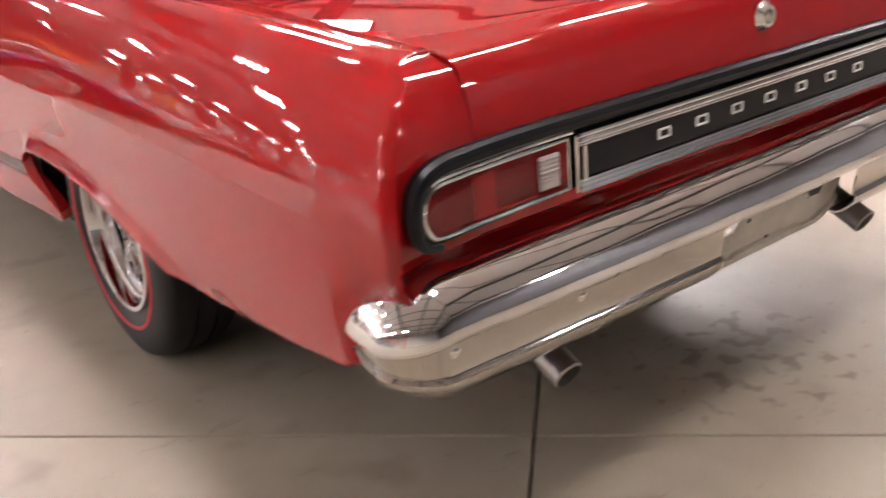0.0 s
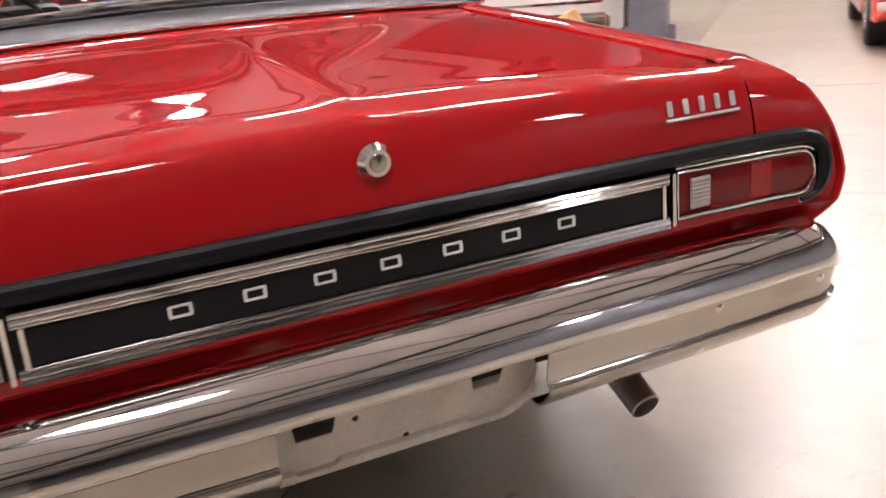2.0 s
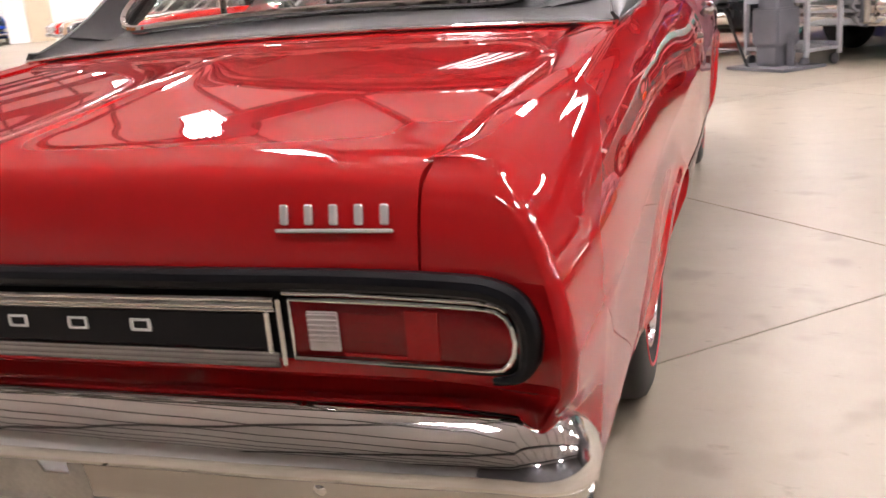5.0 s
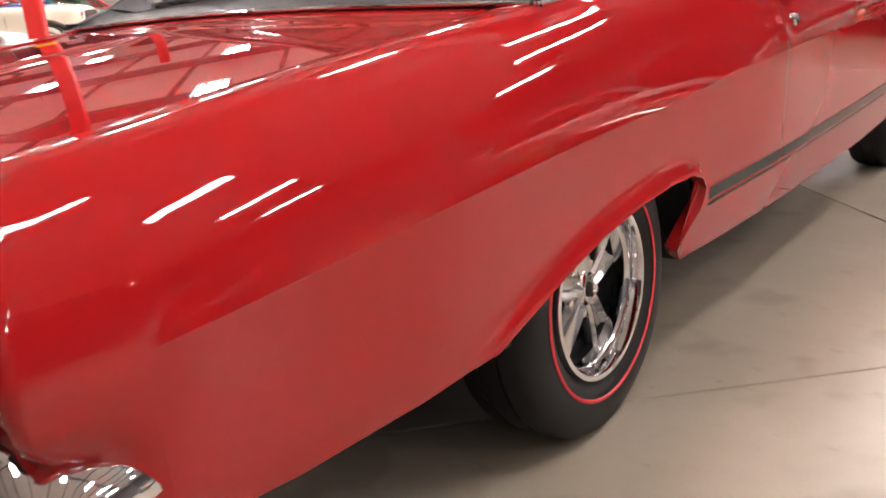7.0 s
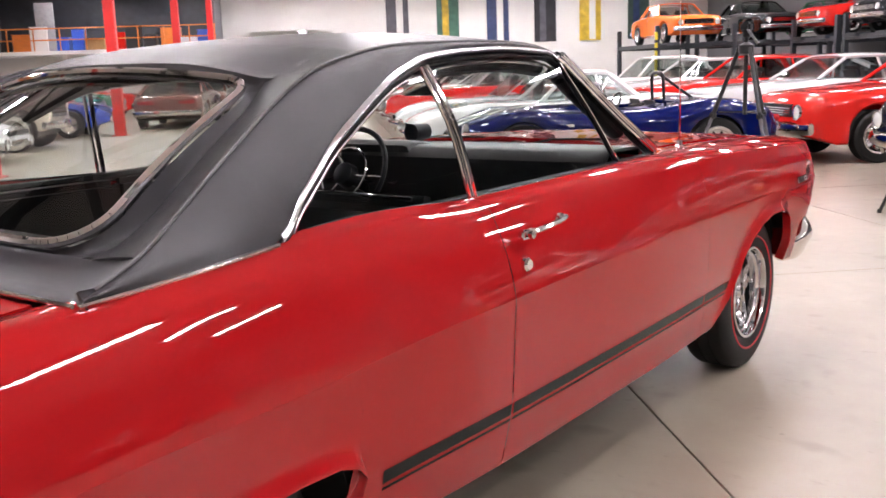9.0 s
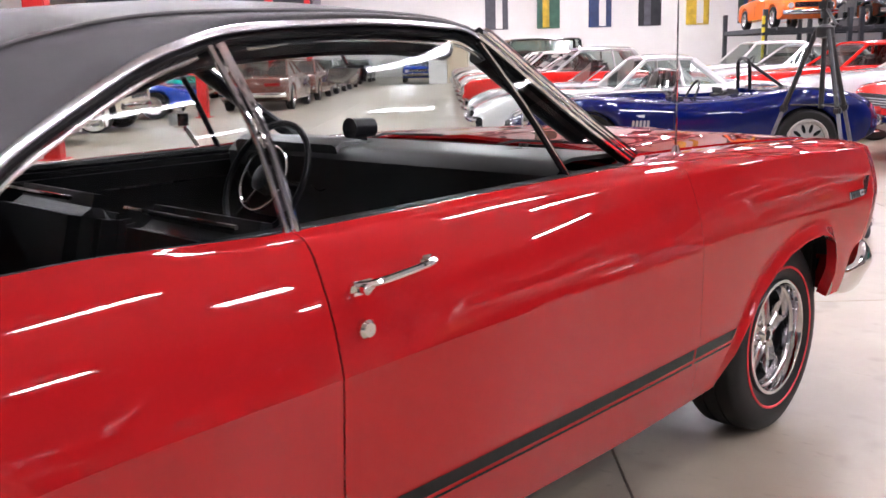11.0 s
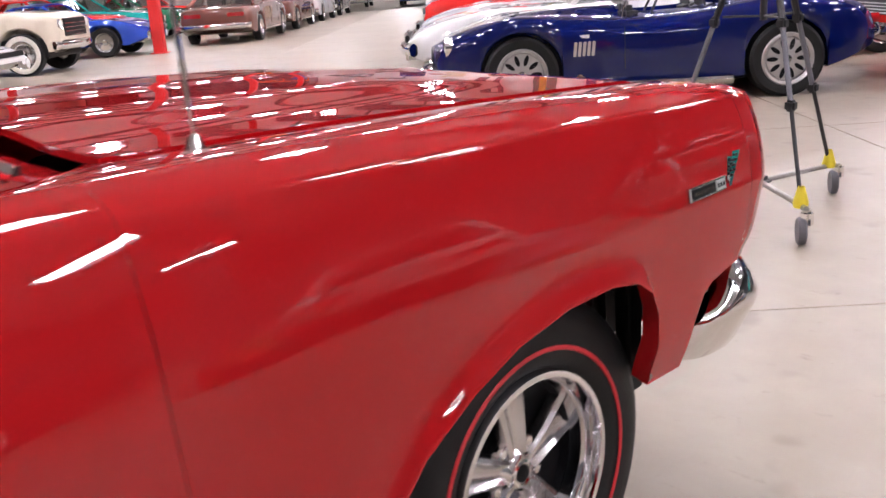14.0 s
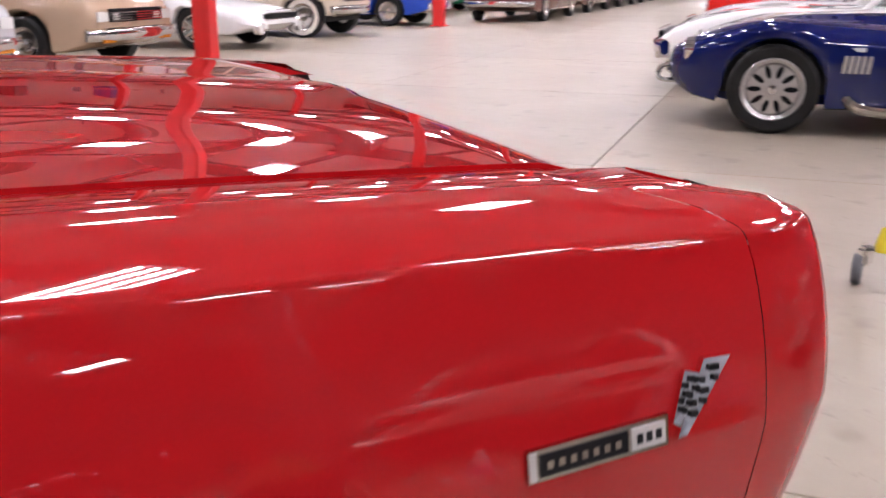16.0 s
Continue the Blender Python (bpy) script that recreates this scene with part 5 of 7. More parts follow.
    part("wheel_boss", lathed([(-.02, .05), (.02, .045), (.03, .02), (.03, .001)], 18, "Z"), BLACK_TRIM, sw).matrix_basis = Matrix.Translation(c) @ n.to_4x4()
    part("steering_column", tubed([c, c + Vector((0, .40, -.21))], .025, 10), BLACK_TRIM, car)
    # mirror, visors, console
    tilt = Euler((radians(-14), 0, radians(-12))).to_matrix()
    mr = part("inside_mirror", boxed((.21, .025, .056), (-.012, 1.832, 1.231), .011, tilt), BLACK_TRIM, car, "black inside mirror on a short arm")
    part("mirror_glass", boxed((.194, .004, .045), (-.015, 1.819, 1.228), .001, tilt), CHROME, mr)
    part("mirror_arm", tubed([(-.01, 1.842, 1.238), (0, 1.80, 1.30), (0, 1.722, 1.345)], .006, 8), CHROME, mr)
    for sgn in (1, -1):
        part("sun_visor", boxed((.46, .14, .016), (sgn * .32, 1.565, 1.318), .008, Euler((radians(6), 0, 0)).to_matrix()), SEAT, car, "black sun visor")
    part("console", boxed((.20, .75, .17), (0, 1.55, .47), .03), SEAT, car, "black centre console")
    part("shift_lever", tubed([(0, 1.62, .55), (0, 1.60, .70)], .008, 8), CHROME, car)
    part("shift_knob", lathed([(-.02, .012), (-.01, .02), (.01, .02), (.02, .012), (.022, .001)], 14, "Z", (0, 1.598, .71)), BLACK_TRIM, car)
    for sgn, y in ((1, 1.35), (-1, 1.35)):
        part("arm_rest", boxed((.05, .26, .05), (sgn * .70, y, .76), .015), SEAT, car)
        part("window_crank", tubed([(sgn * .70, y + .25, .73), (sgn * .675, y + .30, .70)], .007, 8), CHROME, car)
    # door mirror on the driver's side
    dm = part("door_mirror", boxed((.10, .045, .085), (-.985, 1.84, 1.075), .02, seg=3), CHROME, car, "small chrome door mirror")
    part("mirror_stem", tubed([(-.90, 1.87, .96), (-.95, 1.86, 1.02), (-.975, 1.85, 1.05)], .009, 8), CHROME, dm)
    # wipers
    for x in (-.42, .18):
        part("wiper", tubed([(x, 2.29, .996), (x + .10, 2.262, 1.016), (x + .40, 2.240, 1.022)], .005, 6), BLACK_TRIM, car)
    part("antenna", tubed([(.735, 2.43, .975), (.735, 2.43, 1.02), (.742, 2.41, 1.60)], [.004, .0035, .002], 6), CHROME, car, "thin chrome radio aerial")
    part("antenna_base", lathed([(.968, .030), (.980, .027), (.988, .014), (1.006, .008), (1.008, .001)], 16, "Z", (.735, 2.43, .0)), CHROME, car)


def fender_badges(car):
    for sgn in (1, -1):
        def pt(y, z, out):
            return (sgn * (side_x(y, z, 0, 0) + out), y, z)
        def plate(name, corners, mat, out, thick, label=""):
            top = [pt(y, z, out + thick) for y, z in corners]
            low = [pt(y, z, out - .004) for y, z in corners]
            n = len(corners)
            f = [tuple(range(n))] + [(k, (k + 1) % n, n + (k + 1) % n, n + k) for k in range(n)]
            return attach(name, mesh_of(name, top + low, f, mat, False), car, label)
        plate("fender_badge", [(3.314, .749), (3.456, .749), (3.456, .775), (3.314, .775)], SATIN, 0, .005, "dull chrome edged black fender badge")
        plate("badge_face", [(3.325, .7530), (3.412, .7530), (3.412, .7710), (3.325, .7710)], BLACK_TRIM, .005, .0012)
        plate("badge_cap", [(3.315, .7505), (3.3215, .7505), (3.3215, .7735), (3.315, .7735)], BADGE, .005, .0012, "pale badge end")
        plate("badge_tail", [(3.416, .7525), (3.452, .7525), (3.452, .7715), (3.416, .7715)], BADGE, .005, .0016, "pale end of the badge")
        for k in range(7):
            y0 = 3.331 + k * .0112
            plate("badge_mark", [(y0, .7588), (y0 + .0058, .7588), (y0 + .0058, .7655), (y0, .7655)], SATIN, .006, .0012)
        for k in range(3):
            y0 = 3.421 + k * .010
            plate("badge_mark", [(y0, .758), (y0 + .006, .758), (y0 + .006, .766), (y0, .766)], BLACK_TRIM, .0066, .0008)
        # two chequered flags as plain chrome lozenges
        for k, c in enumerate(([(3.462, .766), (3.470, .760), (3.502, .800), (3.478, .808)], [(3.466, .752), (3.476, .752), (3.531, .812), (3.500, .814)])):
            plate("flag_badge", c, CHROME, .001 * k, .005, "small chrome flag badge")
            for q in range(5):
                for h in range(2):
                    t, u = .30 + .145 * q, (.16 if (q + h) % 2 else .36) + .40 * h
                    at = [(c[0][n] * (1 - u) + c[1][n] * u) * (1 - t) + (c[3][n] * (1 - u) + c[2][n] * u) * t for n in (0, 1)]
                    w = .0017 + .0012 * t
                    plate("flag_check", [(at[0] - w, at[1] - .0022), (at[0] + w, at[1] - .0027), (at[0] + w * 1.2, at[1] + .0022), (at[0] - w * .8, at[1] + .0027)], BLACK_TRIM, .006 + .001 * k, .0010)


def build_coupe():
    car = thing("coupe_car", "glossy red two door coupe with black vinyl roof on concrete", "car")
    build_body(car)
    lower_stripe(car)
    build_tail(car)
    build_bumpers(car)
    build_roof(car)
    build_cabin(car)
    fender_badges(car)
    for y in (.03, 2.940):
        for sgn in (1, -1):
            wheel(car, (sgn * .752, y, .326), sgn)
    return car


build_coupe()


# ---- the other cars of the showroom ----
PAINTS = {}


def car_paint(name, color, metal=0.0):
    if name not in PAINTS:
        PAINTS[name] = paint(name + "_paint", color, metal)
    return PAINTS[name]


CAR_GLASS = glass_material("car_glass", (0.62, 0.68, 0.66))
WHEEL_SILVER = material("cast_wheel_silver", (0.52, 0.50, 0.48), rough=0.35, metal=0.7, vary=0.15, scale=12)
CAR_INSIDE = material("car_inside", (0.03, 0.028, 0.027), rough=0.6, vary=0.3, scale=5)
LAMP_GLASS = material("lamp_glass", (0.75, 0.75, 0.72), rough=0.08, vary=0.1, scale=20, coat=1.0)
LAMP_RED = material("lamp_red", (0.4, 0.01, 0.01), rough=0.15, vary=0.1, scale=20, coat=1.0)
LAMP_AMBER = material("lamp_amber", (0.75, 0.25, 0.02), rough=0.2, vary=0.1, scale=20, coat=1.0)


def bg_wheel(parent, at, sgn, r, width, style):
    hub = part("wheel", lathed([(-width / 2, r * .6), (-width / 2, r * .9), (-width * .4, r), (width * .4, r), (width / 2, r * .92), (width / 2, r * .68), (width * .44, r * .62)], 32), RUBBER, parent)
    hub.matrix_basis = Matrix.Translation(at) @ (Matrix.Identity(4) if sgn > 0 else Matrix.Rotation(math.pi, 4, "Z"))
    if style == "whitewall":
        part("whitewall", lathed([(width / 2 + .001, r * .90), (width / 2 + .004, r * .88), (width / 2 + .004, r * .70), (width / 2 - .002, r * .66)], 32), WHITEWALL, hub, "broad whitewall")
    part("rim", lathed([(width * .42, r * .66), (width * .50, r * .64), (width * .46, r * .60), (width * .22, r * .52), (width * .18, r * .2), (width * .32, r * .16), (width * .34, .001)], 28), CHROME if style != "spoke" else WHEEL_GREY, hub)
    if style == "spoke":
        part("wheel_disc", lathed([(width * .30, r * .60), (width * .40, r * .54), (width * .44, r * .20), (width * .45, .001)], 28), WHEEL_SILVER, hub, "pale cast wheel disc")
        part("rim_ring", lathed([(width * .50, r * .70), (width * .56, r * .67), (width * .50, r * .60), (width * .30, r * .58)], 32), WHEEL_SILVER, hub)
        for k in range(10):
            a = 2 * math.pi * k / 10
            bm = lathed([(0, r * .09), (.005, r * .08), (.006, .001)], 10, "X")
            bmesh.ops.scale(bm, vec=(1, 1.75, .68), verts=bm.verts)
            bmesh.ops.transform(bm, matrix=Matrix.Rotation(a, 4, "X") @ Matrix.Translation((width * .425, r * .39, 0)), verts=bm.verts)
            part("wheel_slot", bm, WHEEL_DARK, hub)
        part("hub_cap", lathed([(width * .44, r * .13), (width * .52, r * .10), (width * .53, .001)], 16), CHROME, hub)
    if style == "sport":
        for k in range(5):
            a = 2 * math.pi * k / 5
            bm = bmesh.new()
            tube(bm, [(width * .34, r * .14 * math.cos(a), r * .14 * math.sin(a)), (width * .44, r * .60 * math.cos(a), r * .60 * math.sin(a))], r * .11, 6)
            part("spoke", bm, WHEEL_GREY, hub)
        part("rim_ring", lathed([(width * .50, r * .655), (width * .54, r * .63), (width * .48, r * .58), (width * .30, r * .56)], 32), WHEEL_GREY, hub)
        part("hub_cap", lathed([(width * .40, r * .16), (width * .46, r * .12), (width * .47, .001)], 16), CHROME, hub)
    return hub


def make_car(name, label, m, body, L=4.7, Wd=1.80, wb=2.8, r=.325, clear=.24, shift=0.0, top=None, arch=.40, hump=0.0, cabin=None, roof=None, soft=False, wheels="chrome", front="bars", group="showroom cars", lamps="round"):
    """A car with its nose towards local +y. top: rows (y share from -1 tail to 1 nose, height). cabin: share rows (tail base, tail top, screen top, screen base, roof height)."""
    car = thing(name, label, "car", m, group)
    h = L / 2
    top = top or [(-1, .74), (-.94, .86), (-.5, .93), (.1, .97), (.35, .95), (.85, .86), (.96, .80), (1, .70)]
    zt = smooth_table([(y * h, z) for y, z in top])
    wt = smooth_table([(-h * 1.05, Wd * .33), (-h, Wd * .41), (-h * .93, Wd * .465), (-h * .6, Wd * .492), (0, Wd * .5), (h * .6, Wd * .495), (h * .92, Wd * .46), (h, Wd * .39), (h * 1.05, Wd * .30)])
    axles = (wb / 2 + shift, -wb / 2 + shift)
    ys = sorted(set([round(v, 3) for v in np.linspace(-h, h, 34)] + [round(a + arch * math.sin(t), 3) for a in axles for t in np.linspace(-1.57, 1.57, 13)] + [-h + .03, h - .03]))
    rows = []
    for y in ys:
        w, z = float(wt(y)), float(zt(y))
        lo = clear + .14 * max(0, (abs(y) / h - .82) / .18)
        za = lo
        hu = 0
        for a in axles:
            d = abs(y - a)
            if d < arch:
                za = max(za, r + .02 + math.sqrt(max(arch * arch - d * d, 0)) * .93)
            hu += hump * math.exp(-((y - a) / .42) ** 2)
        za = min(za, z - .10)
        mid = max(za + .03, clear + (z - clear) * .55)
        half = [(0, lo), (w * .60, lo), (w * .61, za), (w - .03, za), (w - .008, za + .02), (w, mid), (w - .012, max(mid, z + hu - .13)), (w - .035, z + hu - .05), (w - .085, z + hu - .008), (w * .78, z + hu * .75 + .004), (w * .55, z + hu * .2 + .018), (0, z + .028)]
        rows.append([(x, y, q) for x, q in half] + [(-x, y, q) for x, q in reversed(half[1:-1])])
    n, k = len(rows), len(rows[0])
    verts = [p for rw in rows for p in rw]
    faces = grid_faces(n, k, wrap=True) + [tuple(range(k)), tuple((n - 1) * k + j for j in reversed(range(k)))]
    attach("body", mesh_of("body", verts, faces, body, True, 40), car)
    part("wheel_well", boxed((Wd * .86, wb + arch * 1.9, .36), (0, shift, .46), .02), UNDER, car, smooth=False) if hump == 0 else part("wheel_well", boxed((Wd * .8, wb + arch * 1.6, .30), (0, shift, .42), .02), UNDER, car, smooth=False)
    for a in axles:
        for sgn in (1, -1):
            bg_wheel(car, (sgn * (Wd / 2 - .115), a, r), sgn, r, .20, wheels)
    # door seams
    for sgn in (1, -1):
        for yy in (.42, -.10):
            y = yy * wb / 2 + shift + (.12 if yy > 0 else -.1)
            bm = boxed((.006, .008, .42), (sgn * (float(wt(y)) - .001), y, float(zt(y)) - .36), 0)
            part("door_seam", bm, UNDER, car, smooth=False)
        y = shift - .05 * wb
        part("door_handle", boxed((.025, .15, .022), (sgn * (float(wt(y)) - .004), y, float(zt(y)) - .15), .006), CHROME, car)
        part("sill_trim", boxed((.012, wb - 2 * arch - .05, .03), (sgn * (float(wt(shift)) - .008), shift, clear + .035), .004), CHROME, car, smooth=False)
    # bumpers
    if front != "none":
        for e, yb in ((1, h), (-1, -h)):
            z = clear + .20
            pts = [(x * Wd * .46, yb + e * (.05 - .14 * abs(x) ** 3), z) for x in np.linspace(-1, 1, 13)]
            part("bumper", tubed(pts, .055, 8, 1.4), CHROME, car, "chrome bumper")
    zn = float(zt(h * .97))
    zf = clear + .33
    part("grille", boxed((Wd * .56, .05, max(zn - zf - .06, .08)), (0, h - .01, (zn + zf) / 2 - .02), .01), BLACK_TRIM, car, smooth=False)
    for q in range(4 if front == "bars" else 2):
        part("grille_bar", boxed((Wd * .54, .015, .012), (0, h + .02, zf + .03 + q * (zn - zf - .10) / 4), .003), CHROME, car, smooth=False)
    for sgn in (1, -1):
        if lamps == "square":
            part("headlamp", boxed((.20, .03, .12), (sgn * Wd * .335, h - .005, zn - .14), .01), LAMP_GLASS, car)
            part("headlamp", boxed((.13, .03, .10), (sgn * Wd * .215, h + .005, zn - .14), .01), LAMP_GLASS, car)
            part("turn_lamp", boxed((.22, .03, .05), (sgn * Wd * .30, h + .01, clear + .13), .006), LAMP_AMBER, car)
        else:
            part("headlamp", lathed([(h - .10, .088), (h - .005, .090), (h + .008, .075), (h + .016, .04), (h + .018, .001)], 20, "Y", (sgn * Wd * .345, 0, zn - .15)), LAMP_GLASS, car, "round headlamp")
            part("headlamp_ring", lathed([(h - .02, .098), (h + .012, .094), (h + .006, .078)], 20, "Y", (sgn * Wd * .345, 0, zn - .15)), CHROME, car)
        part("tail_lamp", boxed((Wd * .22, .03, .10), (sgn * Wd * .28, -h + .0, float(zt(-h * .97)) - .14), .015), LAMP_RED, car)
    # cabin
    if cabin:
        tb, tt, st, sb, zr = cabin
        tb, tt, st, sb = tb * h, tt * h, st * h, sb * h
        zb_t, zb_s = float(zt(tb)) - .01, float(zt(sb)) - .01
        wbse, wtop = Wd * .44, Wd * .345
        low = [(wbse, sb, zb_s), (wbse, tb, zb_t), (-wbse, tb, zb_t), (-wbse, sb, zb_s)]
        high = [(wtop, st, zr - .05), (wtop, tt, zr - .06), (-wtop, tt, zr - .06), (-wtop, st, zr - .05)]
        g = bmesh.new()
        lo_v = [g.verts.new(p) for p in low]
        hi_v = [g.verts.new(p) for p in high]
        for i in range(4):
            if soft and i != 3:
                continue
            j = (i + 1) % 4
            g.faces.new((lo_v[i], lo_v[j], hi_v[j], hi_v[i]))
        if g.faces:
            bmesh.ops.delete(g, geom=[v for v in g.verts if not v.link_faces], context="VERTS")
            gl = part("window_glass", g, CAR_GLASS, car, "window glass", smooth=False)
            gl.visible_shadow = False
        pil = roof or body
        if not soft:
            rws = []
            for t in np.linspace(0, 1, 9):
                y = tt + (st - tt) * t
                e = .03 * (abs(t - .5) * 2) ** 3
                rws.append([(wtop * 1.04 * q, y, zr - .05 - e * .5 + .05 * (1 - abs(q) ** 3)) for q in np.linspace(-1, 1, 11)])
            skin("roof", rws, pil, car, thick=.03, angle=50)
            for sgn in (1, -1):
                part("screen_pillar", tubed([(sgn * wbse, sb, zb_s), (sgn * wtop, st, zr - .05)], .028, 6), pil, car)
                part("rear_pillar", tubed([(sgn * wbse, tb, zb_t), (sgn * wtop, tt, zr - .06)], .05, 6), pil, car)
                ym = (tt + st) / 2 - .05 * h
                part("centre_pillar", tubed([(sgn * wbse, ym - .05, (zb_t + zb_s) / 2), (sgn * wtop, ym, zr - .05)], .022, 6), pil, car)
                part("window_trim", tubed([(sgn * (wbse + .012), tb, zb_t + .01), (sgn * (wbse + .012), sb, zb_s + .01)], .012, 6), CHROME, car)
        else:
            fr = [(-wbse, sb, zb_s), (-wtop, st, zr - .12), (wtop, st, zr - .12), (wbse, sb, zb_s)]
            part("screen_frame", tubed(fr, .016, 6), CHROME, car, "chrome windscreen frame")
        part("dashboard", boxed((Wd * .78, .22, .16), (0, sb - .22, zb_s - .06), .05), CAR_INSIDE, car)
        for sgn in (1, -1):
            yc = (tb + sb) / 2
            part("seat", boxed((.50, .16, .66), (sgn * .37, yc - .10, zb_s - .12), .06, Euler((radians(-14), 0, 0)).to_matrix()), CAR_INSIDE, car)
        c = Vector((-.37, sb - .42, zb_s + .02))
        nrm = Euler((radians(-60), 0, 0)).to_matrix()
        part("steering_wheel", tubed([c + nrm @ Vector((math.cos(a) * .18, math.sin(a) * .18, 0)) for a in np.linspace(0, 6.283, 20, endpoint=False)], .012, 6, closed=True), CAR_INSIDE, car)
    return car


def build_roadster(m, body, white):
    """Open two seater with swelling fenders, its nose towards local +y."""
    car = thing("roadster_car", "deep blue open roadster with white stripes and silver wheels", "car", m, "showroom cars")
    h, r, fa, ra = 1.98, .325, 1.205, -1.085
    wt = smooth_table([(-h, .46), (-h + .06, .60), (-h + .22, .74), (-1.45, .84), (ra, .885), (-.70, .845), (-.30, .80), (.30, .79), (.75, .82), (fa, .855), (1.50, .80), (1.75, .66), (1.90, .52), (h, .40)])
    zf = smooth_table([(-h, .58), (-h + .06, .66), (-1.75, .765), (-1.40, .845), (ra, .875), (-.75, .835), (-.35, .775), (.20, .755), (.70, .785), (fa, .815), (1.45, .785), (1.70, .715), (1.90, .63), (h, .56)])
    zm = smooth_table([(-h, .60), (-1.75, .78), (-1.30, .835), (-.80, .845), (-.30, .845), (.25, .875), (.60, .865), (fa, .82), (1.60, .735), (1.85, .655), (h, .58)])
    lo = table([(-h, .40), (-1.6, .27), (-1.3, .19), (1.5, .19), (1.8, .235), (h, .33)])
    arch = .362
    ys = sorted(set([round(v, 3) for v in np.linspace(-h, h, 44)] + [round(a + arch * math.sin(t), 3) for a in (fa, ra) for t in np.linspace(-1.57, 1.57, 15)] + [-.77, -.76, .28, .29, -h + .02, -h + .05, h - .02, h - .05]))
    rows = []
    for y in ys:
        w, z, c, low = float(wt(y)), float(zf(y)), float(zm(y)), float(lo(y))
        za = low
        for a in (fa, ra):
            d = abs(y - a)
            if d < arch:
                za = max(za, r + math.sqrt(max(arch * arch - d * d, 0)) * .96)
        za = min(za, z - .09)
        R = min(.17, (z - za) * .62)
        tub = -.765 < y < .285
        half = [(0, low), (w * .60, low), (w * .61, za), (w - .045, za), (w - .022, za + .012), (w - .004, za + (z - R - za) * .45), (w, z - R)]
        for a in (18, 36, 54, 72, 90):
            half.append((w - R * (1 - math.cos(radians(a))), z - R + R * math.sin(radians(a))))
        xe = w - R
        for k in (.8, .62):
            half.append((xe * k, z + (c - z) * (1 - k) * .8))
        for k in (.58, .30, 0):
            half.append((xe * k, .46 if tub else z + (c - z) * (1 - k * k)))
        rows.append([(x, y, q) for x, q in half] + [(-x, y, q) for x, q in reversed(half[1:-1])])
    n, k = len(rows), len(rows[0])
    faces = grid_faces(n, k, wrap=True) + [tuple(range(k)), tuple((n - 1) * k + j for j in reversed(range(k)))]
    attach("body", mesh_of("body", [p for rw in rows for p in rw], faces, body, True, 42), car)
    part("wheel_well", boxed((1.34, 3.1, .28), (0, .05, .42), .02), UNDER, car, smooth=False)
    for a, w in ((fa, .845), (ra, .875)):
        for sgn in (1, -1):
            bg_wheel(car, (sgn * (w - .12), a, r), sgn, r, .22, "spoke")
    # mouth, lamps, stone guards and chrome jacks
    bm = lathed([(-.05, .30), (.015, .30), (.03, .275), (.0, .26), (-.02, .001)], 28, "Y")
    bmesh.ops.scale(bm, vec=(1, 1, .40), verts=bm.verts)
    bmesh.ops.translate(bm, vec=(0, h, .455), verts=bm.verts)
    part("grille_mouth", bm, BLACK_TRIM, car, "black oval grille mouth")
    for sgn in (1, -1):
        part("headlamp", lathed([(1.66, .075), (1.855, .085), (1.865, .07), (1.88, .03), (1.882, .001)], 20, "Y", (sgn * .50, 0, .575)), LAMP_GLASS, car, "round headlamp")
        part("headlamp_ring", lathed([(1.80, .094), (1.868, .092), (1.860, .076)], 20, "Y", (sgn * .50, 0, .575)), CHROME, car)
        part("turn_lamp", lathed([(1.80, .03), (1.905, .03), (1.91, .001)], 14, "Y", (sgn * .46, 0, .455)), LAMP_AMBER, car)
        part("quick_jack", tubed(smooth_path([(sgn * .26, h - .05, .44), (sgn * .30, h + .09, .42), (sgn * .33, h + .10, .33), (sgn * .30, h - .05, .31)], 14), .018, 8), CHROME, car, "chrome tube bumper")
        part("rear_jack", tubed(smooth_path([(sgn * .26, -h + .1, .56), (sgn * .30, -h - .08, .54), (sgn * .33, -h - .08, .44), (sgn * .30, -h + .1, .42)], 14), .018, 8), CHROME, car)
        part("tail_lamp", lathed([(-h - .02, .001), (-h - .02, .045), (-h + .2, .05)], 16, "Y", (sgn * .47, 0, .60)), LAMP_RED, car)
        part("side_pipe", tubed(smooth_path([(sgn * .72, .74, .33), (sgn * .80, .66, .235), (sgn * .825, .50, .195), (sgn * .835, 0, .185), (sgn * .845, -.62, .180)], 24), .043, 10), SATIN, car, "dull silver side exhaust pipe")
        for q in range(5):
            y = .735 - q * .040
            part("side_vent", boxed((.012, .026, .125), (sgn * (float(wt(y)) - .003), y, .515), .003, Euler((radians(7), 0, 0)).to_matrix()), WHEEL_SILVER, car, "pale slatted side vent", smooth=False)
        part("side_emblem", boxed((.010, .10, .03), (sgn * (float(wt(.66)) - .004), .66, .620), .003), WHITE_MARK, car, "small white emblem", smooth=False)
        part("door_seam", boxed((.006, .006, .36), (sgn * (float(wt(.30)) + .0), .30, .50), 0), UNDER, car, smooth=False)
        part("seat", boxed((.46, .14, .50), (sgn * .30, -.52, .62), .06, Euler((radians(-16), 0, 0)).to_matrix()), CAR_INSIDE, car)
        part("seat", boxed((.44, .50, .14), (sgn * .30, -.26, .46), .05), CAR_INSIDE, car)
        strip = [[(x, y, float(zf(y)) + (float(zm(y)) - float(zf(y))) * (1 - (abs(x) / max(.2, float(wt(y)) - .17)) ** 2) + .006) for y in np.linspace(.30, 1.93, 26)] for x in np.linspace(sgn * .05, sgn * .30, 4)]
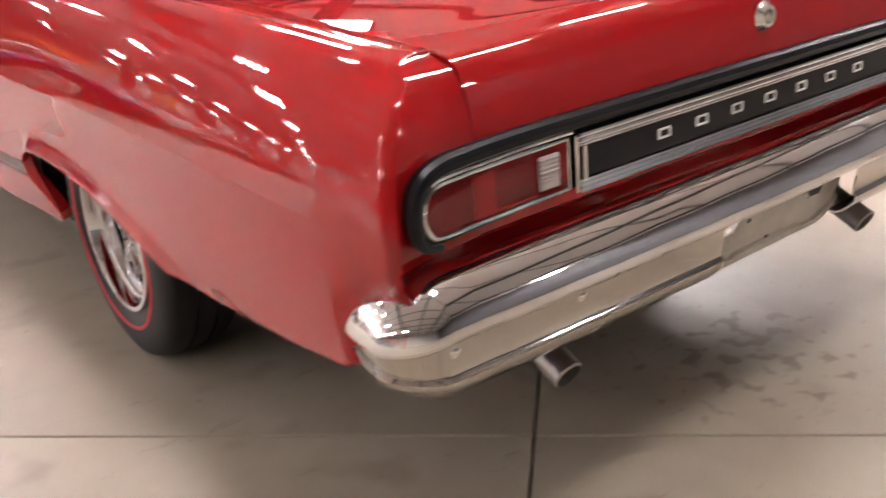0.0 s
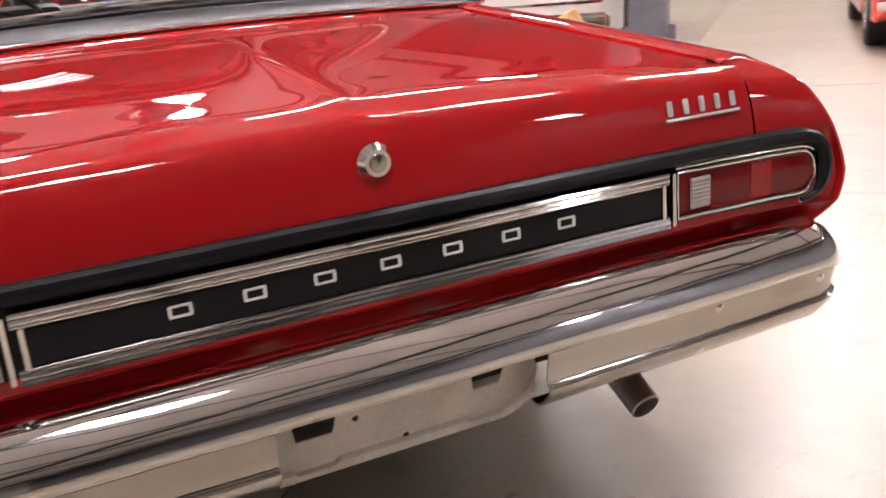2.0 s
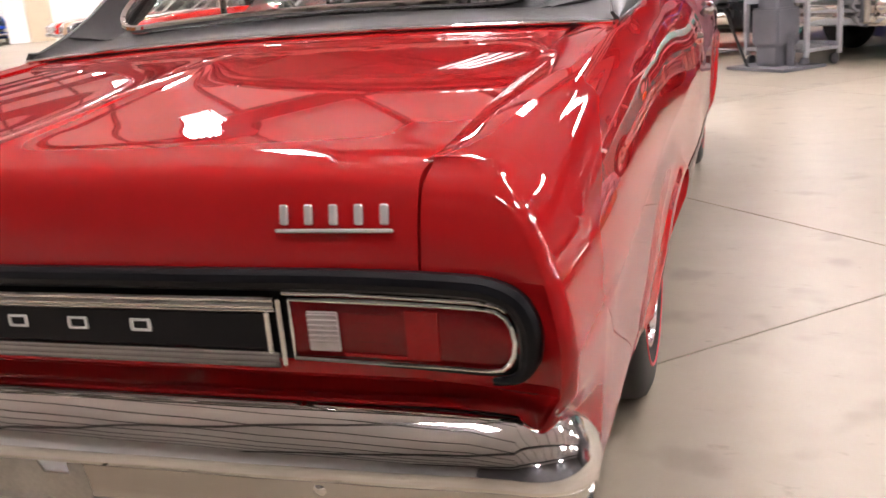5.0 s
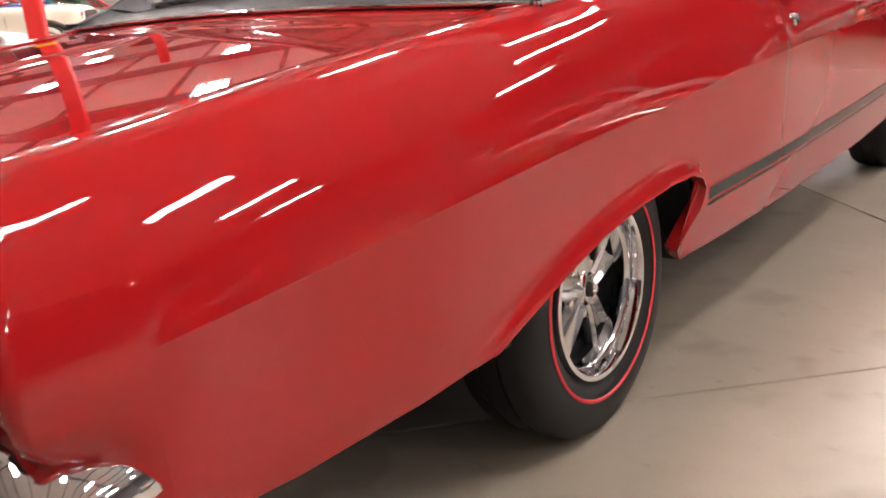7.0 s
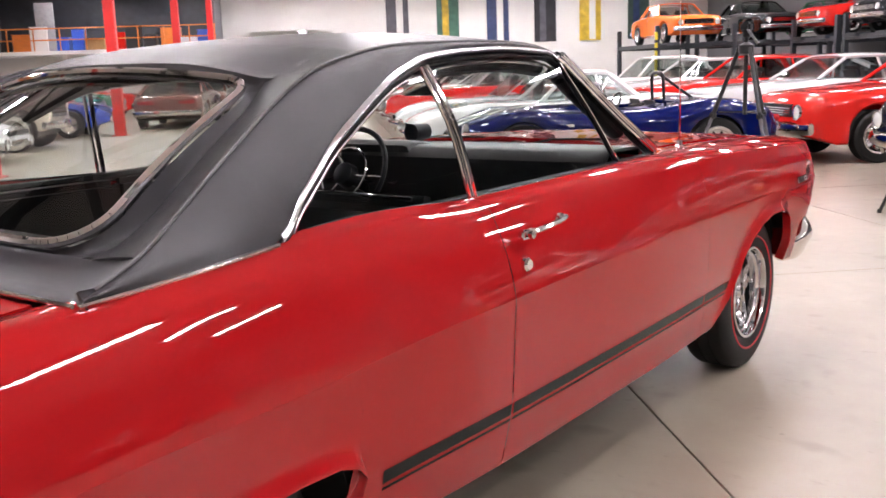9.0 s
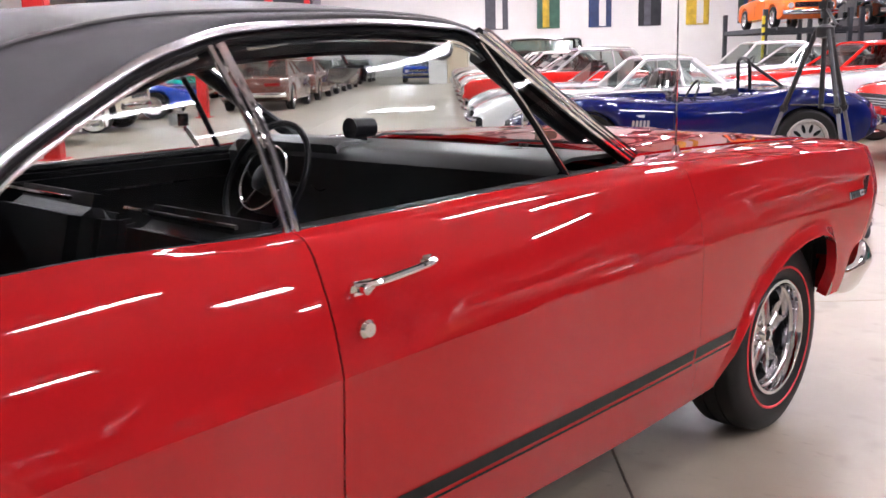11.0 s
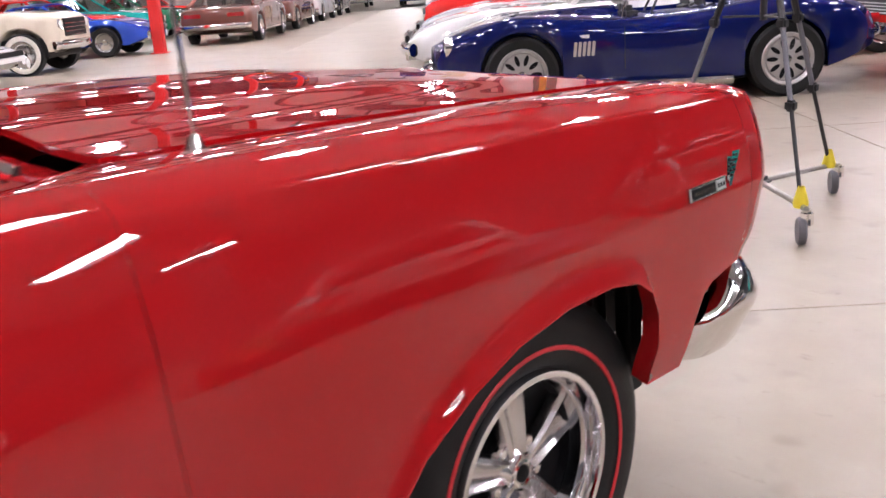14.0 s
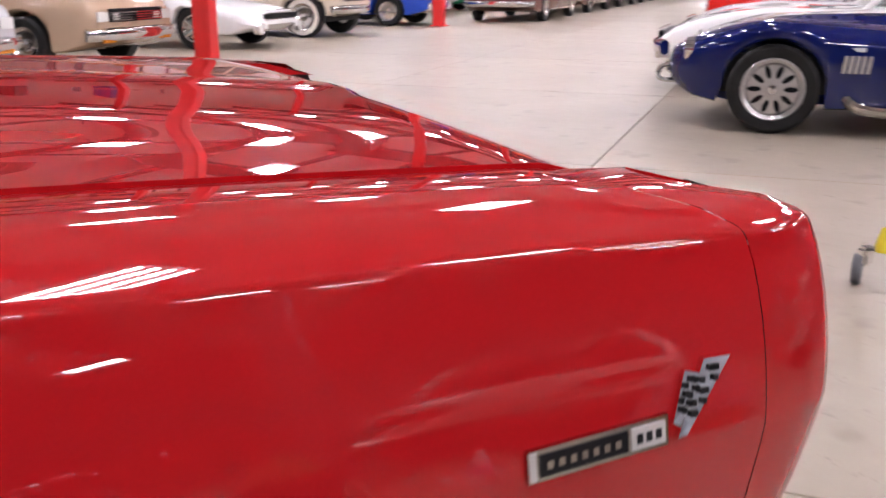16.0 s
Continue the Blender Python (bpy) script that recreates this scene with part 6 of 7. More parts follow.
        skin("bonnet_stripe", strip, white, car, "white racing stripe")
        strip = [[(x, y, float(zf(y)) + (float(zm(y)) - float(zf(y))) * (1 - (abs(x) / max(.2, float(wt(y)) - .17)) ** 2) + .006) for y in np.linspace(-1.9, -.78, 18)] for x in np.linspace(sgn * .05, sgn * .30, 4)]
        skin("tail_stripe", strip, white, car, "white racing stripe")
        part("door_mirror", boxed((.11, .05, .07), (sgn * .80, .30, .88), .02), CHROME, car)
        part("mirror_stem", tubed([(sgn * .74, .32, .76), (sgn * .79, .31, .86)], .008, 6), CHROME, car)
    # low windscreen, dash, wheel and the black roll bar
    fr = smooth_path([(-.66, .30, .80), (-.63, .22, 1.02), (-.50, .20, 1.075), (0, .23, 1.09), (.50, .20, 1.075), (.63, .22, 1.02), (.66, .30, .80)], 28)
    part("screen_frame", tubed(fr, .013, 6), CHROME, car, "chrome windscreen frame")
    rows = [[(x, .315 - .11 * t + .02 * (1 - (x / .64) ** 2), .82 + .245 * t) for x in np.linspace(-.63, .63, 9)] for t in np.linspace(0, 1, 4)]
    skin("window_glass", rows, CAR_GLASS, car, "clear low windscreen").visible_shadow = False
    part("dashboard", boxed((1.18, .16, .18), (0, .22, .76), .05), CAR_INSIDE, car)
    c = Vector((-.30, .0, .80))
    nrm = Euler((radians(-64), 0, 0)).to_matrix()
    part("steering_wheel", tubed([c + nrm @ Vector((math.cos(a) * .18, math.sin(a) * .18, 0)) for a in np.linspace(0, 6.283, 22, endpoint=False)], .012, 6, closed=True), CAR_INSIDE, car)
    bar = smooth_path([(.12, -.78, .80), (.13, -.77, 1.10), (.22, -.77, 1.17), (.46, -.77, 1.17), (.55, -.77, 1.10), (.56, -.78, .80)], 26)
    rb = part("roll_bar", tubed(bar, .022, 8), BLACK_TRIM, car, "black tubular roll bar")
    part("roll_bar_brace", tubed([(.34, -.78, 1.17), (.34, -1.25, .83)], .020, 8), BLACK_TRIM, rb)
    return car


def build_cars():
    white = car_paint("white", (0.78, 0.77, 0.76))
    red = car_paint("bright_red", (0.62, 0.02, 0.015))
    silver = car_paint("silver", (0.55, 0.55, 0.56), 0.3)
    navy = car_paint("deep_blue", (0.0015, 0.006, 0.075), 0.2)
    blue = car_paint("blue", (0.02, 0.06, 0.35))
    teal = car_paint("teal", (0.008, 0.25, 0.22))
    pale = car_paint("off_white", (0.56, 0.54, 0.51))
    tan = car_paint("tan", (0.45, 0.32, 0.22))
    cream = car_paint("cream", (0.68, 0.60, 0.48))
    copper = car_paint("dark_copper", (0.16, 0.065, 0.05), 0.4)
    black = car_paint("black", (0.012, 0.012, 0.014))
    car_paint("orange", (0.80, 0.16, 0.03))
    green = car_paint("dark_green", (0.02, 0.12, 0.06))
    grey = car_paint("grey_top", (0.40, 0.39, 0.40))
    muscle = (-.52, -.36, .10, .30, 1.36)
    sedan = (-.58, -.38, .10, .30, 1.45)
    low_top = [(-1, .62), (-.9, .80), (-.5, .84), (0, .82), (.35, .80), (.75, .74), (.93, .62), (1, .50)]
    # the roadster beside the aisle
    build_roadster(hall_pose(9.22, 4.25, 0, 90), navy, white)
    side = 90
    # same row, further along the aisle
    row = [(11.5, white, "white low coupe with a removable white hard top", dict(top=low_top, cabin=(-.42, -.25, .02, .20, 1.22), wheels="sport", L=4.6, wb=2.49, hump=.06)),
           (14.3, silver, "silver white open sports car", dict(top=low_top, cabin=(-.42, -.25, .02, .20, 1.2), soft=True, L=4.5, wb=2.5, hump=.05)),
           (17.1, red, "bright red convertible with a pale grey folded top", dict(cabin=(-.5, -.36, .06, .26, 1.38), roof=grey)),
           (19.9, white, "white open convertible with chrome trim", dict(cabin=(-.5, -.36, .06, .26, 1.35), soft=True)),
           (22.7, red, "red and white hardtop coupe", dict(cabin=muscle, roof=white)),
           (25.5, white, "white two door hardtop", dict(cabin=muscle)),
           (28.3, black, "black roofed off-road car", dict(cabin=(-.85, -.82, .15, .30, 1.78), L=4.2, wb=2.4, r=.37, arch=.45)),
           (31.3, tan, "tan and brown off-road car", dict(cabin=(-.85, -.82, .15, .30, 1.80), L=4.2, wb=2.4, r=.37, arch=.45)),
           (34.3, red, "dark red four door sedan", dict(cabin=sedan)), (37.2, silver, "silver four door sedan", dict(cabin=sedan))]
    for a, col, lab, kw in row:
        make_car("showroom_car", lab, hall_pose(a, 1.9 + kw.get("L", 4.7) / 2, 0, side), col, **kw)
    # second row behind it
    row = [(9.5, red, "red hardtop with a split chrome grille", dict(cabin=muscle, wheels="sport")), (12.4, silver, "silver fastback coupe with chrome trim", dict(cabin=(-.75, -.3, .05, .28, 1.33))),
           (15.2, red, "red coupe with black windows", dict(cabin=muscle)), (18.0, silver, "light grey two door coupe", dict(cabin=muscle)), (20.9, white, "white sedan with chrome trim", dict(cabin=sedan)),
           (6.5, black, "black coupe under the rack", dict(cabin=muscle)), (-2.9, red, "dark red sedan parked in line", dict(cabin=sedan))]
    for a, col, lab, kw in row:
        make_car("showroom_car", lab, hall_pose(a, 6.55 + kw.get("L", 4.7) / 2, 0, side), col, **kw)
    h = 2.45
    old = make_car("showroom_car", "teal fifties sedan with a heavy chrome wraparound bumper", hall_pose(4.36, 9.35, 0, side), teal, L=2 * h, wb=2.92, clear=.33, r=.34, front="none", cabin=sedan, roof=white,
                   top=[(-1, .80), (-.94, .95), (-.5, 1.0), (.1, 1.04), (.35, 1.03), (.85, 1.0), (.96, .96), (1, .84)])
    path = [(-.92, h - .62), (-.92, h - .30), (-.91, h - .12), (-.86, h - .01), (-.72, h + .07), (-.4, h + .10), (0, h + .11)]
    path = np.array(path + [(-x, y) for x, y in reversed(path[:-1])])
    tang = np.gradient(path, axis=0)
    tang /= np.linalg.norm(tang, axis=1)[:, None]
    outw = np.stack([-tang[:, 1], tang[:, 0]], 1)
    rows = [[(p[0] + q[0] * d, p[1] + q[1] * d, z) for p, q in zip(path, outw)] for d, z in ((-.03, .33), (.02, .335), (.045, .38), (.05, .43), (.03, .45), (.055, .47), (.07, .53), (.05, .585), (-.03, .60))]
    skin("bumper", rows, CHROME, old, "heavy chrome wraparound bumper", thick=.006, angle=50)
    for sgn in (1, -1):
        part("bumper_guard", boxed((.12, .12, .32), (sgn * .42, h + .19, .50), .04, seg=3), CHROME, old)
        part("lamp_hood", lathed([(h - .25, .125), (h + .02, .122), (h + .05, .105), (h + .01, .095)], 24, "Y", (sgn * .66, 0, .84)), teal, old)
        part("parking_lamp", lathed([(h, .05), (h + .06, .05), (h + .075, .03), (h + .078, .001)], 16, "Y", (sgn * .66, 0, .66)), LAMP_AMBER, old)
    part("grille_surround", tubed([(-.52, h + .05, .66), (-.5, h + .04, .80), (0, h + .05, .84), (.5, h + .04, .80), (.52, h + .05, .66)], .022, 8), CHROME, old)
    # white car, its tail to the aisle
    old = make_car("showroom_car", "off-white sedan with a plain pale bumper", hall_pose(1.02, 9.2, 0, -side), pale, L=5.0, cabin=sedan, clear=.28, front="none")
    part("bumper", boxed((1.74, .16, .17), (0, -2.52, .42), .04, seg=3), SATIN, old, "satin silver bumper")
    part("plate_recess", boxed((.42, .02, .10), (.1, -2.605, .42), .01), BLACK_TRIM, old)
    # black sheet stands in for the shade under the bumper
    part("bumper_shade_panel", boxed((1.56, .10, .20), (0, -2.36, .235), .03), UNDER, old, "dull black panel in place of the shade below the bumper")
    part("lid_trim", boxed((1.62, .03, .025), (0, -2.505, .60), .008), CHROME, old)
    make_car("pickup_truck", "dark blue vintage pickup truck with rounded cab", hall_pose(10.2, 14.2, 0, side), blue, L=4.9, cabin=(-.12, -.10, .12, .22, 1.75), clear=.32, r=.36, arch=.44)
    # left of the aisle, noses to it
    row = [(8.3, silver, "silver grey sedan with square bumpers", dict(cabin=sedan, lamps="square")), (11.0, tan, "tan boxy sedan with square headlamps", dict(cabin=sedan, lamps="square", L=4.5, wb=2.57)),
           (14.6, white, "white wedge nosed sports car", dict(top=[(-1, .70), (-.9, .86), (-.4, .86), (.1, .84), (.4, .76), (.8, .62), (.95, .50), (1, .42)], cabin=(-.7, -.25, .0, .28, 1.18), L=4.5, wb=2.44, front="none", wheels="sport")),
           (22.0, blue, "blue low nosed sports car", dict(top=low_top, cabin=(-.6, -.25, .02, .24, 1.22), front="none", hump=.05))]
    for a, col, lab, kw in row:
        make_car("showroom_car", lab, hall_pose(a, -4.45 - kw.get("L", 4.7) / 2, 0, -90), col, **kw)
    make_car("vintage_car", "cream upright vintage sedan with whitewall tyres", hall_pose(17.8, -7.0, 0, -90), cream, L=4.7, Wd=1.75, wb=2.95, r=.37, clear=.30, shift=.2, top=[(-1, .70), (-.9, .95), (-.5, 1.10), (.0, 1.15), (.3, 1.12), (.8, 1.08), (.96, 1.02), (1, .90)], arch=.46, hump=.0,
             cabin=(-.80, -.45, .0, .12, 1.68), wheels="whitewall")
    # row parallel to the aisle
    for a, col, lab in ((26.0, copper, "dark copper fastback coupe seen from its wide tail"), (31.6, copper, "dark red brown coupe parked nose to tail"), (37.2, silver, "silver coupe parked nose to tail"), (42.6, black, "black coupe parked nose to tail")):
        make_car("showroom_car", lab, hall_pose(a, -3.5, 0, 0), col, L=5.1, Wd=1.9, wb=2.97, cabin=(-.72, -.30, .06, .28, 1.36))
    for a, b, col, lab in ((24.5, -8.5, red, "red sedan behind the columns"), (27.5, -8.5, teal, "teal blue coupe behind the columns"), (30.4, -8.5, green, "green coupe behind the columns"), (33.4, -8.5, red, "red coupe behind the columns"),
                           (8.5, -12.2, white, "white sedan by the wall"), (14.0, -12.8, copper, "brown sedan by the wall"), (19.0, -12.8, blue, "blue sedan by the wall")):
        make_car("showroom_car", lab, hall_pose(a, b, 0, -90), col, cabin=muscle)
    # next room
    for a, b, z, col, lab in ((A1 + 8, -3.5, 0, silver, "silver car in the next room"), (A1 + 5, 0.2, 0, blue, "blue car in the next room"), (A1 + 12, -1.5, 2.05, black, "black car up on a lift in the next room")):
        make_car("far_car", lab, hall_pose(a, b, z, 180), col, cabin=muscle)


build_cars()


# ---- things about the showroom ----
CARD = material("cardboard", (0.42, 0.29, 0.16), rough=0.8, vary=0.2, scale=6)
CLOTH = material("grey_dust_sheet", (0.25, 0.265, 0.295), rough=0.85, vary=0.3, scale=9, bump=0.5, bump_scale=60)
BLACK_PLASTIC = material("black_plastic", (0.015, 0.015, 0.016), rough=0.4, vary=0.2, scale=8)
BLUE_PLASTIC = material("blue_plastic", (0.03, 0.09, 0.45), rough=0.35, vary=0.15, scale=12)
WHITE_PLASTIC = material("white_plastic", (0.75, 0.75, 0.74), rough=0.35, vary=0.08, scale=10)
PAPER = material("brown_paper", (0.40, 0.22, 0.09), rough=0.8, vary=0.25, scale=14)
DOOR_BEIGE = material("beige_door", (0.66, 0.55, 0.40), rough=0.5, vary=0.06, scale=2)
ORANGE_STEEL = material("orange_steel", (0.70, 0.20, 0.03), rough=0.5, vary=0.15, scale=4)
CASTER = material("caster_grey", (0.10, 0.10, 0.11), rough=0.5, vary=0.2, scale=20)
CART_GREY = material("cart_grey", (0.36, 0.36, 0.38), rough=0.5, vary=0.2, scale=6)
LIFT_GREY = material("lift_grey", (0.14, 0.14, 0.16), rough=0.45, vary=0.25, scale=5)


def tripod():
    c = Vector((-.27, 5.97, 0))
    t = thing("tripod", "black telescopic tripod clamped on a wheeled dolly", "tripod", Matrix.Translation(c))
    apex = Vector((0, 0, 1.38))
    feet = [Vector((.37, -.36, .17)), Vector((.14, .46, .17)), Vector((-.50, -.06, .17))]
    part("centre_column", lathed([(.90, .001), (.90, .016), (1.45, .016), (1.46, .03), (1.50, .03), (1.50, .001)], 14, "Z"), BLACK_PLASTIC, t)
    part("shoulder", lathed([(1.33, .02), (1.34, .055), (1.40, .055), (1.42, .02)], 16, "Z"), BLACK_PLASTIC, t)
    part("head", boxed((.07, .09, .07), (0, 0, 1.53), .015), BLACK_PLASTIC, t)
    part("pan_handle", tubed([(0, 0, 1.52), (.14, -.20, 1.42), (.17, -.24, 1.40)], .010, 8), BLACK_PLASTIC, t)
    for f in feet:
        d = f - apex
        a0 = apex + Vector((d.x, d.y, 0)).normalized() * .05
        k1, k2 = a0.lerp(f, .40), a0.lerp(f, .68)
        leg = part("leg", tubed([a0, k1], .016, 8), BLACK_PLASTIC, t)
        part("leg_section", tubed([k1, k2], .0125, 8), LIFT_GREY, leg)
        part("leg_section", tubed([k2, f], .0095, 8), BLACK_PLASTIC, leg)
        for k in (k1, k2):
            part("leg_clamp", boxed((.045, .045, .05), k, .010), BLACK_PLASTIC, leg)
        part("spreader", tubed([Vector((0, 0, .92)), apex.lerp(f, .38)], .006, 6), BLACK_PLASTIC, t)
        # dolly arm with clamp and caster
        arm = part("dolly_arm", tubed([Vector((0, 0, .15)), f * .9 + Vector((0, 0, -.0)), f + Vector((f.x, f.y, 0)).normalized() * .06 + Vector((0, 0, -.02))], .013, 8), STEEL, t)
        part("foot_clamp", lathed([(-.035, .030), (-.015, .033), (.02, .024), (.055, .014)], 12, "Z", f + Vector((0, 0, .01))), YELLOW, arm, "yellow plastic foot clamp")
        w = f + Vector((f.x, f.y, 0)).normalized() * .07
        part("caster_fork", boxed((.048, .055, .075), (w.x, w.y, .112), .012), CHROME, arm)
        wh = part("caster_wheel", lathed([(-.017, .001), (-.017, .02), (-.017, .054), (-.010, .060), (.010, .060), (.017, .054), (.017, .02), (.017, .001)], 22), CASTER, arm, "grey rubber caster wheel")
        wh.matrix_basis = Matrix.Translation((w.x - .015, w.y - .015, .060)) @ Matrix.Rotation(.6, 4, "Z")
    part("dolly_hub", boxed((.10, .10, .05), (0, 0, .15), .02), BLACK_PLASTIC, t)


def stool():
    t = thing("folding_stool", "black folding stool with a dark jacket and blue cloth", "stool", Matrix.Translation((.74, 7.45, 0)))
    for x, y in ((-.37, 0), (0, -.39), (.35, 0), (0, .38)):
        part("leg", tubed([(x, y, .012), (x * .35, y * .35, .62)], .014, 8), BLACK_PLASTIC, t)
        part("foot", lathed([(.0, .02), (.03, .02), (.035, .014)], 12, "Z", (x, y, 0)), BLACK_PLASTIC, t)
    part("brace", tubed([(-.26, 0, .20), (0, -.27, .20), (.25, 0, .20), (0, .26, .20)], .008, 6, closed=True), STEEL, t)
    part("seat", lathed([(.60, .001), (.60, .17), (.63, .18), (.66, .16), (.665, .001)], 24, "Z"), BLACK_PLASTIC, t)
    lump("jacket", (.0, 0, .66), (.26, .24, .24), BLACK_PLASTIC, t, "crumpled dark jacket")
    lump("cloth", (.03, -.05, .86), (.15, .14, .10), BLUE_PLASTIC, t, "blue cloth")


def lump(name, at, size, mat, parent, label="", seed=0.0):
    bm = bmesh.new()
    bmesh.ops.create_icosphere(bm, subdivisions=4, radius=1)
    for v in bm.verts:
        n = noise.noise(v.co * 1.7 + Vector((seed, 3, 1))) * .32 + noise.noise(v.co * 4.5 + Vector((seed, 0, 5))) * .14
        p = v.co * (1 + n)
        p.z = max(p.z, -.15)
        v.co = Vector(at) + Vector((p.x * size[0], p.y * size[1], (p.z + .15) * size[2]))
    return part(name, bm, mat, parent, label, angle=80)


def corner_clutter():
    b = thing("cardboard_box", "open brown cardboard box on the floor", "box", pose(3.15, 5.62, 0, 0, 0, 25))
    for x, y, w, d in ((0, -.2, .56, .012), (0, .2, .56, .012), (-.28, 0, .012, .4), (.28, 0, .012, .4)):
        part("side", boxed((w, d, .22), (x, y, .112), .003, seg=1), CARD, b, smooth=False)
    part("bottom", boxed((.55, .39, .01), (0, 0, .006), 0), CARD, b, smooth=False)
    part("flap", boxed((.50, .18, .008), (0, -.27, .19), 0, Euler((radians(35), 0, 0)).to_matrix()), CARD, b, smooth=False)
    s = thing("dust_sheet", "crumpled grey dust sheet heaped in the cardboard box", "sheet", pose(3.15, 5.62, .10, 0, 0, 25))
    bm = bmesh.new()
    bmesh.ops.create_icosphere(bm, subdivisions=5, radius=1)
    for v in bm.verts:
        d = v.co.copy()
        q = d * 2.2 + Vector((3.1, 1.7, .4))
        warp = Vector((noise.noise(q), noise.noise(q + Vector((5, 0, 0))), noise.noise(q + Vector((0, 7, 0)))))
        crease = 1 - abs(noise.noise(d * 2.6 + warp * 1.3 + Vector((8, 2, 5)))) * 2.4
        fine = 1 - abs(noise.noise(d * 6.5 + warp * 2.0)) * 2.0
        k = 1 + .10 * crease + .035 * fine + .08 * noise.noise(d * 1.3)
        z = max(d.z * k, -.12)
        skirt = 1.0 + (.16 if d.z < -.05 else 0)
        v.co = Vector((d.x * k * .36 * skirt, d.y * k * .27 * skirt, .12 + (z + .12) * .36 - (.07 * max(0, -.05 - d.z))))
    part("sheet", bm, CLOTH, s, "", angle=80)
    bm = bmesh.new()
    bmesh.ops.create_icosphere(bm, subdivisions=4, radius=1)
    for v in bm.verts:
        d = v.co.copy()
        k = 1 + .16 * (1 - abs(noise.noise(d * 2.4 + Vector((1, 9, 2)))) * 2.2)
        v.co = Vector((-.32 + d.x * k * .13, -.16 + d.y * k * .13, .15 + d.z * k * .10))
    part("sheet_fold", bm, CLOTH, s, "", angle=80)
    c = thing("service_cart", "pale grey steel service cart on casters", "cart", pose(1.50, 7.75, 0, 0, 0, YAW_U))
    for z in (.16, .62, .98):
        part("shelf", boxed((.80, .46, .035), (0, 0, z), .008), CART_GREY, c, smooth=False)
        part("shelf_lip", boxed((.80, .012, .07), (0, -.234, z + .015), .003, seg=1), CART_GREY, c, smooth=False)
    for sx in (-.385, .385):
        for sy in (-.215, .215):
            part("post", boxed((.045, .045, .92), (sx, sy, .56), .006), CART_GREY, c, smooth=False)
            part("caster", lathed([(-.018, .001), (-.018, .05), (.018, .05), (.018, .001)], 16, "X", (sx * .9, sy * .9, .052)), CASTER, c, "black rubber caster")
    j = thing("parts_jar", "blue and white cleaner tub on the cart", "tub", pose(1.40, 7.80, .64))
    part("tub_body", lathed([(0, .001), (0, .07), (.005, .075), (.17, .075), (.175, .07)], 20, "Z"), BLUE_PLASTIC, j)
    part("lid", lathed([(.176, .078), (.20, .078), (.202, .07), (.202, .001)], 20, "Z"), WHITE_PLASTIC, j)
    bt = thing("spray_bottle", "white and blue cleaner bottle standing on a rag", "bottle", pose(3.42, 4.70, .012))
    part("bottle_body", lathed([(0, .001), (0, .036), (.005, .040), (.075, .040), (.08, .0395)], 20, "Z"), BLUE_PLASTIC, bt)
    part("bottle_shoulder", lathed([(.08, .0395), (.13, .039), (.17, .034), (.19, .018), (.21, .016)], 20, "Z"), WHITE_PLASTIC, bt)
    part("cap", lathed([(.20, .022), (.24, .022), (.245, .018), (.245, .001)], 16, "Z"), WHITE_PLASTIC, bt)
    rg = thing("rag", "crumpled white cleaning rag on the floor", "rag", pose(3.42, 4.68, 0))
    lump("rag_cloth", (0, 0, 0), (.17, .12, .016), WHITE_PLASTIC, rg, "", 2.0)
    bn = thing("storage_bin", "black plastic bin with a yellow label", "bin", pose(3.86, 4.06, 0, 0, 0, 10))
    part("tub", boxed((.44, .40, .34), (0, 0, .17), .025, seg=3), BLACK_PLASTIC, bn)
    part("rim", boxed((.47, .43, .03), (0, 0, .345), .01), BLACK_PLASTIC, bn)
    part("bin_label", boxed((.10, .004, .14), (-.08, -.203, .20), .001, seg=1), YELLOW, bn, "yellow label", smooth=False)
    pb = thing("paper_bag", "crumpled brown paper bag on the black bin", "bag", pose(3.86, 4.06, .36))
    lump("bag", (0, 0, 0), (.17, .15, .19), PAPER, pb, "", 7.0)
    for x, y in ((1.34, 7.45), (5.2, 4.75)):
        p = thing("lift_column", "dark grey steel lift column on a floor plate", "lift", pose(x, y, 0, 0, 0, YAW_U), "lift columns")
        part("column", boxed((.26, .22, 2.6), (0, 0, 1.3), .015), LIFT_GREY, p, smooth=False)
        part("floor_plate", boxed((.75, .55, .03), (0, 0, .016), .006), LIFT_GREY, p, smooth=False)
        for sx in (-.16, .16):
            part("gusset", boxed((.10, .03, .30), (sx * 1.2, 0, .18), .008), LIFT_GREY, p, smooth=False)
        part("carriage", boxed((.34, .30, .35), (0, 0, .40), .02), LIFT_GREY, p, smooth=False)


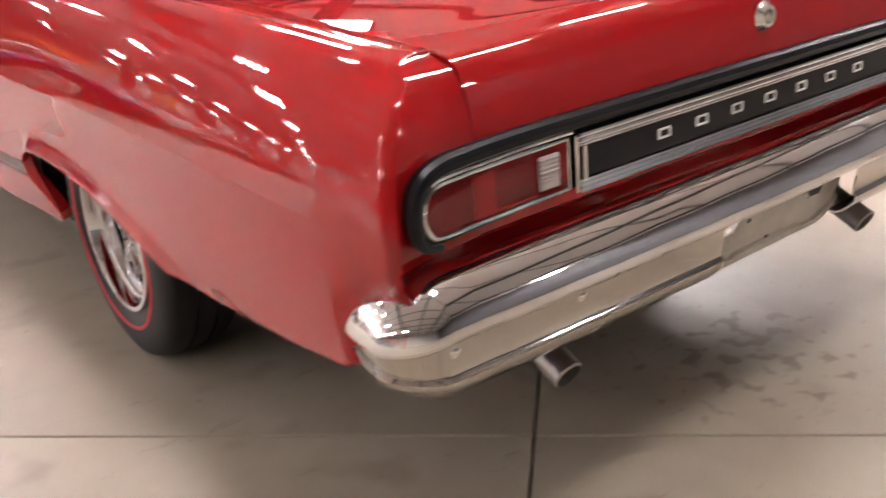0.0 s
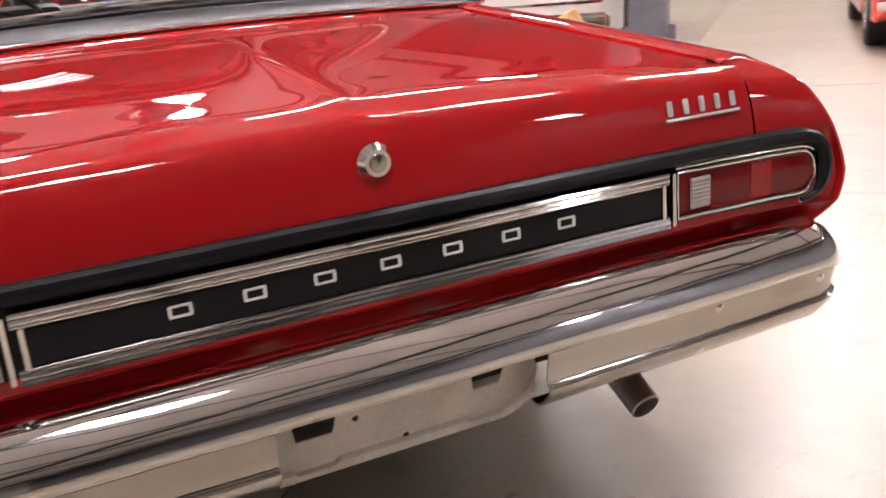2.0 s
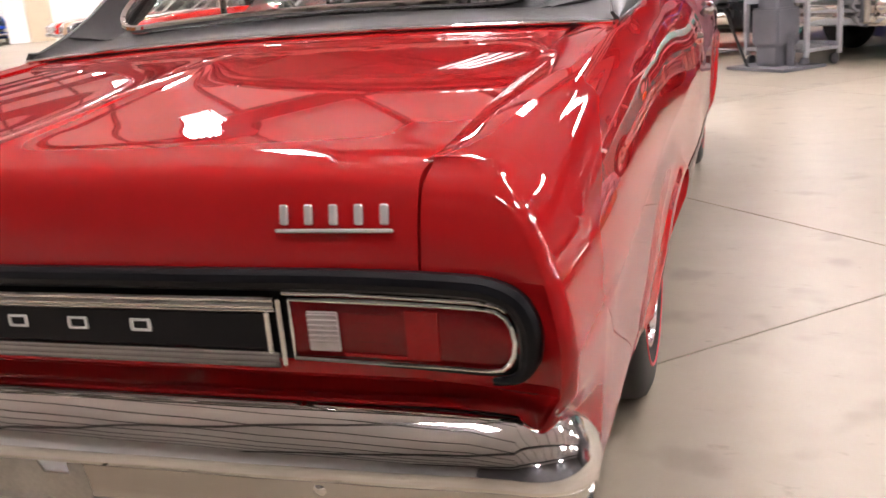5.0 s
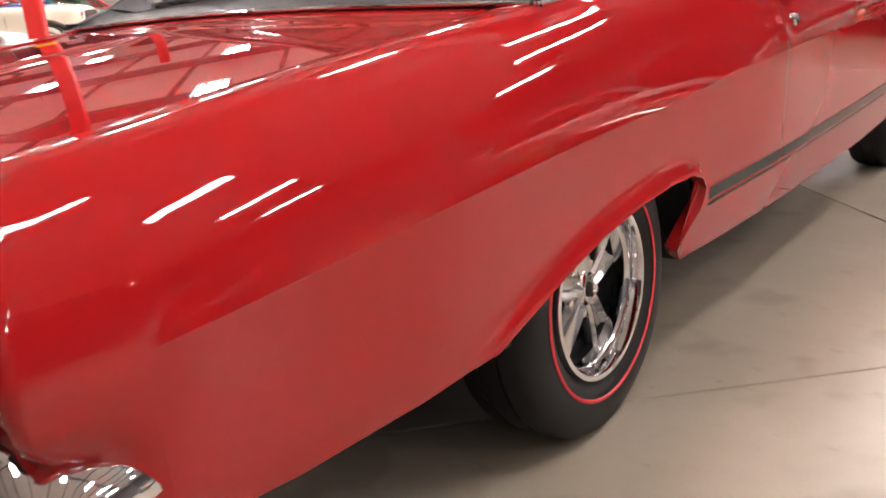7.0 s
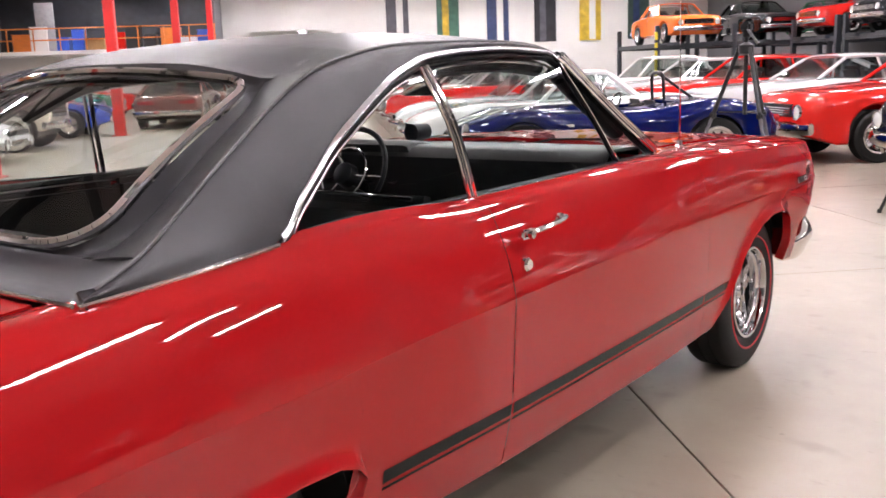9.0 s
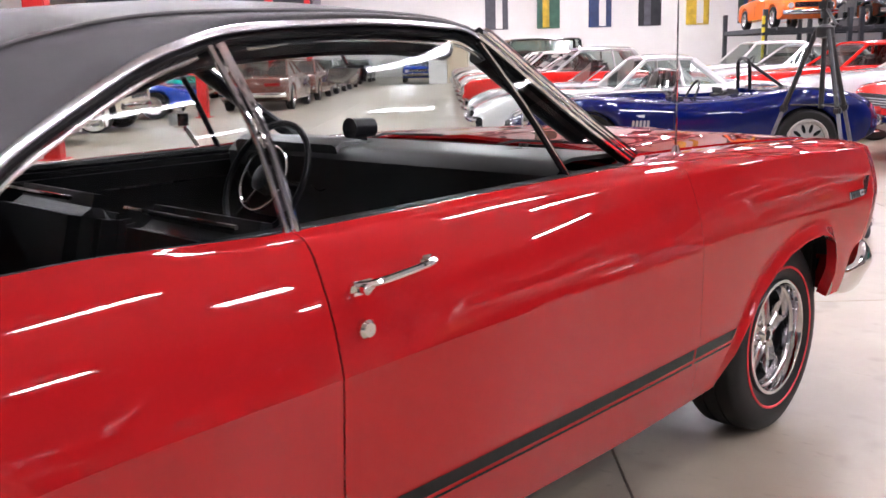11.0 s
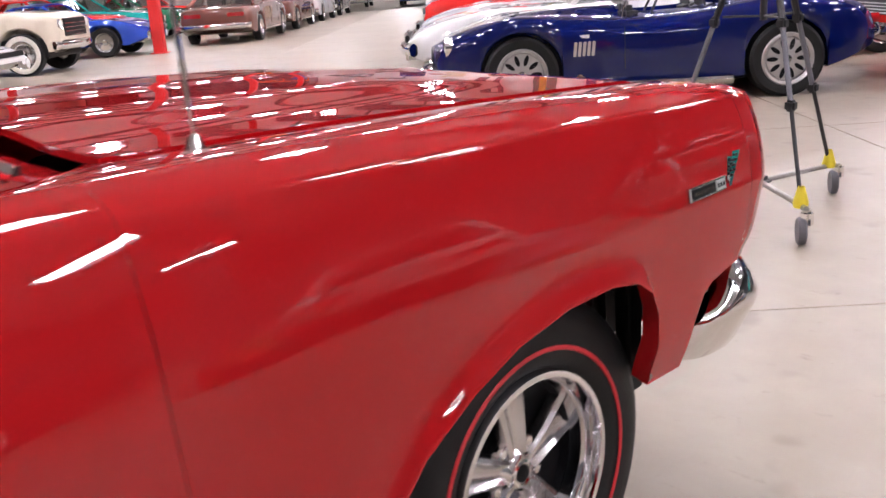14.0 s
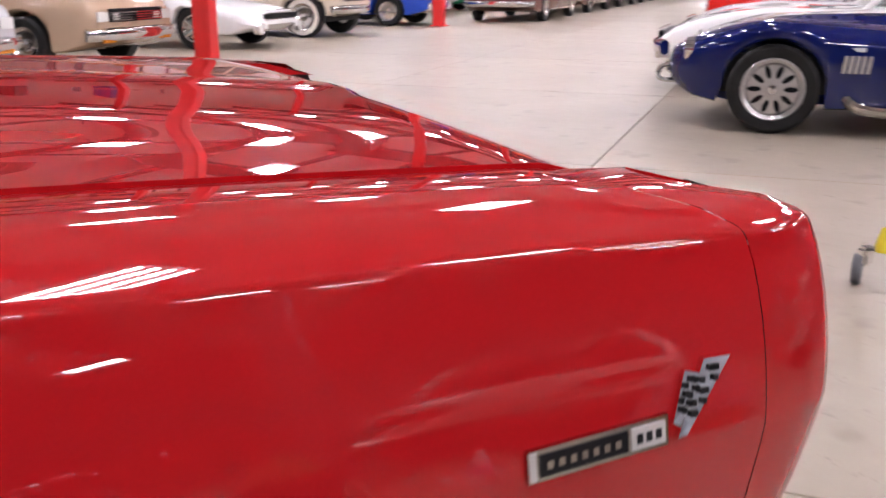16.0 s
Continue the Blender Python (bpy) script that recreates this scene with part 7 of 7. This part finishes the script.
def wall_things():
    inks = [(0.10, 0.10, 0.12), (0.05, 0.14, 0.10), (0.03, 0.05, 0.14), (0.02, 0.02, 0.025), (0.65, 0.45, 0.04), (0.05, 0.09, 0.07)]
    mats = [material("poster_ink", c, rough=0.4, vary=0.5, scale=3) for c in inks]
    for k, b in enumerate((4.3, 6.9, 9.5, 12.0, 14.4, 17.0)):
        p = thing("wall_banner", "tall dark printed banner hanging on the white wall", "banner", hall_pose(A1 - .05, b, 0), "wall banners")
        part("sheet", boxed((1.15, .02, 2.7), (0, 0, 3.95), .004, seg=1), mats[k], p, smooth=False)
        part("band", boxed((.34, .006, 2.6), (.12 * (-1) ** k, -.014, 3.95), .002, seg=1), mats[(k + 3) % 6] if k % 2 else WHITE_MARK, p, smooth=False)
        part("top_rail", boxed((1.2, .04, .04), (0, 0, 5.32), .008), STEEL, p, smooth=False)
    d = thing("wall_door", "closed beige steel door in the far wall", "door", hall_pose(A1 - .04, 2.3, 0))
    part("door_leaf", boxed((.95, .05, 2.08), (0, 0, 1.05), .006), DOOR_BEIGE, d, smooth=False)
    part("door_frame", tubed([(-.52, 0, .0), (-.52, 0, 2.14), (.52, 0, 2.14), (.52, 0, .0)], .035, 4), DOOR_BEIGE, d, smooth=False)
    part("door_knob", lathed([(-.03, .02), (-.07, .03), (-.09, .02), (-.09, .001)], 12, "Y", (.38, 0, 1.0)), STEEL, d)
    r = thing("roller_door", "closed white sectional roller door in the far wall", "door", hall_pose(A1 - .06, -8.5, 0))
    for k in range(6):
        part("door_panel", boxed((4.2, .05, .60), (0, 0, .32 + k * .62), .01), WALL, r, smooth=False)
    f = thing("opening_frame", "white trim round the wide wall opening", "frame", hall_pose(A1 - .04, -1.2, 0))
    for x in (-2.1, 2.1):
        part("jamb", boxed((.16, .10, 3.6), (x, 0, 1.8), .01), WALL, f, smooth=False)
    part("head", boxed((4.4, .10, .16), (0, 0, 3.6), .01), WALL, f, smooth=False)


def car_rack(m, label="dark steel two level car lift"):
    r = thing("car_lift", label, "lift", m, "car lifts")
    for x in (-1.32, 1.32):
        for y in (-2.1, 2.1):
            part("post", boxed((.14, .14, 2.5), (x, y, 1.25), .01), RACK, r, smooth=False)
            part("post_foot", boxed((.28, .28, .02), (x, y, .011), .004, seg=1), RACK, r, smooth=False)
        part("side_rail", boxed((.10, 4.3, .14), (x, 0, 1.86), .01), RACK, r, smooth=False)
    for x in (-.75, .75):
        part("runway", boxed((.50, 4.6, .10), (x, 0, 1.90), .01), RACK, r, smooth=False)
    for y in (-2.1, 2.1):
        part("cross_beam", boxed((2.64, .12, .14), (0, y, 1.84), .01), RACK, r, smooth=False)
    return r


def racks():
    muscle = (-.52, -.36, .10, .30, 1.36)
    cols = [PAINTS[n] for n in ("orange", "black", "dark_green", "bright_red", "black", "bright_red", "deep_blue", "silver", "black", "dark_copper", "bright_red")]
    labs = ["orange", "black", "dark green", "bright red", "black", "red", "dark blue", "silver", "black", "brown", "red"]
    spots = [(30.5, 12.9, 180), (30.5, 15.9, 180), (30.5, 18.9, 180), (25.5, 17.6, 90), (22.4, 17.6, 90), (19.3, 17.6, 90), (16.2, 17.6, 90), (13.1, 17.6, 90), (6.6, 17.6, 90)]
    for k, (a, b, turn) in enumerate(spots):
        m = hall_pose(a, b, 0, turn)
        car_rack(m)
        make_car("lifted_car", labs[k] + " classic car parked up on the lift", hall_pose(a, b, 1.95, turn), cols[k], cabin=muscle)
        if k:
            make_car("showroom_car", labs[(k + 4) % 9] + " classic car parked under the lift", hall_pose(a, b, 0, turn), cols[(k + 4) % 9], cabin=muscle)
    tag = thing("height_tag", "yellow and black height tag on the lift post", "tag", hall_pose(28.3, 11.5, 0))
    part("tag_pole", boxed((.08, .08, 2.3), (0, 0, 1.15), .01), YELLOW, tag, smooth=False)
    for k in range(3):
        part("tag_band", boxed((.09, .09, .10), (0, 0, 1.5 + k * .25), .005), BLACK_PLASTIC, tag, smooth=False)
    # storage racking along the left wall
    for k in range(5):
        a = 8.0 + k * 4.2
        s = thing("storage_rack", "tall storage rack with orange beams and boxes", "rack", hall_pose(a, -15.6, 0, -90), "storage racks")
        for x in (-2.0, 2.0):
            for y in (-.5, .5):
                part("upright", boxed((.09, .09, 4.2), (x, y, 2.1), .008), LIFT_GREY, s, smooth=False)
        for z in (1.5, 2.7, 3.9):
            for y in (-.5, .5):
                part("beam", boxed((4.0, .06, .12), (0, y, z), .008), ORANGE_STEEL, s, smooth=False)
            part("deck", boxed((3.9, 1.0, .03), (0, 0, z + .075), .004, seg=1), CARD, s, smooth=False)
        for q in range(5):
            z = (1.5, 2.7, 3.9)[q % 3] + .09
            h = .35 + .1 * ((q * 7 + k) % 4)
            crate = thing("storage_box", "stacked storage box on the rack", "box", hall_pose(a - 1.4 + q * .68, -15.6, z, -90))
            part("crate", boxed((.52, .7, h), (0, 0, h / 2), .02), (CARD, BLACK_PLASTIC, BLUE_PLASTIC, PAPER)[(q + k) % 4], crate, smooth=False)


def mezzanine():
    """Dark storage gallery with an orange railing, high in the far corner."""
    front, back, b0, b1, z = A1 - 3.0, A1 - .1, -15.2, -4.5, 2.70
    g = thing("gallery", "dark storage gallery with orange railing on the far wall", "gallery", hall_pose((front + back) / 2, (b0 + b1) / 2, 0))
    wide, deep = b1 - b0, back - front
    part("deck", boxed((wide, deep, .18), (0, 0, z), .01, seg=1), WALL, g, "white edged gallery deck", smooth=False)
    # dark sheet gives the gallery's shaded inside by colour
    part("shade_back", boxed((wide, .05, 3.2), (0, deep / 2 - .05, z + 1.7), .004, seg=1), RACK, g, "dark sheet in place of the gallery's shaded depth", smooth=False)
    for x in (-wide / 2 + .05, wide / 2 - .05):
        part("end_panel", boxed((.08, deep - .1, 3.2), (x, 0, z + 1.7), .004, seg=1), LIFT_GREY, g, "grey end panel", smooth=False)
    part("door_panel", boxed((.85, .06, 2.2), (-wide / 2 + 2.9, -deep / 2 + .4, z + 1.2), .01), CART_GREY, g, "grey locker", smooth=False)
    for h in (.50, 1.02):
        part("rail", boxed((wide, .05, .055), (0, -deep / 2 + .06, z + .09 + h), .006, seg=1), ORANGE_STEEL, g, "orange gallery rail", smooth=False)
    n = 9
    for k in range(n + 1):
        part("baluster", boxed((.05, .05, 1.02), (-wide / 2 + .05 + k * (wide - .1) / n, -deep / 2 + .06, z + .60), .006, seg=1), ORANGE_STEEL, g, "orange railing post", smooth=False)
    for k in range(4):
        part("support", boxed((.14, .14, z - .09), (-wide / 2 + .3 + k * (wide - .6) / 3, -deep / 2 + .3, (z - .09) / 2), .01), WALL, g, "white support post", smooth=False)
    kinds = ((BLACK_PLASTIC, "black"), (PAINTS["bright_red"], "red"), (PAPER, "brown"), (BLUE_PLASTIC, "blue"), (WHITE_PLASTIC, "white"), (ORANGE_STEEL, "orange"))
    for k in range(12):
        mat, word = kinds[(k * 5 + k // 4) % 6]
        w, h = .55 + .12 * (k * 3 % 4), .45 + .16 * (k * 7 % 5)
        crate = thing("storage_box", word + " storage box standing on the gallery deck", "box", hall_pose(A1 - 1.8 - .3 * (k % 3), b0 + .9 + k * .84, z + .09))
        part("crate", boxed((w, .6, h), (0, 0, h / 2), .02), mat, crate, smooth=False)
        part("crate_lid", boxed((w + .03, .63, .04), (0, 0, h + .02), .01), mat, crate, smooth=False)


tripod()
stool()
mezzanine()
corner_clutter()
wall_things()
racks()
